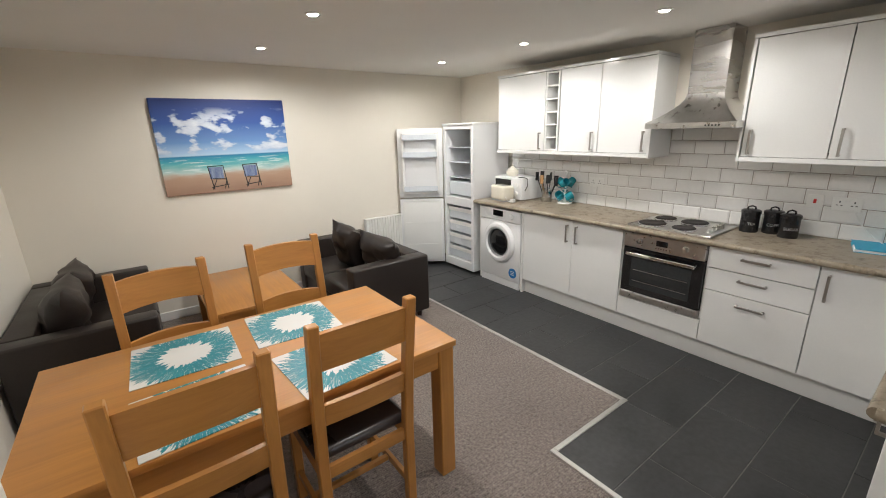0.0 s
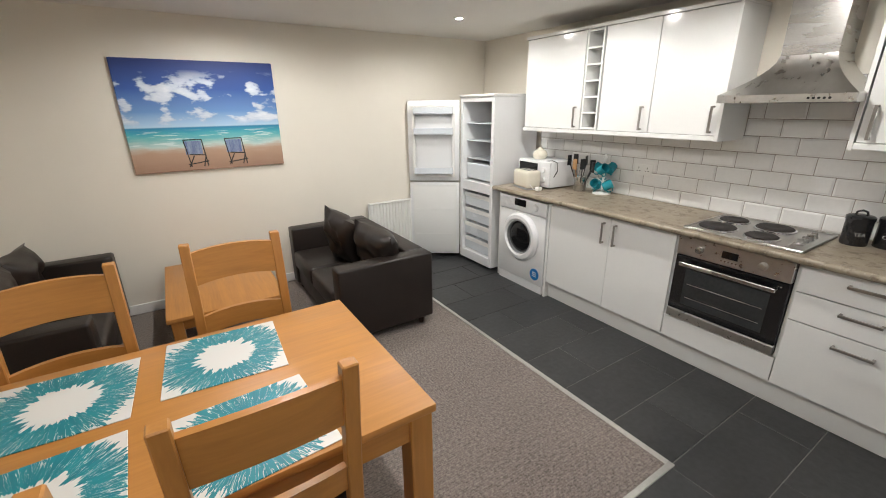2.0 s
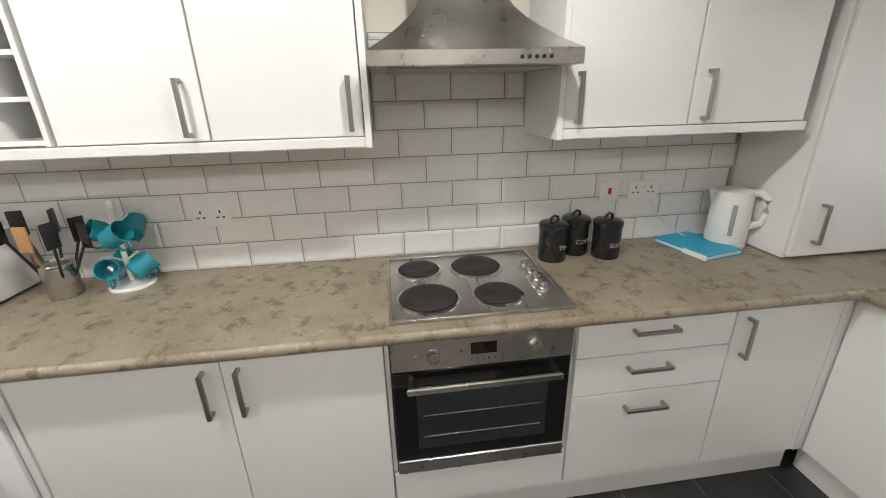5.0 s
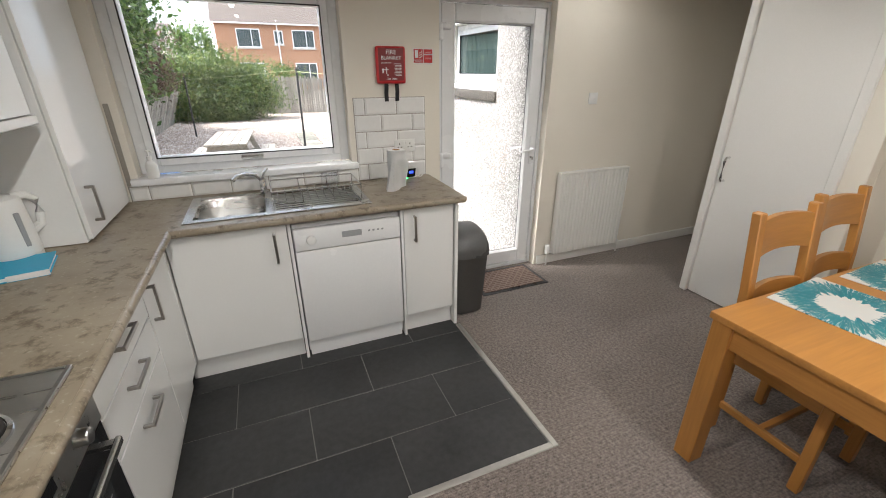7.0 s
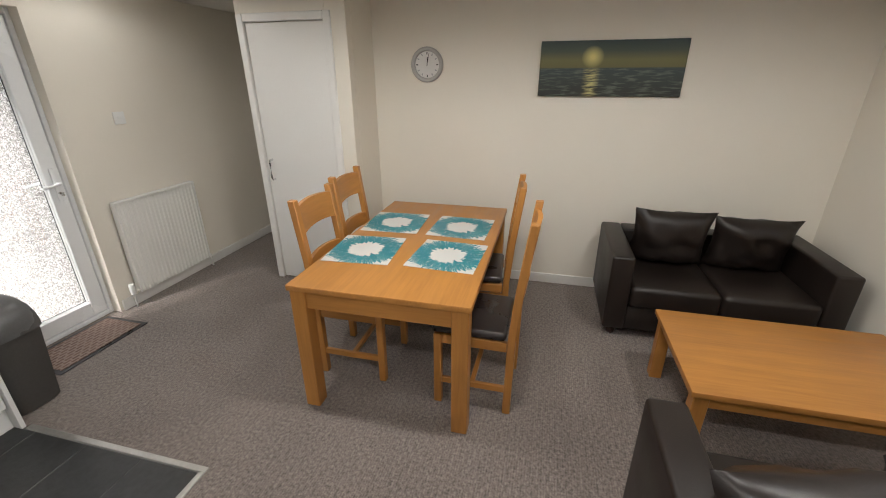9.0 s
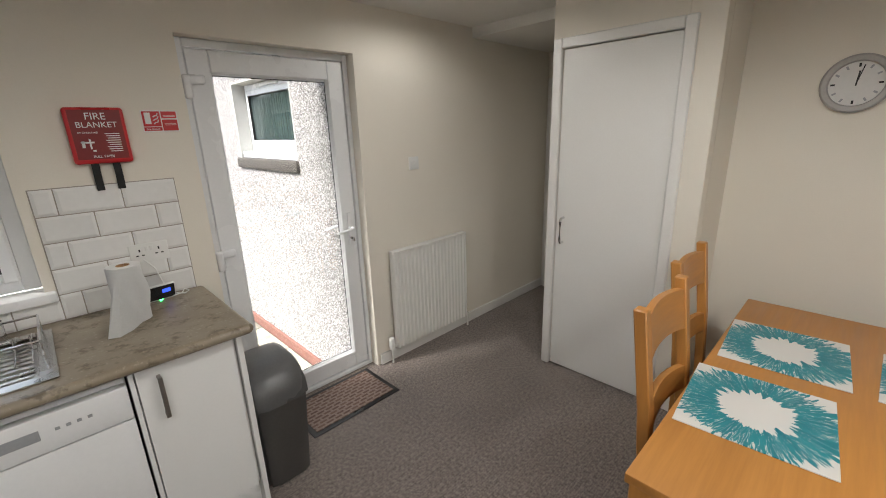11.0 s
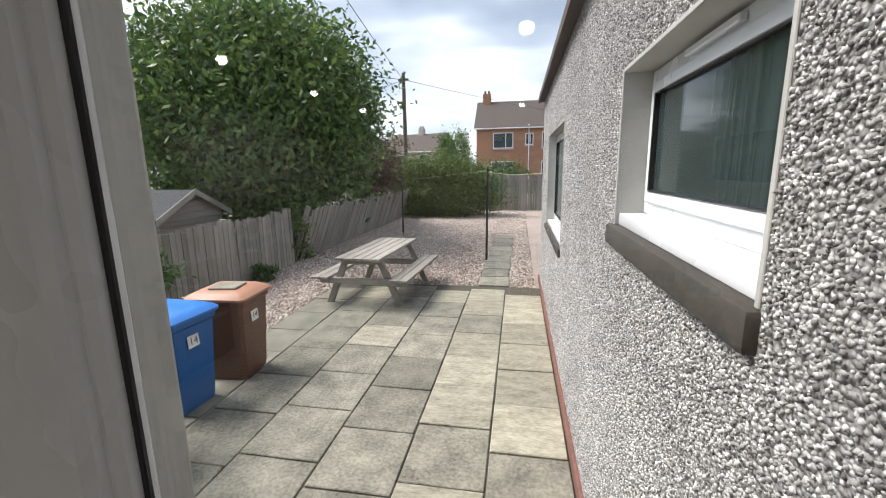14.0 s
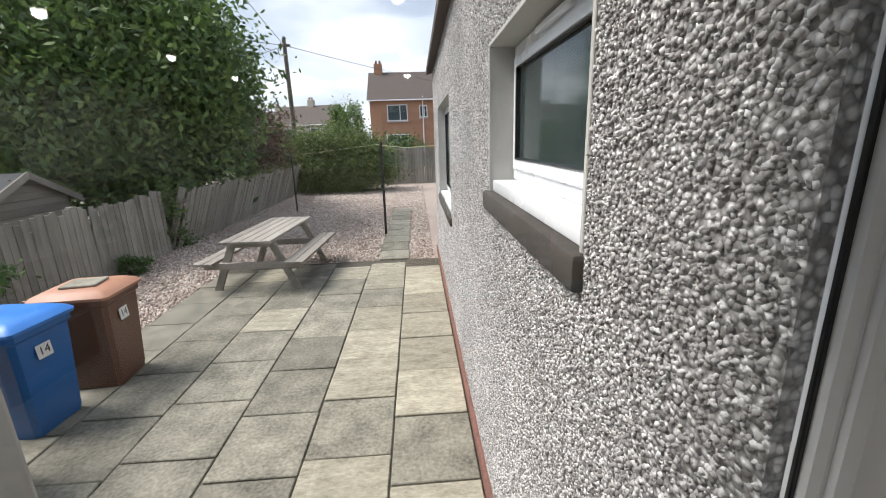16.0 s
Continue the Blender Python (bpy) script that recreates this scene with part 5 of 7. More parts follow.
coffee_table()
for px, py, rz in ((2.03, 2.935, 4), (2.01, 3.42, -3), (1.53, 2.945, 3), (1.53, 3.40, -2)):
    bm = B()
    box(bm, -0.20, 0.20, -0.19, 0.19, 0, 0.0035, 0.0012)
    ob = single("placemat", bm, MATPRINT, "white placemat printed with a teal starburst", "placemat", group="placemats on the table")
    ob.matrix_world = pose(px, py, 0.7405, 0, 0, rz)


# ---- fixtures and small things in the room ----
def downlight(x, y):
    d = thing("downlight", "lit recessed ceiling downlight with a pale rim", "downlight", pose(x, y, CEIL), "ceiling downlights")
    bm = B()
    lathe(bm, (0, 0, -0.006), [(0.046, 0.006), (0.045, 0.001), (0.036, 0.0), (0.032, 0.004)], 24)
    part("rim", bm, STEELV, d)
    bm = B()
    lathe(bm, (0, 0, -0.008), [(0.03, 0.006), (0.024, 0.0), (0.004, -0.002)], 20)
    part("bulb", bm, BULB, d)


for lx, ly in DOWNLIGHTS:
    downlight(lx, ly)


def radiator(m, w, h, label):
    """Ribbed panel radiator; faces +y in its own space, foot at the floor."""
    r = thing("radiator", label, "radiator", m)
    z0 = 0.10
    bm = B()
    n = int(w / 0.036)
    pw = w / n
    poly = []
    for k in range(n):
        x = k * pw
        poly += [(x + 0.004, 0.056), (x + 0.010, 0.064), (x + pw - 0.010, 0.064), (x + pw - 0.004, 0.056)]
    poly = [(0, 0.04), (0, 0.056)] + poly + [(w, 0.056), (w, 0.04)]
    prism(bm, poly, "z", z0, z0 + h)
    part("panel", bm, WHITEWOOD, r, smooth=20)
    part("top_grille", box(B(), -0.004, w + 0.004, 0.02, 0.07, z0 + h, z0 + h + 0.018, 0.004), WHITEWOOD, r)
    for x in (-0.004, w):
        part("side_panel", box(B(), x, x + 0.004, 0.02, 0.066, z0, z0 + h, 0.001), WHITEWOOD, r)
    bm = B()
    tube(bm, [(w + 0.05, 0.045, 0.0), (w + 0.05, 0.045, 0.11), (w + 0.03, 0.045, 0.125), (w, 0.045, 0.125)], 0.008, 10)
    lathe(bm, (w + 0.05, 0.045, 0.11), [(0.02, 0), (0.022, 0.03), (0.022, 0.07), (0.018, 0.085)], 18)
    part("thermostat_valve", bm, PLASTICW, r, "white thermostat valve with its pipe")
    bm = B()
    tube(bm, [(-0.03, 0.045, 0.0), (-0.03, 0.045, 0.12), (0.0, 0.045, 0.125)], 0.008, 10)
    part("pipe", bm, WHITEWOOD, r)


radiator(pose(1.125, YS, 0), 0.725, 0.71, "white ribbed panel radiator beside the back door")
radiator(pose(4.28, YN, 0, 0, 0, 180), 0.66, 0.56, "white ribbed panel radiator half hidden by the sofa")


def wall_socket(m, w, label, kind_):
    s = thing("wall_socket" if kind_ != "switch" else "light_switch", label, "socket" if kind_ != "switch" else "switch", m)
    part("face_plate", box(B(), -w / 2, w / 2, 0, 0.009, -0.043, 0.043, 0.003, 2), PLASTICW, s)
    if kind_ == "socket":
        for x in (-0.036, 0.036):
            for dx, dz, a, b_ in ((0, 0.014, 0.003, 0.006), (-0.011, -0.008, 0.005, 0.0025), (0.011, -0.008, 0.005, 0.0025)):
                part("pin_hole", box(B(), x + dx - a, x + dx + a, 0.009, 0.0096, dz - b_, dz + b_, 0), INK, s)
        for x in (-0.009, 0.009):
            part("rocker", box(B(), x - 0.006, x + 0.006, 0.009, 0.013, 0.012, 0.03, 0.002), PLASTICW, s)
    elif kind_ == "cooker":
        part("rocker", box(B(), -0.008, 0.008, 0.009, 0.014, -0.014, 0.014, 0.002), RED, s, "red cooker rocker switch")
    else:
        part("rocker", box(B(), -0.018, 0.018, 0.009, 0.013, -0.012, 0.012, 0.002), PLASTICW, s)


wall_socket(pose(5.149, 3.75, 1.14, 0, 0, 90), 0.146, "white double wall socket on the tiles", "socket")
wall_socket(pose(5.149, 1.93, 1.145, 0, 0, 90), 0.146, "white double wall socket behind the kettle", "socket")
wall_socket(pose(5.149, 2.09, 1.15, 0, 0, 90), 0.086, "white cooker switch with a red rocker", "cooker")
wall_socket(pose(3.17, YS + 0.009, 1.125, 0, 0, 0), 0.146, "white double wall socket on the tiles near the door", "socket")
wall_socket(pose(1.58, YS, 1.395, 0, 0, 0), 0.086, "white single light switch plate", "switch")


def canister(x, y, word):
    c = thing("storage_canister", "black tin canister lettered " + word.lower() + " in white", "canister", pose(x, y, 0.9105, 0, 0, -62) @ Matrix.Scale(1.14, 4), "tea coffee sugar canisters")
    bm = B()
    lathe(bm, (0, 0, 0), [(0.048, 0), (0.05, 0.004), (0.05, 0.118), (0.048, 0.12)], 32)
    part("body", bm, BLACKTIN, c)
    bm = B()
    lathe(bm, (0, 0, 0.118), [(0.053, 0), (0.053, 0.016), (0.046, 0.022), (0.015, 0.026)], 32)
    l = part("lid", bm, BLACKTIN, c)
    bm = B()
    tube(bm, [(-0.022, 0, 0.14), (-0.018, 0, 0.156), (0, 0, 0.163), (0.018, 0, 0.156), (0.022, 0, 0.14)], 0.005, 8)
    part("knob_loop", bm, BLACKTIN, l)
    t = text_part(word, 0.024, PRINTW, c, pose(0, 0, 0.055, 90, 0, 0))
    me = t.data
    for v in me.vertices:
        a = v.co.x / 0.0506
        v.co.x, v.co.z = 0.0508 * math.sin(a), -0.0 + v.co.z
        v.co.z = 0.0506 * math.cos(a)
    return c


canister(5.0, 2.395, "TEA")
canister(5.055, 2.275, "COFFEE")
canister(4.99, 2.165, "SUGAR")


def kettle():
    k = thing("kettle", "cream-white plastic jug kettle on its base", "kettle", pose(5.02, 1.585, 0.9105, 0, 0, 228))
    bm = B()
    lathe(bm, (0, 0, 0), [(0.078, 0), (0.08, 0.004), (0.08, 0.018), (0.07, 0.022)], 32)
    part("power_base", bm, PLASTICW, k)
    bm = B()
    lathe(bm, (0, 0, 0.022), [(0.079, 0), (0.081, 0.012), (0.079, 0.1), (0.074, 0.205), (0.069, 0.222), (0.05, 0.229), (0.03, 0.231)], 32)
    part("jug", bm, PLASTICW, k)
    bm = B()
    prism(bm, [(-0.094, 0.244), (-0.05, 0.244), (-0.05, 0.17), (-0.072, 0.17)], "y", -0.022, 0.022)
    part("spout", bm, PLASTICW, k)
    bm = B()
    tube(bm, [(0.05, 0, 0.238), (0.095, 0, 0.238), (0.122, 0, 0.215), (0.124, 0, 0.16), (0.112, 0, 0.115), (0.07, 0, 0.09)], 0.016, 10)
    part("handle", bm, PLASTICW, k)
    bm = B()
    box(bm, 0.004, 0.022, -0.0815, -0.072, 0.06, 0.195, 0.003)
    part("water_gauge", bm, GREYPL, k, "grey water gauge strip")
    bm = B()
    tube(bm, [(5.08, 1.66, 0.915), (5.10, 1.72, 0.93), (5.125, 1.80, 0.98), (5.135, 1.86, 1.05), (5.138, 1.89, 1.11)], 0.0035, 8)
    single("cable", bm, PLASTICW, "white kettle flex running to the socket", "cable")


kettle()
f = thing("folder", "bright turquoise ring folder lying on the worktop", "folder", pose(5.0, 1.735, 0.9105, 0, 0, 12))
part("cover", box(B(), -0.135, 0.135, -0.105, 0.105, 0.018, 0.021, 0.001), TURQ, f)
part("cover", box(B(), -0.135, 0.135, -0.105, 0.105, 0.0, 0.003, 0.001), TURQ, f)
part("pages", box(B(), -0.13, 0.128, -0.1, 0.098, 0.003, 0.018, 0.001), PAPER, f, "white paper pages")
part("spine_label", box(B(), -0.136, -0.02, 0.098, 0.1055, 0.002, 0.0215, 0.0005), PRINTW, f, "white spine strip")


def counter_things():
    t = thing("toaster", "cream-white two-slice toaster on the worktop", "toaster", pose(4.715, 4.62, 0.9105, 0, 0, 78))
    part("body", box(B(), -0.13, 0.13, -0.075, 0.075, 0.012, 0.17, 0.028, 4), CREAM, t)
    part("base", box(B(), -0.12, 0.12, -0.07, 0.07, 0.0, 0.014, 0.004), GREYPL, t)
    for y in (-0.025, 0.025):
        part("slot", box(B(), -0.095, 0.095, y - 0.011, y + 0.011, 0.168, 0.1715, 0.001), INK, t)
    part("lever", box(B(), 0.128, 0.15, -0.018, 0.018, 0.11, 0.125, 0.004), GREYPL, t)
    bm = B()
    tube(bm, [(4.66, 4.56, 1.08), (4.65, 4.53, 1.03), (4.645, 4.50, 0.96), (4.66, 4.47, 0.925), (4.69, 4.45, 0.918)], 0.0035, 8)
    box(bm, 4.67, 4.72, 4.42, 4.47, 0.911, 0.945, 0.006)
    single("cable", bm, PLASTICW, "white toaster flex with its loose plug", "cable")
    m = thing("microwave", "white microwave oven with a dark glass door", "microwave", pose(4.965, 4.63, 0.9105, 0, 0, -4))
    part("casing", box(B(), -0.13, 0.17, -0.215, 0.225, 0.01, 0.245, 0.008, 2), ENAMEL, m)
    d = part("door", box(B(), -0.148, -0.13, -0.075, 0.222, 0.012, 0.243, 0.005), ENAMEL, m)
    part("door_glass", box(B(), -0.151, -0.148, -0.055, 0.205, 0.04, 0.22, 0.001), BLACKGLASS, d, "dark door glass")
    p = part("control_panel", box(B(), -0.148, -0.13, -0.213, -0.078, 0.012, 0.243, 0.005), ENAMEL, m)
    for z in (0.08, 0.17):
        bm = B()
        cyl(bm, (-0.168, -0.145, z), 0.022, 0.02, "x", 20, 0.025)
        part("knob", bm, PLASTICW, p)
    bm = B()
    tube(bm, [(4.84, 4.50, 1.158), (4.85, 4.44, 1.165), (4.86, 4.39, 1.15), (4.86, 4.385, 1.08), (4.845, 4.41, 1.02)], 0.004, 8)
    single("cable", bm, BLACKPL, "black flex hanging over the microwave", "cable")
    g = thing("garlic_pot", "white pierced ceramic garlic pot on the microwave", "ceramic pot", pose(4.93, 4.68, 1.1565))
    bm = B()
    lathe(bm, (0, 0, 0), [(0.05, 0), (0.066, 0.02), (0.07, 0.045), (0.055, 0.075), (0.03, 0.088)], 28)
    part("pot", bm, CREAM, g)
    bm = B()
    lathe(bm, (0, 0, 0.086), [(0.034, 0), (0.022, 0.012), (0.009, 0.025), (0.012, 0.036), (0.006, 0.044)], 20)
    part("lid", bm, CREAM, g)
    u = thing("utensil_holder", "pierced steel utensil pot full of black tools", "utensil pot", pose(5.0, 4.24, 0.9105))
    bm = B()
    lathe(bm, (0, 0, 0), [(0.05, 0), (0.052, 0.003), (0.052, 0.125), (0.05, 0.127), (0.047, 0.12), (0.047, 0.01)], 28)
    part("pot", bm, STEELV, u)
    rnd = random.Random(5)
    for k in range(7):
        a = 2 * math.pi * k / 7 + 0.3
        lean = 0.05 + 0.04 * rnd.random()
        hgt = 0.23 + 0.06 * rnd.random()
        bx, by = 0.02 * math.cos(a), 0.02 * math.sin(a)
        tx, ty = bx + lean * math.cos(a), by + lean * math.sin(a)
        bm = B()
        tube(bm, [(bx, by, 0.02), (tx, ty, hgt - 0.05)], 0.005, 8)
        mm = pose(tx * 1.08, ty * 1.08, hgt - 0.02, 0, 0, math.degrees(a) + 30 * k)
        box(bm, -0.024, 0.024, -0.004, 0.004, -0.045, 0.045, 0.004, 2, mm)
        part("utensil", bm, WOODUT if k == 3 else BLACKPL, u, "wooden spatula" if k == 3 else "black nylon kitchen tool")
    t = thing("mug_tree", "white mug tree hung with six teal mugs", "mug tree", pose(5.045, 4.04, 0.9105))
    bm = B()
    lathe(bm, (0, 0, 0), [(0.075, 0), (0.077, 0.006), (0.07, 0.014), (0.02, 0.018), (0.009, 0.022), (0.009, 0.30), (0.016, 0.305), (0.017, 0.32), (0.008, 0.332)], 28)
    part("stand", bm, PLASTICW, t)
    for k in range(6):
        z, a = (0.235 if k % 2 else 0.10), 2 * math.pi * k / 6 + 0.4
        bm = B()
        tube(bm, [(0, 0, z), (0.05 * math.cos(a), 0.05 * math.sin(a), z + 0.035)], 0.004, 8)
        part("peg", bm, PLASTICW, t)
        bm = B()
        lathe(bm, (0, 0, 0), [(0.03, 0), (0.036, 0.006), (0.039, 0.08), (0.036, 0.08), (0.033, 0.01), (0.01, 0.006)], 24)
        tube(bm, [(0.036, 0, 0.068), (0.058, 0, 0.064), (0.062, 0, 0.04), (0.054, 0, 0.022), (0.036, 0, 0.018)], 0.005, 8)
        mm = Matrix.Translation((0.055 * math.cos(a), 0.055 * math.sin(a), z - 0.02)) @ Matrix.Rotation(a + 0.9, 4, "Z") @ Matrix.Rotation(radians(62), 4, "Y") @ Matrix.Translation((0, 0, -0.04))
        bmesh.ops.transform(bm, matrix=mm, verts=bm.verts)
        part("mug", bm, TEAL, t, "teal glazed mug")
    s = thing("soap_bottle", "white pump soap bottle on the window sill", "soap bottle", pose(4.66, 0.845, 1.0405))
    bm = B()
    lathe(bm, (0, 0, 0), [(0.028, 0), (0.03, 0.01), (0.03, 0.07), (0.02, 0.088), (0.011, 0.094), (0.011, 0.108)], 24)
    part("bottle", bm, PLASTICW, s)
    bm = B()
    lathe(bm, (0, 0, 0.108), [(0.013, 0), (0.013, 0.012), (0.004, 0.014), (0.004, 0.035), (0.012, 0.037), (0.012, 0.046)], 16)
    tube(bm, [(0, 0, 0.15), (-0.02, 0.02, 0.15), (-0.027, 0.027, 0.144)], 0.004, 8)
    part("pump", bm, PLASTICW, s)
    k = thing("kitchen_roll", "white kitchen paper roll with a loose sheet", "kitchen roll", pose(3.295, 1.06, 0.9105))
    bm = B()
    lathe(bm, (0, 0, 0), [(0.055, 0), (0.056, 0.23), (0.024, 0.23), (0.022, 0.20)], 36)
    part("roll", bm, PAPER, k)
    bm = B()
    lathe(bm, (0, 0, 0.19), [(0.0225, 0), (0.0225, 0.041), (0.0205, 0.041), (0.0205, 0.01)], 24)
    part("core", bm, WOODUT, k, "brown card core")
    bm = B()
    rows = []
    for i in range(13):
        a = radians(-10 + 150 * i / 12)
        rows.append([])
        for j in range(7):
            g = j / 6
            r_ = 0.0585 + 0.125 * (1 - g) ** 1.3 * math.exp(-((math.degrees(a) - 58) / 24) ** 2) + 0.022 * math.exp(-((math.degrees(a) - 140) / 18) ** 2 - ((g - 0.55) / 0.3) ** 2)
            rows[-1].append(bm.verts.new((r_ * math.cos(a), r_ * math.sin(a), 0.003 + 0.226 * g)))
    for a, b_ in zip(rows, rows[1:]):
        for j in range(6):
            bm.faces.new((a[j], b_[j], b_[j + 1], a[j + 1]))
    bmesh.ops.solidify(bm, geom=bm.faces[:], thickness=0.0015)
    part("loose_sheet", bm, PAPER, k)
    e = thing("energy_monitor", "small black energy monitor with a white rim", "energy monitor", pose(3.19, 0.90, 0.911, -14, 0, 6))
    part("case", box(B(), -0.075, 0.075, -0.012, 0.004, 0, 0.075, 0.004), PLASTICW, e)
    part("screen", box(B(), -0.072, 0.072, 0.004, 0.0055, 0.006, 0.072, 0.001), BLACKGLASS, e)
    part("display", box(B(), -0.055, -0.022, 0.0055, 0.0062, 0.036, 0.055, 0), SCREEN, e, "glowing blue digits panel")
    part("led", box(B(), -0.02, -0.008, 0.004, 0.0062, 0.0005, 0.004, 0), GREENLED, e, "green status light")
    bm = B()
    tube(bm, [(3.20, 0.853, 1.10), (3.165, 0.862, 1.05), (3.15, 0.87, 0.98), (3.12, 0.89, 0.925), (3.08, 0.905, 0.916), (3.06, 0.895, 0.922), (3.075, 0.88, 0.93), (3.09, 0.90, 0.92), (3.13, 0.90, 0.916)], 0.003, 8)
    single("cable", bm, PLASTICW, "white coiled charger cable on the worktop", "cable")


counter_things()


def safety_things():
    f = thing("fire_blanket", "red wall-mounted fire blanket case with black pull tapes", "fire blanket", pose(3.245, YS, 1.63))
    part("case", box(B(), -0.095, 0.095, 0, 0.035, -0.108, 0.108, 0.012, 3), RED, f)
    lb = part("label", box(B(), -0.082, 0.082, 0.035, 0.0358, -0.09, 0.098, 0), DARKRED, f, "dark red printed label")
    turn = Matrix.Rotation(radians(180), 4, "Z") @ Matrix.Rotation(radians(90), 4, "X")
    def word(body, size, x, z):
        text_part(body, size, PRINTW, lb, Matrix.Translation((x, 0.0364, z)) @ turn)
    word("FIRE", 0.037, 0.0, 0.073)
    word("BLANKET", 0.031, 0.0, 0.041)
    word("KITCHEN FIRES", 0.0095, 0.033, 0.012)
    word("PULL TAPES", 0.013, 0.0, -0.08)
    for k in range(9):
        part("print_bar", box(B(), -0.066, -0.018 - 0.004 * (k % 3), 0.0358, 0.0364, 0.006 - 0.0085 * k, 0.009 - 0.0085 * k, 0), PRINTW, lb)
    for a, b_, c, d in ((0.02, 0.062, -0.028, -0.022), (0.03, 0.036, -0.05, -0.012), (0.05, 0.06, -0.045, -0.02), (0.02, 0.03, -0.06, -0.054)):
        part("print_bar", box(B(), a, b_, 0.0358, 0.0364, c, d, 0), PRINTW, lb)
    for x in (0.035, -0.035):
        bm = B()
        n = 6
        vs = []
        for k in range(n + 1):
            z = -0.10 - 0.115 * k / n
            y = 0.018 + 0.006 * math.sin(k * 0.9 + x * 30)
            vs.append([bm.verts.new(p) for p in ((x - 0.013, y, z), (x + 0.013, y, z), (x + 0.013, y + 0.002, z), (x - 0.013, y + 0.002, z))])
        for a, b_ in zip(vs, vs[1:]):
            for j in range(4):
                bm.faces.new((a[j], a[(j + 1) % 4], b_[(j + 1) % 4], b_[j]))
        bm.faces.new(vs[0][::-1]), bm.faces.new(vs[-1])
        part("pull_tape", bm, WEB, f, "black webbing pull tape")
    s = thing("safety_sign", "red and white fire blanket safety sign", "sign", pose(3.02, YS, 1.685))
    part("board", box(B(), -0.068, 0.068, 0, 0.002, -0.044, 0.044, 0.0006), PRINTW, s)
    for a, b_, c, d in ((-0.002, 0.064, -0.022, 0.04), (-0.002, 0.064, -0.04, -0.025), (-0.064, -0.006, 0.012, 0.04), (-0.064, -0.006, -0.04, 0.006)):
        part("red_panel", box(B(), a, b_, 0.002, 0.0026, c, d, 0), RED, s)
    part("pictogram", box(B(), 0.034, 0.056, 0.0026, 0.0032, -0.012, 0.035, 0), PRINTW, s)
    for k in range(3):
        bm = B()
        tube(bm, [(0.026, 0.003, -0.012 + 0.014 * k), (0.018, 0.003, -0.006 + 0.014 * k), (0.01, 0.003, -0.004 + 0.014 * k), (0.006, 0.003, 0.006 + 0.014 * k)], 0.0025, 6)
        part("flame", bm, PRINTW, s)
    text_part("Fire blanket", 0.0105, PRINTW, s, Matrix.Translation((0.031, 0.003, -0.0325)) @ turn)
    for k in range(4):
        part("print_bar", box(B(), -0.058, -0.014, 0.0026, 0.003, 0.018 + 0.005 * k - (0.045 if k > 1 else 0), 0.0195 + 0.005 * k - (0.045 if k > 1 else 0), 0), PRINTW, s)


safety_things()


def wall_pictures():
    p = thing("beach_picture", "canvas print of a sunny beach with two deckchairs", "picture", pose(1.715, YN, 1.157))
    part("canvas", box(B(), 0, 1.115, -0.028, -0.001, 0, 0.84, 0.003), BEACH, p)
    stripe = surface("deckchair_stripe_cloth", (0.03, 0.06, 0.22), (0.35, 0.42, 0.55), 0.8, coarse=4, fine=60, stretch=(9, 1, 1), bump=0)
    for x, s in ((0.42, 1.0), (0.72, 1.0)):
        c = part("painted_deckchair", box(B(), x - 0.055, x + 0.065, -0.0292, -0.0283, 0.13, 0.235, 0), stripe, p, "painted blue striped deckchair")
        bm = B()
        for a, b_ in (((x - 0.06, 0.245), (x - 0.03, 0.03)), ((x + 0.07, 0.245), (x + 0.09, 0.03)), ((x - 0.05, 0.05), (x + 0.10, 0.07)), ((x - 0.03, 0.13), (x + 0.085, 0.12)), ((x + 0.0, 0.12), (x - 0.045, 0.03)), ((x + 0.085, 0.12), (x + 0.06, 0.03)), ((x - 0.06, 0.245), (x + 0.07, 0.245))):
            tube(bm, [(a[0], -0.0292, a[1]), (b_[0], -0.0292, b_[1])], 0.004, 4)
        part("painted_frame", bm, INK, c)
    q = thing("sunset_picture", "dark canvas print of a sunset over the sea", "picture", pose(XW, 3.80, 1.535))
    part("canvas", box(B(), 0.001, 0.026, 0, 0.965, 0, 0.365, 0.003), SUNSET, q)
    c = thing("wall_clock", "round grey-rimmed wall clock with a white face", "clock", pose(XW, 2.945, 1.756, 0, 90, 0))
    bm = B()
    lathe(bm, (0, 0, 0), [(0.127, 0), (0.127, 0.022), (0.118, 0.032), (0.10, 0.030), (0.095, 0.012)], 48)
    part("rim", bm, surface("clock_rim_grey", (0.36, 0.345, 0.33), (0.44, 0.425, 0.41), 0.4, bump=0.02), c)
    bm = B()
    lathe(bm, (0, 0, 0.002), [(0.097, 0), (0.097, 0.010), (0.001, 0.0105)], 48)
    part("dial", bm, surface("clock_dial", (0.66, 0.65, 0.63), (0.72, 0.71, 0.69), 0.5, bump=0), c)
    for k in range(12):
        a = radians(30 * k)
        mm = Matrix.Rotation(a, 4, "Z")
        part("hour_mark", box(B(), 0.072, 0.088, -0.004, 0.004, 0.0124, 0.0134, 0, 1, mm), INK if k % 3 == 0 else GREYPL, c)
    part("hour_hand", box(B(), -0.008, 0.055, -0.003, 0.003, 0.0145, 0.016, 0.0005, 1, Matrix.Rotation(radians(176), 4, "Z")), INK, c)
    part("minute_hand", box(B(), -0.01, 0.082, -0.002, 0.002, 0.017, 0.018, 0.0005, 1, Matrix.Rotation(radians(168), 4, "Z")), INK, c)


wall_pictures()


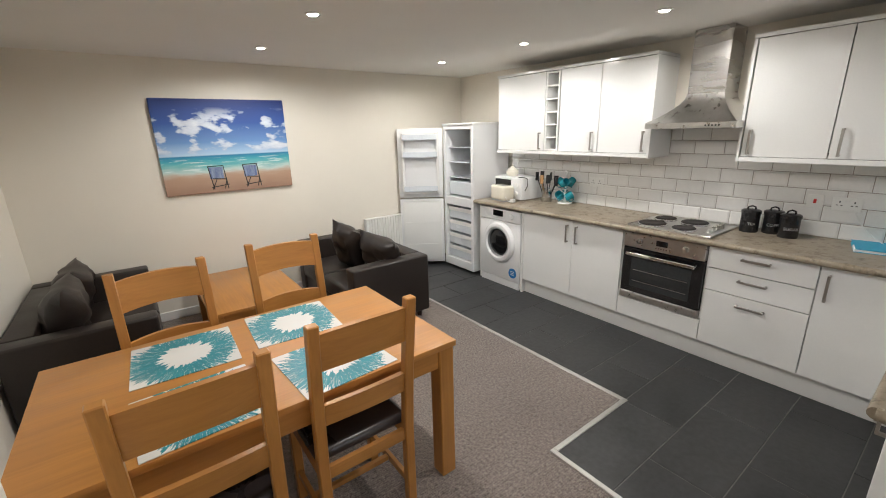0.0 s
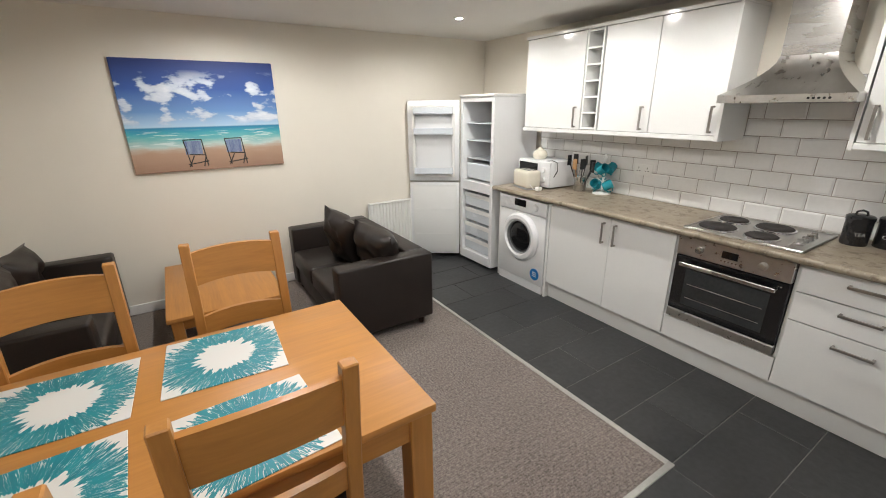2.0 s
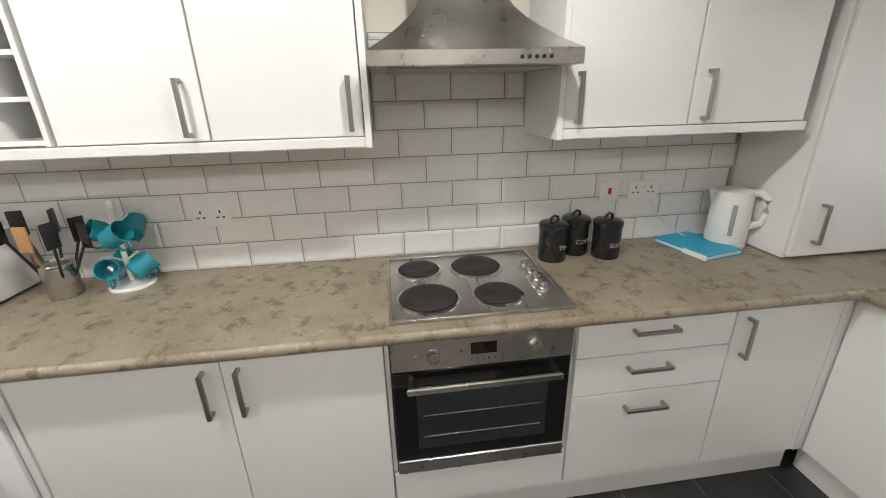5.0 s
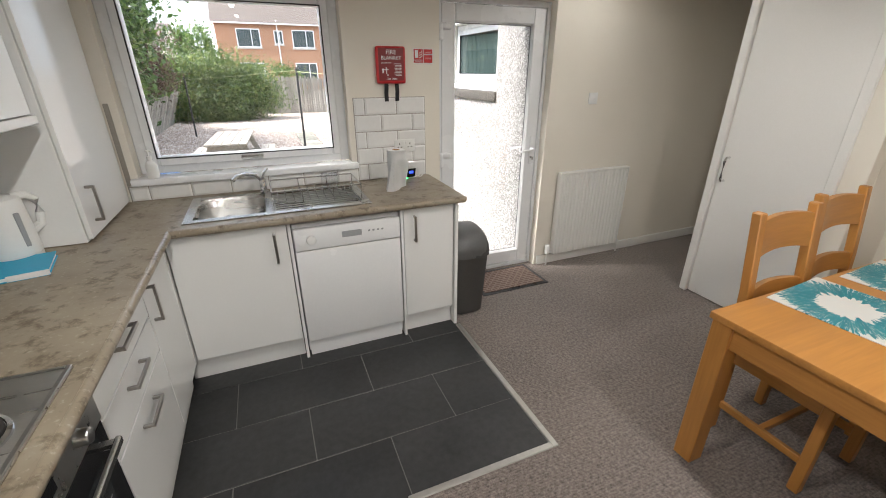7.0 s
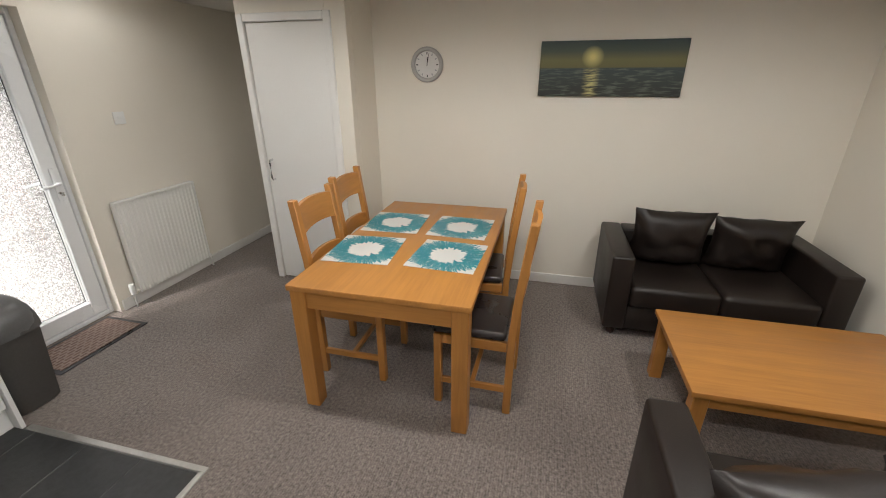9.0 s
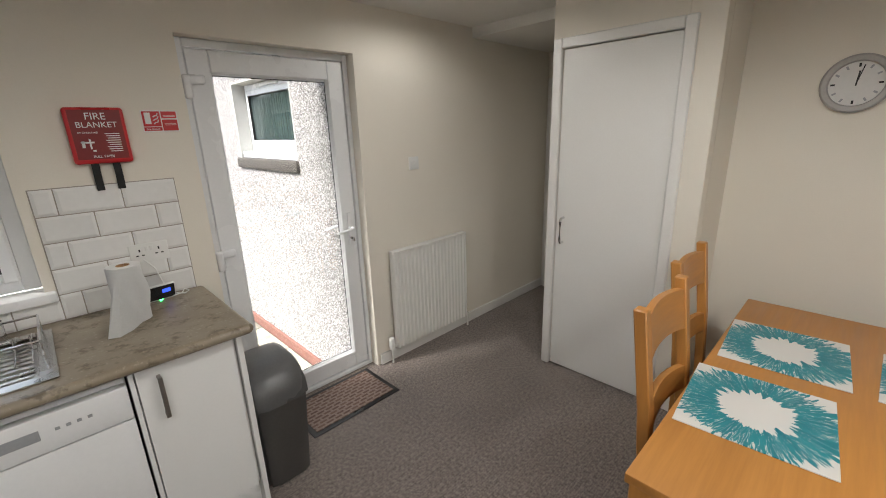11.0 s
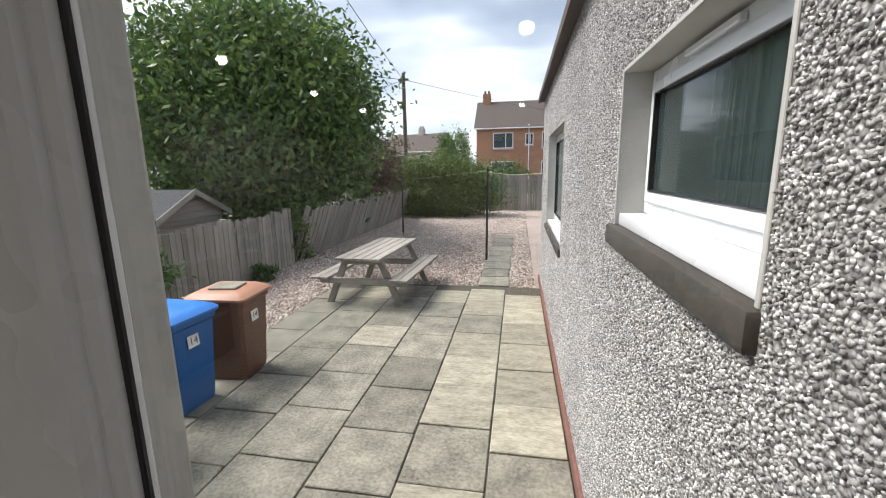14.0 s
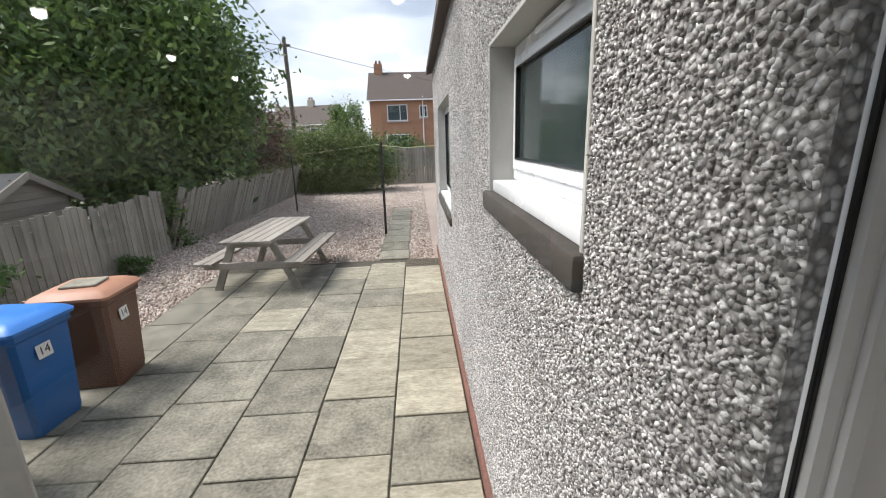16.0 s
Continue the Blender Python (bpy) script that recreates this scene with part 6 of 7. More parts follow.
def kitchen_bin():
    b_ = thing("kitchen_bin", "dark taupe plastic kitchen bin with rounded lid", "bin", pose(2.885, 1.20, 0))
    def shell(bm, rings):
        vs = []
        for hw, hd, z, yo in rings:
            r = []
            for k in range(24):
                a = 2 * math.pi * k / 24
                q = (abs(math.cos(a)) ** 6 + abs(math.sin(a)) ** 6) ** (-1 / 6)
                r.append(bm.verts.new((hw * q * math.cos(a), hd * q * math.sin(a) + yo, z)))
            vs.append(r)
        for a, c in zip(vs, vs[1:]):
            for k in range(24):
                bm.faces.new((a[k], a[(k + 1) % 24], c[(k + 1) % 24], c[k]))
        bm.faces.new(vs[0][::-1]), bm.faces.new(vs[-1])
        return bm
    part("body", shell(B(), [(0.10, 0.14, 0.0, 0), (0.105, 0.15, 0.01, 0), (0.125, 0.19, 0.46, 0)]), BINTAUPE, b_)
    part("lid", shell(B(), [(0.132, 0.20, 0.455, 0), (0.132, 0.20, 0.485, 0), (0.131, 0.192, 0.525, 0), (0.125, 0.165, 0.572, -0.004), (0.115, 0.125, 0.603, -0.008), (0.10, 0.075, 0.62, -0.012), (0.085, 0.03, 0.625, -0.014)]), surface("grey_bin_lid", (0.085, 0.085, 0.085), (0.11, 0.11, 0.11), 0.3, fine=90, bump=0.05), b_, "mid-grey domed lid")


kitchen_bin()
m_ = thing("doormat", "brown patterned doormat with a black rubber border", "doormat", pose(2.08, 0.80, 0))
part("rubber_border", box(B(), 0, 0.60, 0.0, 0.375, 0.0, 0.006, 0.002), BLACKPL, m_)
part("mat_surface", box(B(), 0.03, 0.57, 0.03, 0.345, 0.0061, 0.011, 0.002), MATPILE, m_)


# ---- outdoors ----
GZ = -0.27


def far(x, y):
    """Garden plan, measured outwards from the back door."""
    return 2.53 + 1.06 * (x - 2.53), 0.83 + 1.06 * (y - 0.83)


rng = np.random.default_rng(7)
struct("ground", prism(B(), [(-900, -900), (900, -900), (900, 900), (-900, 900)], "z", GZ - 0.3, GZ - 0.035), EARTH, "bare earthy garden ground under gravel", "ground")
struct("pavement", box(B(), 2.09, 5.56, -5.75, 0.55, GZ - 0.03, GZ - 0.012, 0), SOIL, "weathered patio bedding with dark joints", "pavement")
bm = B()
box(bm, -0.31, 2.0, 0.545, 0.57, GZ, 2.8, 0)
box(bm, 2.905, 5.6, 0.545, 0.57, GZ, 1.0, 0)
box(bm, 2.905, 3.535, 0.545, 0.57, 1.0, 2.8, 0)
box(bm, 4.74, 5.6, 0.545, 0.57, 1.0, 2.8, 0)
box(bm, 2.0, 2.905, 0.545, 0.57, 2.05, 2.8, 0)
box(bm, 3.535, 4.74, 0.545, 0.57, 2.05, 2.8, 0)
struct("wall_outer", bm, HARL, "grey pebbledashed outer face of the house", "wall")
bm = B()
box(bm, 2.893, 2.915, 0.538, 0.657, GZ + 0.02, 2.06, 0.008, 2)
box(bm, 2.0, 2.905, 0.30, 0.60, GZ, -0.11, 0.015, 2)
struct("doorstep", bm, RENDER_SMOOTH, "grey cement step and smooth rendered door reveal", "doorstep")


def annex():
    """The wing beside the path with two windows in its harled wall."""
    xf, th, ztop, yn, ys = 2.095, 0.26, 2.72, 0.545, -6.3
    wins = [(-0.905, 0.185, 1.425, 2.04), (-5.0, -3.05, 0.90, 2.09)]
    bm = B()
    cur = ys
    for a, b_, za, zb in sorted(wins):
        box(bm, xf - th, xf, cur, a, GZ, ztop, 0)
        box(bm, xf - th, xf, a, b_, GZ, za, 0)
        box(bm, xf - th, xf, a, b_, zb, ztop, 0)
        cur = b_
    box(bm, xf - th, xf, cur, yn, GZ, ztop, 0)
    box(bm, xf - 0.105, xf, yn, 0.655, GZ, 2.049, 0)
    box(bm, -0.3, xf - th, ys, ys + 0.25, GZ, ztop, 0)
    bmesh.ops.remove_doubles(bm, verts=bm.verts, dist=1e-5)
    struct("wall_annex", bm, HARL, "grey and white pebbledashed wall of the house wing", "wall")
    bm = B()
    box(bm, xf, xf + 0.028, ys, yn, GZ - 0.01, GZ + 0.085, 0.006, 2)
    struct("trim_plinth", bm, BRICKRED, "flaking red-painted plinth strip along the wall", "plinth")
    bm = B()
    prism(bm, [(-2.0, 3.9), (xf + 0.10, ztop - 0.02), (xf + 0.10, ztop + 0.06), (-2.0, 3.98)], "y", ys - 0.1, yn)
    struct("roof_annex", bm, ROOF, "brown tiled roof edge over the house wing", "roof")
    for k, (a, b_, za, zb) in enumerate(wins):
        w = thing("window_%d" % (k + 2), "white upvc outside window in a deep rendered reveal", "window", kind="structure")
        bm = B()
        box(bm, xf - 0.13, xf + 0.004, a - 0.001, a + 0.014, za, zb, 0.002)
        box(bm, xf - 0.13, xf + 0.004, b_ - 0.014, b_ + 0.001, za, zb, 0.002)
        box(bm, xf - 0.13, xf + 0.004, a + 0.014, b_ - 0.014, zb - 0.014, zb + 0.001, 0.002)
        part("reveal", bm, RENDER_SMOOTH, w, "smooth grey cement reveal")
        bm = B()
        box(bm, xf - 0.14, xf + 0.026, a - 0.055, b_ + 0.006, za - 0.085, za, 0.012, 2)
        part("stone_sill", bm, STONE, w, "dark weathered stone sill")
        a, b_, zb = a + 0.014, b_ - 0.014, zb - 0.014
        part("window_sill", box(B(), xf - 0.135, xf - 0.012, a, b_, za + 0.001, za + 0.05, 0.006, 2), UPVC, w)
        x0, x1, za2 = xf - 0.18, xf - 0.105, za + 0.05
        bm = B()
        frame_y(bm, x0, x1, a, b_, za2, zb, 0.055)
        part("window_frame", bm, UPVC, w)
        bm = B()
        frame_y(bm, x0 + 0.01, x1 + 0.014, a + 0.045, b_ - 0.045, za2 + 0.05, zb - 0.05, 0.045)
        part("sash", bm, UPVC, w)
        part("pane", box(B(), x1 - 0.012, x1 - 0.004, a + 0.085, b_ - 0.085, za2 + 0.09, zb - 0.09, 0), DARKPANE, w, "dark rippled privacy glass")
        bm = B()
        frame_y(bm, x1 - 0.004, x1 + 0.0165, a + 0.0875, b_ - 0.0875, za2 + 0.0925, zb - 0.0925, 0.006)
        part("gasket", bm, BLACKPL, w)
        ym = (a + b_) / 2
        part("trickle_vent", box(B(), x1 + 0.0005, x1 + 0.022, ym - 0.16, ym + 0.16, zb - 0.038, zb - 0.016, 0.004), UPVC, w)


annex()


def stones(name, centres, sizes, material, flat=0.6):
    """Many small eight-sided stones as one mesh."""
    n = len(centres)
    base = np.array([(1, 0, 0), (-1, 0, 0), (0, 1, 0), (0, -1, 0), (0, 0, 1), (0, 0, -1)], float)
    tri = np.array([(0, 2, 4), (2, 1, 4), (1, 3, 4), (3, 0, 4), (2, 0, 5), (1, 2, 5), (3, 1, 5), (0, 3, 5)])
    q = rng.normal(size=(n, 4))
    q /= np.linalg.norm(q, axis=1)[:, None]
    w, x, y, z = q.T
    R = np.stack([1 - 2 * (y * y + z * z), 2 * (x * y - z * w), 2 * (x * z + y * w), 2 * (x * y + z * w), 1 - 2 * (x * x + z * z), 2 * (y * z - x * w),
                  2 * (x * z - y * w), 2 * (y * z + x * w), 1 - 2 * (x * x + y * y)], 1).reshape(n, 3, 3)
    sc = sizes[:, None] * np.stack([np.ones(n), rng.uniform(0.6, 1.0, n), rng.uniform(0.45, 0.8, n)], 1)
    v = np.einsum("nij,nkj->nki", R, base[None] * sc[:, None, :]) + centres[:, None, :]
    f = (tri[None] + 6 * np.arange(n)[:, None, None]).reshape(-1, 3)
    me = bpy.data.meshes.new(name)
    me.vertices.add(6 * n)
    me.vertices.foreach_set("co", v.reshape(-1).astype(np.float32))
    me.loops.add(3 * len(f))
    me.loops.foreach_set("vertex_index", f.reshape(-1).astype(np.int32))
    me.polygons.add(len(f))
    me.polygons.foreach_set("loop_start", np.arange(0, 3 * len(f), 3, dtype=np.int32))
    me.update(calc_edges=True)
    me.materials.append(material)
    return new(name, me)


def harl_chips():
    """Stone chips on the annex wall where the path passes."""
    near = 80000
    n = near + 70000
    y = np.concatenate([rng.uniform(-2.0, 0.652, near), rng.uniform(-6.2, -2.0, n - near)])
    z = rng.uniform(GZ + 0.08, 2.7, n)
    keep = ~((y > -0.92) & (y < 0.19) & (z > 1.33) & (z < 2.05)) & ~((y > -0.97) & (y < 0.195) & (z > 1.33) & (z < 1.435))
    keep &= ~((y > -5.07) & (y < -2.98) & (z > 0.80) & (z < 2.10)) & ~((y > 0.545) & (z > 2.04))
    y, z = y[keep], z[keep]
    c = np.stack([np.full(len(y), 2.096), y, z], 1)
    ob = stones("pebbledash_chips", c, rng.uniform(0.0035, 0.008, len(y)) * np.where(y < -2.0, 1.25, 1.0), CHIPS)
    tagged(ob, "grey and white stone chips of the pebbledash", "pebbledash", "", "stuff")


harl_chips()


def gravel():
    n = 80000
    u = rng.uniform(0, 1, n) ** 1.5
    y = -2.6 - u * 15.2
    x = rng.uniform(2.2, 7.35, n)
    patio = (y > -5.75) & (x < 5.55)
    path_ = (x > 2.6) & (x < 3.15) & (y > -11.5)
    ok = ~patio & ~path_
    x, y = x[ok], y[ok]
    c = np.stack([x, y, np.full(len(x), GZ - 0.03) + rng.uniform(0, 0.02, len(x))], 1)
    ob = stones("gravel", c, rng.uniform(0.014, 0.03, len(x)) * (1 + 0.05 * np.abs(y + 2.6)), PEBBLES)
    tagged(ob, "pinkish grey loose garden gravel", "gravel", "", "stuff")
    struct("ground_gravel", box(B(), 1.0, 7.7, -18.7, -2.0, GZ - 0.04, GZ - 0.028, 0), PEBBLEBED, "fine pinkish gravel bed of the garden", "ground")


PEBBLEBED = surface("gravel_bed", (0.17, 0.13, 0.11), (0.52, 0.43, 0.37), 0.95, coarse=2.0, fine=42, bump=0.8, depth=0.02, blend=0.25)
gravel()


def slab_mesh(w, h, material):
    bm = B()
    box(bm, 0, w, 0, h, 0, 0.035, 0.006)
    return mesh_of("paving_slab", bm, material)


def patio():
    host = bpy.data.objects["pavement"]
    xs = [2.125, 2.665, 3.225, 3.795, 4.40, 5.0, 5.545]
    for k, (a, b_) in enumerate(zip(xs, xs[1:])):
        meshes = [slab_mesh(b_ - a - 0.012, 0.602, mt) for mt in ((SLABBUFF, SLAB) if k < 2 else (SLAB, SLABBUFF))]
        y = 0.54 - 0.614 + (0.0, -0.25, -0.12, -0.33, -0.2, -0.05)[k] + 0.3
        j = 0
        while y > -6.3:
            if y < 0.0:
                y0 = y
                if y0 > -5.75:
                    pick = rng.random() < (0.18 if k < 2 else 0.13)
                    ob = new("paving_slab", meshes[1 if pick else 0])
                    ob.parent = host
                    ob.matrix_basis = pose(a + 0.006, y0, GZ - 0.035 + float(rng.uniform(0, 0.004)), float(rng.uniform(-0.4, 0.4)), float(rng.uniform(-0.4, 0.4)), float(rng.uniform(-0.4, 0.4)))
            y -= 0.614
            j += 1
    far = slab_mesh(0.5, 0.56, SLAB)
    for k in range(9):
        ob = new("paving_slab", far)
        ob.parent = host
        ob.matrix_basis = pose(2.62 + 0.02 * (k % 2), -6.36 - 0.6 * k, GZ - 0.033)


patio()


def leaves(name, centre, radii, n, size, material, lump=0.35, seed=1, low=-1.0):
    """A crown of many small leaf blades in clumps, uneven and gappy."""
    r = np.random.default_rng(seed)
    k = max(10, n // 140)
    d = r.normal(size=(k, 3))
    d /= np.linalg.norm(d, axis=1)[:, None]
    rad = r.uniform(0.45, 1.05, k) ** 0.6
    cl = d * rad[:, None]
    cl = cl[cl[:, 2] > low]
    which = r.integers(0, len(cl), n)
    p = cl[which] + r.normal(size=(n, 3)) * 0.16 * lump / 0.35
    p = p * np.array(radii) + np.array(centre)
    a = r.normal(size=(n, 3))
    a /= np.linalg.norm(a, axis=1)[:, None]
    b = np.cross(a, r.normal(size=(n, 3)))
    b /= np.linalg.norm(b, axis=1)[:, None]
    s = (size * r.uniform(0.6, 1.3, n))[:, None]
    v = np.stack([p - a * s, p + b * s * 0.45, p + a * s, p - b * s * 0.45], 1).reshape(-1, 3)
    me = bpy.data.meshes.new(name)
    me.vertices.add(4 * n)
    me.vertices.foreach_set("co", v.reshape(-1).astype(np.float32))
    me.loops.add(4 * n)
    me.loops.foreach_set("vertex_index", np.arange(4 * n, dtype=np.int32))
    me.polygons.add(n)
    me.polygons.foreach_set("loop_start", np.arange(0, 4 * n, 4, dtype=np.int32))
    me.update(calc_edges=True)
    me.materials.append(material)
    return new(name, me)


def tree(name, x, y, z0, crown_z, radii, n, size, material, label, seed, trunk=0.16):
    t = thing(name, label, "tree")
    r = random.Random(seed)
    bm = B()
    tube(bm, [(x, y, z0), (x + 0.05, y, z0 + 0.5 * (crown_z - z0)), (x, y + 0.1, crown_z)], trunk, 10, trunk * 0.5)
    for k in range(7):
        a = 2 * math.pi * k / 7 + r.random()
        zz = z0 + (0.45 + 0.07 * k) * (crown_z - z0)
        e = Vector((math.cos(a) * radii[0] * 0.7, math.sin(a) * radii[1] * 0.7, radii[2] * (0.2 + 0.4 * r.random())))
        st = Vector((x + 0.04, y + 0.04, zz))
        tube(bm, [st, st + e * 0.5 + Vector((0, 0, 0.15)), st + e], trunk * 0.45, 7, trunk * 0.1)
    part("trunk", bm, BARK, t)
    c = leaves("crown", (x, y, crown_z), radii, n, size, material, seed=seed)
    c.parent = t
    return t


tree("tree", *far(9.0, -9.0), GZ, 3.1, (2.9, 2.7, 2.6), 95000, 0.085, LEAF, "large spreading leafy green garden tree behind the fence", 3, 0.2)
tree("tree", *far(7.3, -11.6), GZ, 1.9, (1.3, 1.5, 1.1), 7000, 0.055, LEAFRED, "small russet-leaved tree leaning over the fence", 5, 0.08)


def bush(label, centre, radii, n, size, material, seed):
    b_ = thing("bush", label, "bush")
    centre = (*far(centre[0], centre[1]), centre[2])
    bm = B()
    r = random.Random(seed)
    for k in range(9):
        a = 2 * math.pi * k / 9
        tube(bm, [(centre[0] + 0.05 * math.cos(a), centre[1] + 0.05 * math.sin(a), GZ - 0.03), (centre[0] + radii[0] * 0.6 * math.cos(a), centre[1] + radii[1] * 0.6 * math.sin(a), centre[2] + radii[2] * 0.5)], 0.018, 6, 0.006)
    part("stems", bm, BARK, b_)
    c = leaves("foliage", centre, radii, n, size, material, seed=seed)
    c.parent = b_


bush("fresh green leafy bush beside the garden fence", (7.15, -2.7, 0.35), (0.75, 0.8, 0.55), 6500, 0.045, LEAFBUSH, 11)
bush("green ivy-like shrub growing over the fence", (6.95, -7.0, 0.35), (0.35, 0.5, 0.65), 3000, 0.04, LEAF, 13)
bush("low weedy shrub at the fence foot", (6.75, -5.3, GZ + 0.12), (0.22, 0.3, 0.2), 900, 0.035, LEAFBUSH, 15)
bush("wild mixed hedge with yellowing sprays", (5.5, -15.2, 0.75), (2.1, 1.0, 1.35), 30000, 0.065, LEAFHEDGE, 17)
bush("tall overgrown hedge along the garden end", (7.9, -15.6, 0.9), (1.7, 1.2, 1.35), 14000, 0.065, LEAFHEDGE, 19)
bush("overgrown green shrub behind the end fence", (3.5, -19.0, 0.9), (1.8, 1.0, 1.1), 7000, 0.07, LEAFHEDGE, 23)
bush("dark green conifer shrub near the far house", (7.6, -33.0, 2.2), (1.6, 1.4, 2.6), 6000, 0.13, LEAF, 29)
bush("leafy hedge beyond the side fence", (13.5, -5.0, 0.9), (2.2, 2.5, 1.3), 7000, 0.08, LEAF, 31)


def fence(name, label, pts, height, lean=0.0, board=0.105):
    """Upright boards on two rails, between posts, along a straight line."""
    (x0, y0), (x1, y1) = pts
    L = math.hypot(x1 - x0, y1 - y0)
    f_ = thing(name, label, "fence", pose(x0, y0, GZ - 0.03, 0, 0, math.degrees(math.atan2(y1 - y0, x1 - x0))))
    r = random.Random(int(L * 10))
    kinds = []
    for k in range(4):
        bm = B()
        box(bm, 0, board - 0.012, 0, 0.018, 0, height * (0.97 + 0.02 * k), 0.002)
        kinds.append(mesh_of("board", bm, OLDWOOD))
    k, s = 0, 0.0
    while s < L - board:
        ob = new("board", kinds[r.randrange(4)])
        ob.parent = f_
        ob.matrix_basis = Matrix.Translation((s, 0.03, 0.02)) @ pose(0, 0, 0, lean + r.uniform(-0.8, 0.8), r.uniform(-0.9, 0.9), 0)
        s += board
    for z in (0.3, height - 0.22):
        bm = B()
        box(bm, 0, L, -0.02, 0.028, z, z + 0.08, 0.004, 1, pose(0, 0, 0, lean, 0, 0))
        part("rail", bm, OLDWOOD, f_)
    n = max(1, int(L / 1.8))
    for j in range(n + 1):
        bm = B()
        x = min(j * L / n, L - 0.09)
        box(bm, x, x + 0.09, -0.11, -0.02, -0.02, height + 0.06, 0.006, 1, pose(0, 0, 0, lean, 0, 0))
        part("post", bm, OLDWOOD, f_)


fence("garden_fence", "grey weathered upright-board garden fence", [far(6.98, -6.6), far(6.98, 0.5)], 1.14)
fence("garden_fence", "leaning grey weathered board fence, half collapsed", [far(6.98, -14.4), far(6.98, -6.7)], 1.22, -20)
fence("garden_fence", "grey weathered board fence across the garden end", [far(0.2, -17.6), far(8.2, -17.6)], 1.6)


def wheelie_bin(m, body, lid, label, number=True):
    b_ = thing("wheelie_bin", label, "wheelie bin", m)
    def ring_(bm, rows):
        vs = []
        for x0, x1, hw, z in rows:
            pts = [(x0, -hw + 0.03), (x0 + 0.03, -hw), (x1 - 0.03, -hw), (x1, -hw + 0.03), (x1, hw - 0.03), (x1 - 0.03, hw), (x0 + 0.03, hw), (x0, hw - 0.03)]
            vs.append([bm.verts.new((a, c, z)) for a, c in pts])
        for a, c in zip(vs, vs[1:]):
            for k in range(8):
                bm.faces.new((a[k], a[(k + 1) % 8], c[(k + 1) % 8], c[k]))
        bm.faces.new(vs[0][::-1]), bm.faces.new(vs[-1])
        return bm
    part("body", ring_(B(), [(0.05, 0.42, 0.185, 0.0), (0.04, 0.44, 0.195, 0.05), (0.0, 0.50, 0.225, 0.72), (-0.02, 0.51, 0.24, 0.74), (-0.02, 0.51, 0.24, 0.785)]), body, b_)
    l = part("lid", ring_(B(), [(-0.04, 0.54, 0.255, 0.787), (-0.045, 0.545, 0.258, 0.81), (-0.02, 0.52, 0.235, 0.835), (0.05, 0.46, 0.19, 0.862)]), lid, b_)
    bm = B()
    tube(bm, [(0.54, -0.2, 0.80), (0.58, -0.2, 0.80), (0.58, 0.2, 0.80), (0.54, 0.2, 0.80)], 0.014, 8)
    part("handle", bm, body, b_)
    for y in (-0.17, 0.17):
        bm = B()
        cyl(bm, (0.46, y - 0.025, 0.075), 0.075, 0.05, "y", 24, bev=0.008)
        part("wheel", bm, BLACKPL, b_, "black rubber wheel")
    if number:
        lb = part("number_label", box(B(), -0.003, 0.0, -0.055, 0.055, -0.05, 0.05, 0), PRINTW, b_, "white sticker numbered 14")
        lb.matrix_basis = pose(-0.0035, 0.03, 0.60, 0, 3.3, 0)
        text_part("14", 0.085, INK, lb, Matrix.Translation((-0.0036, 0, 0)) @ Matrix.Rotation(radians(-90), 4, "Z") @ Matrix.Rotation(radians(90), 4, "X"))
    return b_


ZB = GZ + 0.004
wheelie_bin(pose(4.95, -2.455, ZB, 0, 0, 4), BINBROWN, LIDBROWN, "brown wheelie bin with paler tan lid, numbered 14")
wheelie_bin(pose(5.06, -1.82, ZB, 0, 0, -3), BINBLUE, LIDBLUE, "blue wheelie bin, numbered 14")
wheelie_bin(pose(4.92, -1.12, ZB, 0, 0, 2), BINBLACK, LIDGREY, "dark grey wheelie bin, numbered 14")
bm = B()
box(bm, -0.13, 0.13, -0.11, 0.11, 0, 0.02, 0.006)
pv = single("paving_offcut", bm, SLAB, "flat square slab lying on the brown bin", "slab")
pv.matrix_world = pose(5.2, -2.43, ZB + 0.863, 0, 0, 10)


def picnic_table():
    p = thing("picnic_table", "weathered grey timber picnic table with benches", "picnic table", pose(4.65, -5.26, GZ + 0.002, 0, 0, -3))
    L = 1.78
    for k in range(5):
        part("plank", box(B(), -0.335 + 0.136 * k, -0.335 + 0.128 * (k + 1) + 0.008 * k - 0.002, -L / 2, L / 2, 0.69, 0.725, 0.004), PICNICWOOD, p)
    for s in (-1, 1):
        for k in range(2):
            a = s * 0.60 + (k - 0.5) * 0.135
            part("bench_plank", box(B(), a - 0.063, a + 0.063, -L / 2, L / 2, 0.40, 0.435, 0.004), PICNICWOOD, p)
    for y in (-0.68, 0.68):
        for s in (-1, 1):
            bm = B()
            prism(bm, [(s * 0.20, 0.69), (s * 0.30, 0.69), (s * 0.60, 0.0), (s * 0.50, 0.0)], "y", y - 0.022, y + 0.022)
            part("leg", bm, PICNICWOOD, p)
        part("bench_beam", box(B(), -0.67, 0.67, y + 0.023, y + 0.063, 0.31, 0.40, 0.004), PICNICWOOD, p)
        part("top_beam", box(B(), -0.32, 0.32, y + 0.023, y + 0.063, 0.61, 0.69, 0.004), PICNICWOOD, p)


picnic_table()


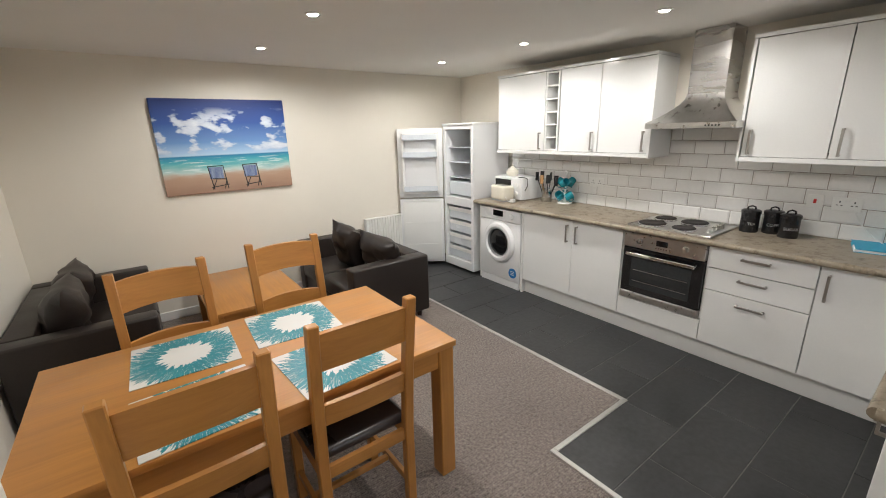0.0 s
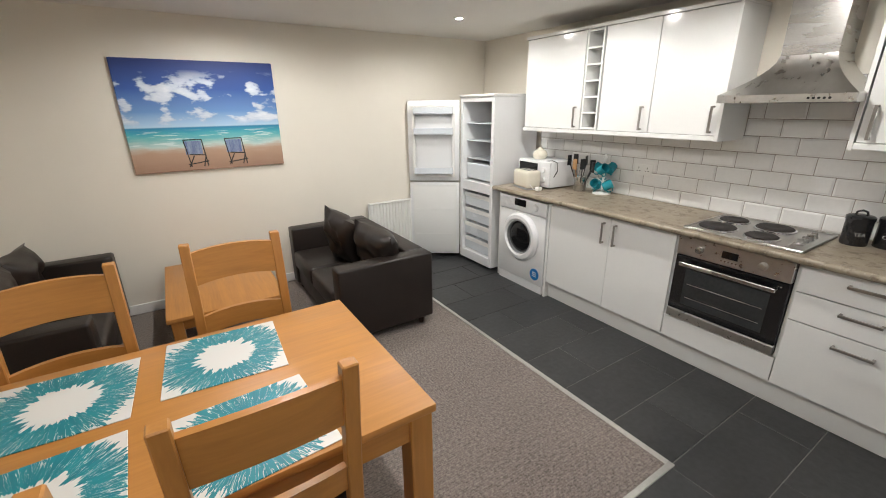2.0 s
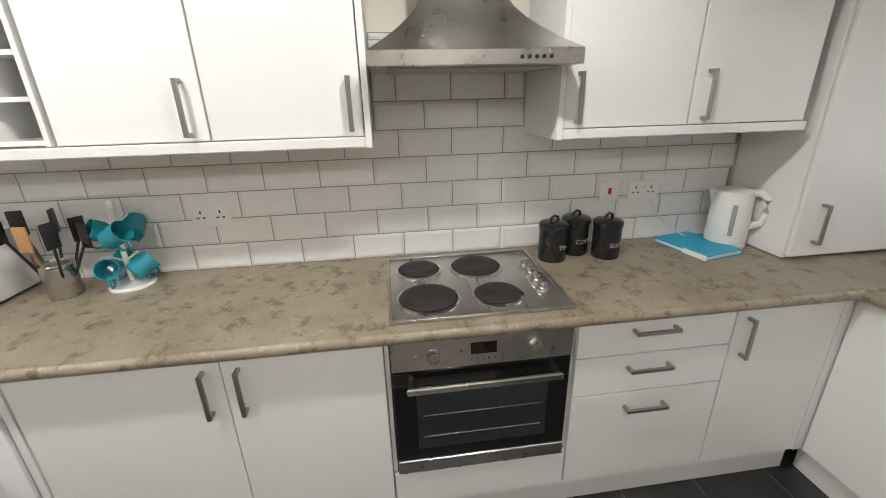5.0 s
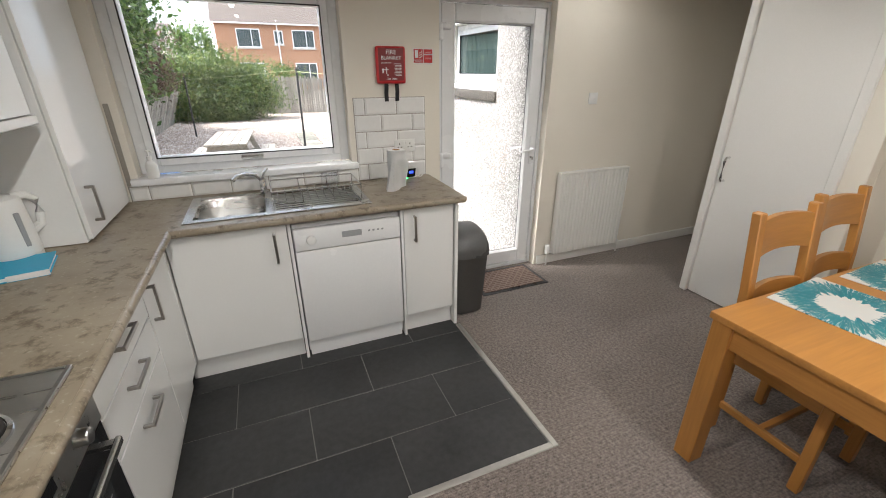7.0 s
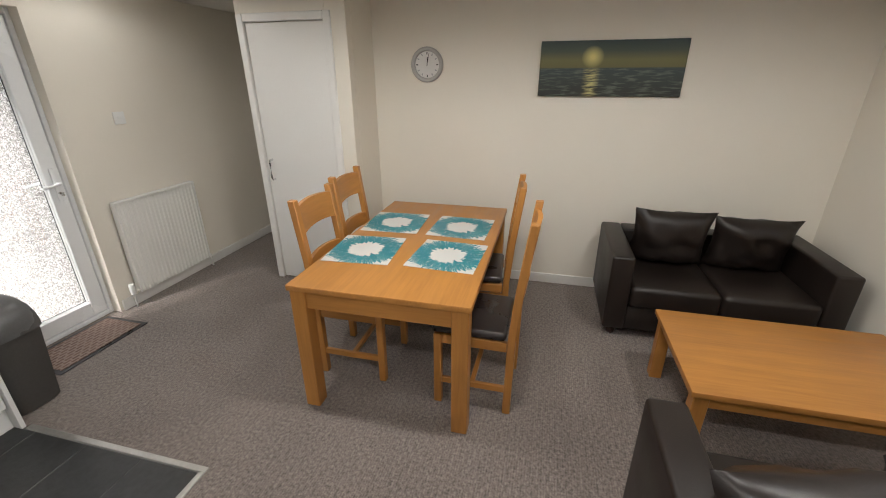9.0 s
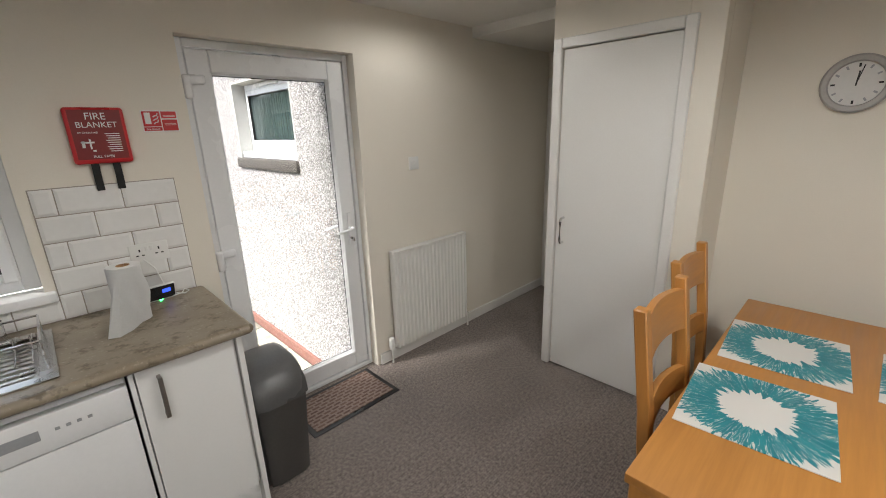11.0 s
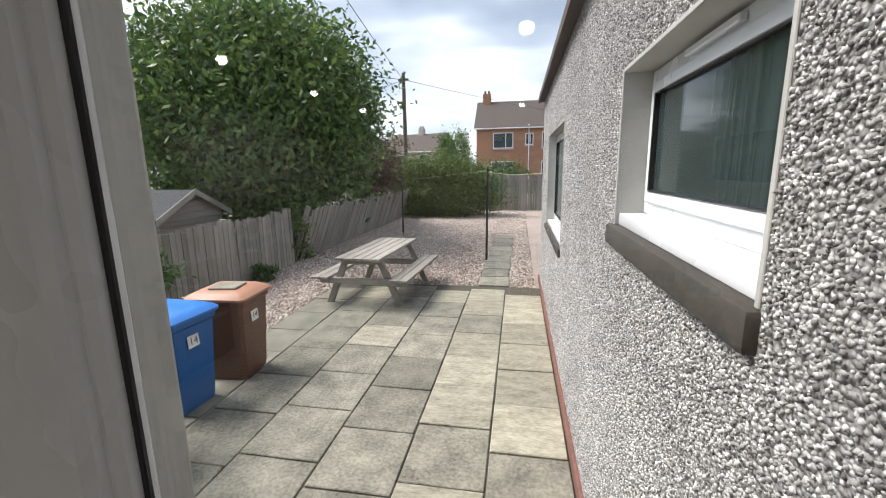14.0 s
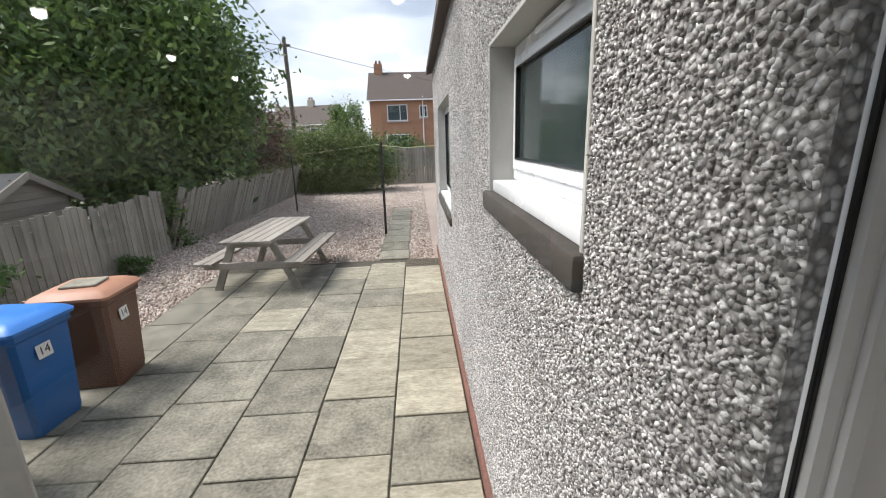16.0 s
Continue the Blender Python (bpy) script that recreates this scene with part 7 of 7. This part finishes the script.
def clothes_posts():
    for x, y, h in ((3.14, -7.78, 1.95), (6.03, -11.5, 1.7)):
        t = thing("clothes_post", "dark metal clothes-line post in the gravel", "clothes post")
        bm = B()
        tube(bm, [(x, y, GZ - 0.03), (x - 0.02, y, GZ + h)], 0.026, 10)
        part("pole", bm, BLACKPL, t)
        bm = B()
        for dy in (-0.05, 0.05):
            tube(bm, [(x - 0.02, y, GZ + h - 0.08), (x - 0.02 + dy, y, GZ + h - 0.05), (x - 0.02 + dy * 1.4, y, GZ + h)], 0.008, 6)
        part("hook", bm, BLACKPL, t)
    bm = B()
    tube(bm, [(3.12, -7.78, 1.61), (4.55, -9.6, 1.47), (6.01, -11.5, 1.36)], 0.006, 6)
    tube(bm, [(3.12, -7.78, 1.58), (2.6, -7.1, 1.53), (1.95, -6.29, 1.57)], 0.006, 6)
    single("washing_line", bm, surface("faded_green_line", (0.25, 0.30, 0.14), (0.36, 0.40, 0.22), 0.6, bump=0), "faded green plastic washing line", "washing line")


clothes_posts()


def utility_pole():
    x, y, top = 7.95, -19.2, 6.15
    t = thing("utility_pole", "tall timber telephone pole with overhead wires", "utility pole")
    bm = B()
    tube(bm, [(x, y, GZ - 0.05), (x, y, top)], 0.12, 12, 0.085)
    part("pole", bm, POLEWOOD, t)
    part("crosspiece", box(B(), x - 0.25, x + 0.25, y - 0.04, y + 0.04, top - 0.35, top - 0.25, 0.006), POLEWOOD, t)
    for ex, ey, ez in ((30, -4, 7.5), (24, -30, 5.0), (-8, -44, 6.0), (6, 0.0, 7.0)):
        bm = B()
        pts = [(x + (ex - x) * k / 10, y + (ey - y) * k / 10, top - 0.3 + (ez - top + 0.3) * k / 10 - 1.1 * (k / 10) * (1 - k / 10)) for k in range(11)]
        tube(bm, pts, 0.012, 5)
        part("wire", bm, BLACKPL, t)


utility_pole()


def shed():
    s = thing("garden_shed", "small weathered timber shed with a felt roof", "shed", pose(*far(8.1, -5.4), GZ - 0.03))
    n = 11
    bm = B()
    prism(bm, [(-0.75, 0), (0.75, 0), (0.75, 1.25), (0, 1.62), (-0.75, 1.25)], "x", 0.02, 2.4)
    part("body", bm, OLDWOOD, s)
    for k in range(n):
        z = 0.02 + 0.112 * k
        part("cladding_board", box(B(), 0.0, 0.022, -0.76, 0.76, z, z + 0.105, 0.003, 1), SHEDWOOD, s)
    for z, w in ((1.255, 0.62), (1.365, 0.4), (1.475, 0.2)):
        part("cladding_board", box(B(), 0.0, 0.022, -w, w, z, z + 0.105, 0.003, 1), SHEDWOOD, s)
    for k in range(11):
        part("cladding_board", box(B(), 0.02, 2.4, 0.752, 0.772, 0.02 + 0.112 * k, 0.125 + 0.112 * k, 0.003, 1), SHEDWOOD, s)
    for sg in (-1, 1):
        bm = B()
        prism(bm, [(sg * 0.9, 1.16), (0, 1.62), (0, 1.66), (sg * 0.9, 1.20)], "x", -0.1, 2.5)
        part("roof", bm, FELT, s, "dark mineral felt roof")
        bm = B()
        prism(bm, [(sg * 0.92, 1.10), (0, 1.57), (0, 1.68), (sg * 0.92, 1.21)], "x", -0.125, -0.1)
        part("bargeboard", bm, OLDWOOD, s)


SHEDWOOD = surface("shed_cladding", (0.13, 0.115, 0.1), (0.26, 0.235, 0.205), 0.9, coarse=3, fine=26, stretch=(0.3, 0.3, 3), bump=0.4, depth=0.004, vary=0.2)
shed()


def house(label, m, w, d, eave, ridge, wall_mat, windows, chimneys):
    """A two-storey house; front faces +y, ridge along x."""
    h = thing("house", label, "house", m)
    bm = B()
    prism(bm, [(-d, 0), (0, 0), (0, eave), (-d / 2, ridge - 0.15), (-d, eave)], "x", 0, w)
    part("wall", bm, wall_mat, h)
    for ya, yb in ((0.35, -d / 2), (-d - 0.35, -d / 2)):
        bm = B()
        prism(bm, [(ya, eave - 0.1), (yb, ridge), (yb, ridge + 0.14), (ya, eave + 0.04)], "x", -0.25, w + 0.25)
        part("roof", bm, ROOF, h, "brown-grey tiled roof slope")
    part("gutter", box(B(), -0.25, w + 0.25, 0.33, 0.45, eave - 0.12, eave, 0.02), UPVC, h)
    for a, z, ww, hh in windows:
        wi = part("window", box(B(), a, a + ww, -0.06, 0.01, z, z + hh, 0.005), DARKPANE, h)
        bm = B()
        frame_bars(bm, a - 0.02, a + ww + 0.02, z - 0.02, z + hh + 0.02, 0.09, 0.0, 0.05)
        box(bm, a + ww * 0.35, a + ww * 0.35 + 0.07, 0.0, 0.05, z, z + hh, 0.005)
        part("frame", bm, UPVC, wi)
        part("sill", box(B(), a - 0.12, a + ww + 0.12, 0.0, 0.14, z - 0.16, z - 0.03, 0.01), HOUSEGREY, wi)
    for a in chimneys:
        c = part("chimney", box(B(), a, a + 0.9, -d / 2 - 0.4, -d / 2 + 0.4, ridge - 0.5, ridge + 1.0, 0.02), wall_mat, h)
        for dx in (0.25, 0.65):
            bm = B()
            lathe(bm, (a + dx, -d / 2, ridge + 1.0), [(0.14, 0), (0.11, 0.3), (0.12, 0.34)], 12)
            part("chimney_pot", bm, BRICKRED, c)
    bm = B()
    tube(bm, [(w * 0.58, 0.12, 0), (w * 0.58, 0.12, eave + 0.3)], 0.06, 8)
    part("downpipe", bm, UPVC, h)


house("orange-brown rendered two-storey house beyond the garden", pose(-6.2, -45.0, GZ), 13.2, 7.5, 6.1, 9.2, HOUSEBRICK,
      [(9.3, 4.0, 2.1, 1.6), (7.2, 4.3, 0.8, 1.2), (4.2, 4.0, 2.1, 1.6), (1.6, 4.0, 1.6, 1.5), (9.3, 1.0, 2.3, 1.6), (4.2, 1.0, 2.1, 1.6)], [11.9, 5.6])
house("orange-brown rendered house glimpsed past the tree", pose(46.0, -27.0, GZ, 0, 0, -62), 9.0, 7.0, 4.6, 6.6, HOUSEBRICK, [(2.0, 3.0, 1.6, 1.2), (5.5, 3.0, 1.6, 1.2)], [4.0])
for k, (hx, hy) in enumerate(((14.5, -62.0), (22.0, -72.0), (31.0, -78.0))):
    house("pale rendered house far down the street", pose(hx, hy, GZ, 0, 0, -12 + 6 * k), 9.0, 8.0, 4.6, 7.4, HOUSEGREY, [(1.5, 2.8, 1.6, 1.3), (5.5, 2.8, 1.6, 1.3)], [4.0])


# ---- tiles on floor and walls ----
def floor_tiles():
    host = bpy.data.objects["floor"]
    cache = {}
    row, y = 0, 2.515 - 0.335 * 4
    while y < YN - 0.02:
        x_lo = 3.037 if y < 2.49 else 3.732
        off = 3.37 + (0.34 if row % 2 else 0.0)
        off -= math.ceil((off - x_lo) / 0.68) * 0.68
        s = off
        while s < 5.1:
            a, b_ = max(s, x_lo), min(s + 0.68, 5.1)
            h = min(0.335, YN - y)
            if b_ - a > 0.03:
                key = (round(b_ - a, 3), round(h, 3))
                if key not in cache:
                    bm = B()
                    box(bm, 0, b_ - a - 0.004, 0, h - 0.004, -0.013, 0.0, 0.0015)
                    cache[key] = mesh_of("floor_tile", bm, SLATE)
                ob = new("floor_tile", cache[key])
                ob.parent = host
                ob.matrix_basis = pose(a + 0.002, y + 0.002, float(rng.uniform(-0.0008, 0.0008)))
            s += 0.68
        row += 1
        y += 0.335


floor_tiles()
east = thing("wall_tiling_east", "white glazed metro tiles above the worktop", "tiling", pose(0, 0, 0), kind="structure")
part("grout_bed", box(B(), XE - 0.004, XE, 1.50, 4.90, 0.91, 1.475, 0), GROUT, east)
part("grout_bed", box(B(), XE - 0.004, XE, 2.491, 3.092, 1.475, 1.78, 0), GROUT, east)
ME_ = Matrix.Translation((XE - 0.002, 0, 0))
Z5 = 0.913 + 5 * 0.1055
lay_tiles(east, 1.50, 4.90, 0.913, Z5, 3.003, ME_)
lay_tiles(east, 1.50, 2.4905, Z5, 1.475, 3.003, ME_, row=5)
lay_tiles(east, 3.0925, 4.90, Z5, 1.475, 3.003, ME_, row=5)
lay_tiles(east, 2.4905, 3.0925, Z5, 1.78, 3.003, ME_, row=5)
south = thing("wall_tiling_south", "white glazed metro tiles beside the window", "tiling", pose(0, 0, 0), kind="structure")
part("grout_bed", box(B(), 3.015, 3.50, YS, YS + 0.004, 0.91, 1.44, 0), GROUT, south)
part("grout_bed", box(B(), 3.50, 4.80, YS, YS + 0.004, 0.91, 0.998, 0), GROUT, south)
part("grout_bed", box(B(), 4.776, 4.80, YS, YS + 0.004, 1.0, 1.44, 0), GROUT, south)
MS_ = Matrix.Translation((0, YS + 0.002, 0)) @ Matrix.Rotation(radians(-90), 4, "Z")
lay_tiles(south, 3.018, 3.50, 0.913, 1.44, 3.217, MS_)
lay_tiles(south, 3.50, 4.798, 0.913, 0.997, 3.43, MS_)
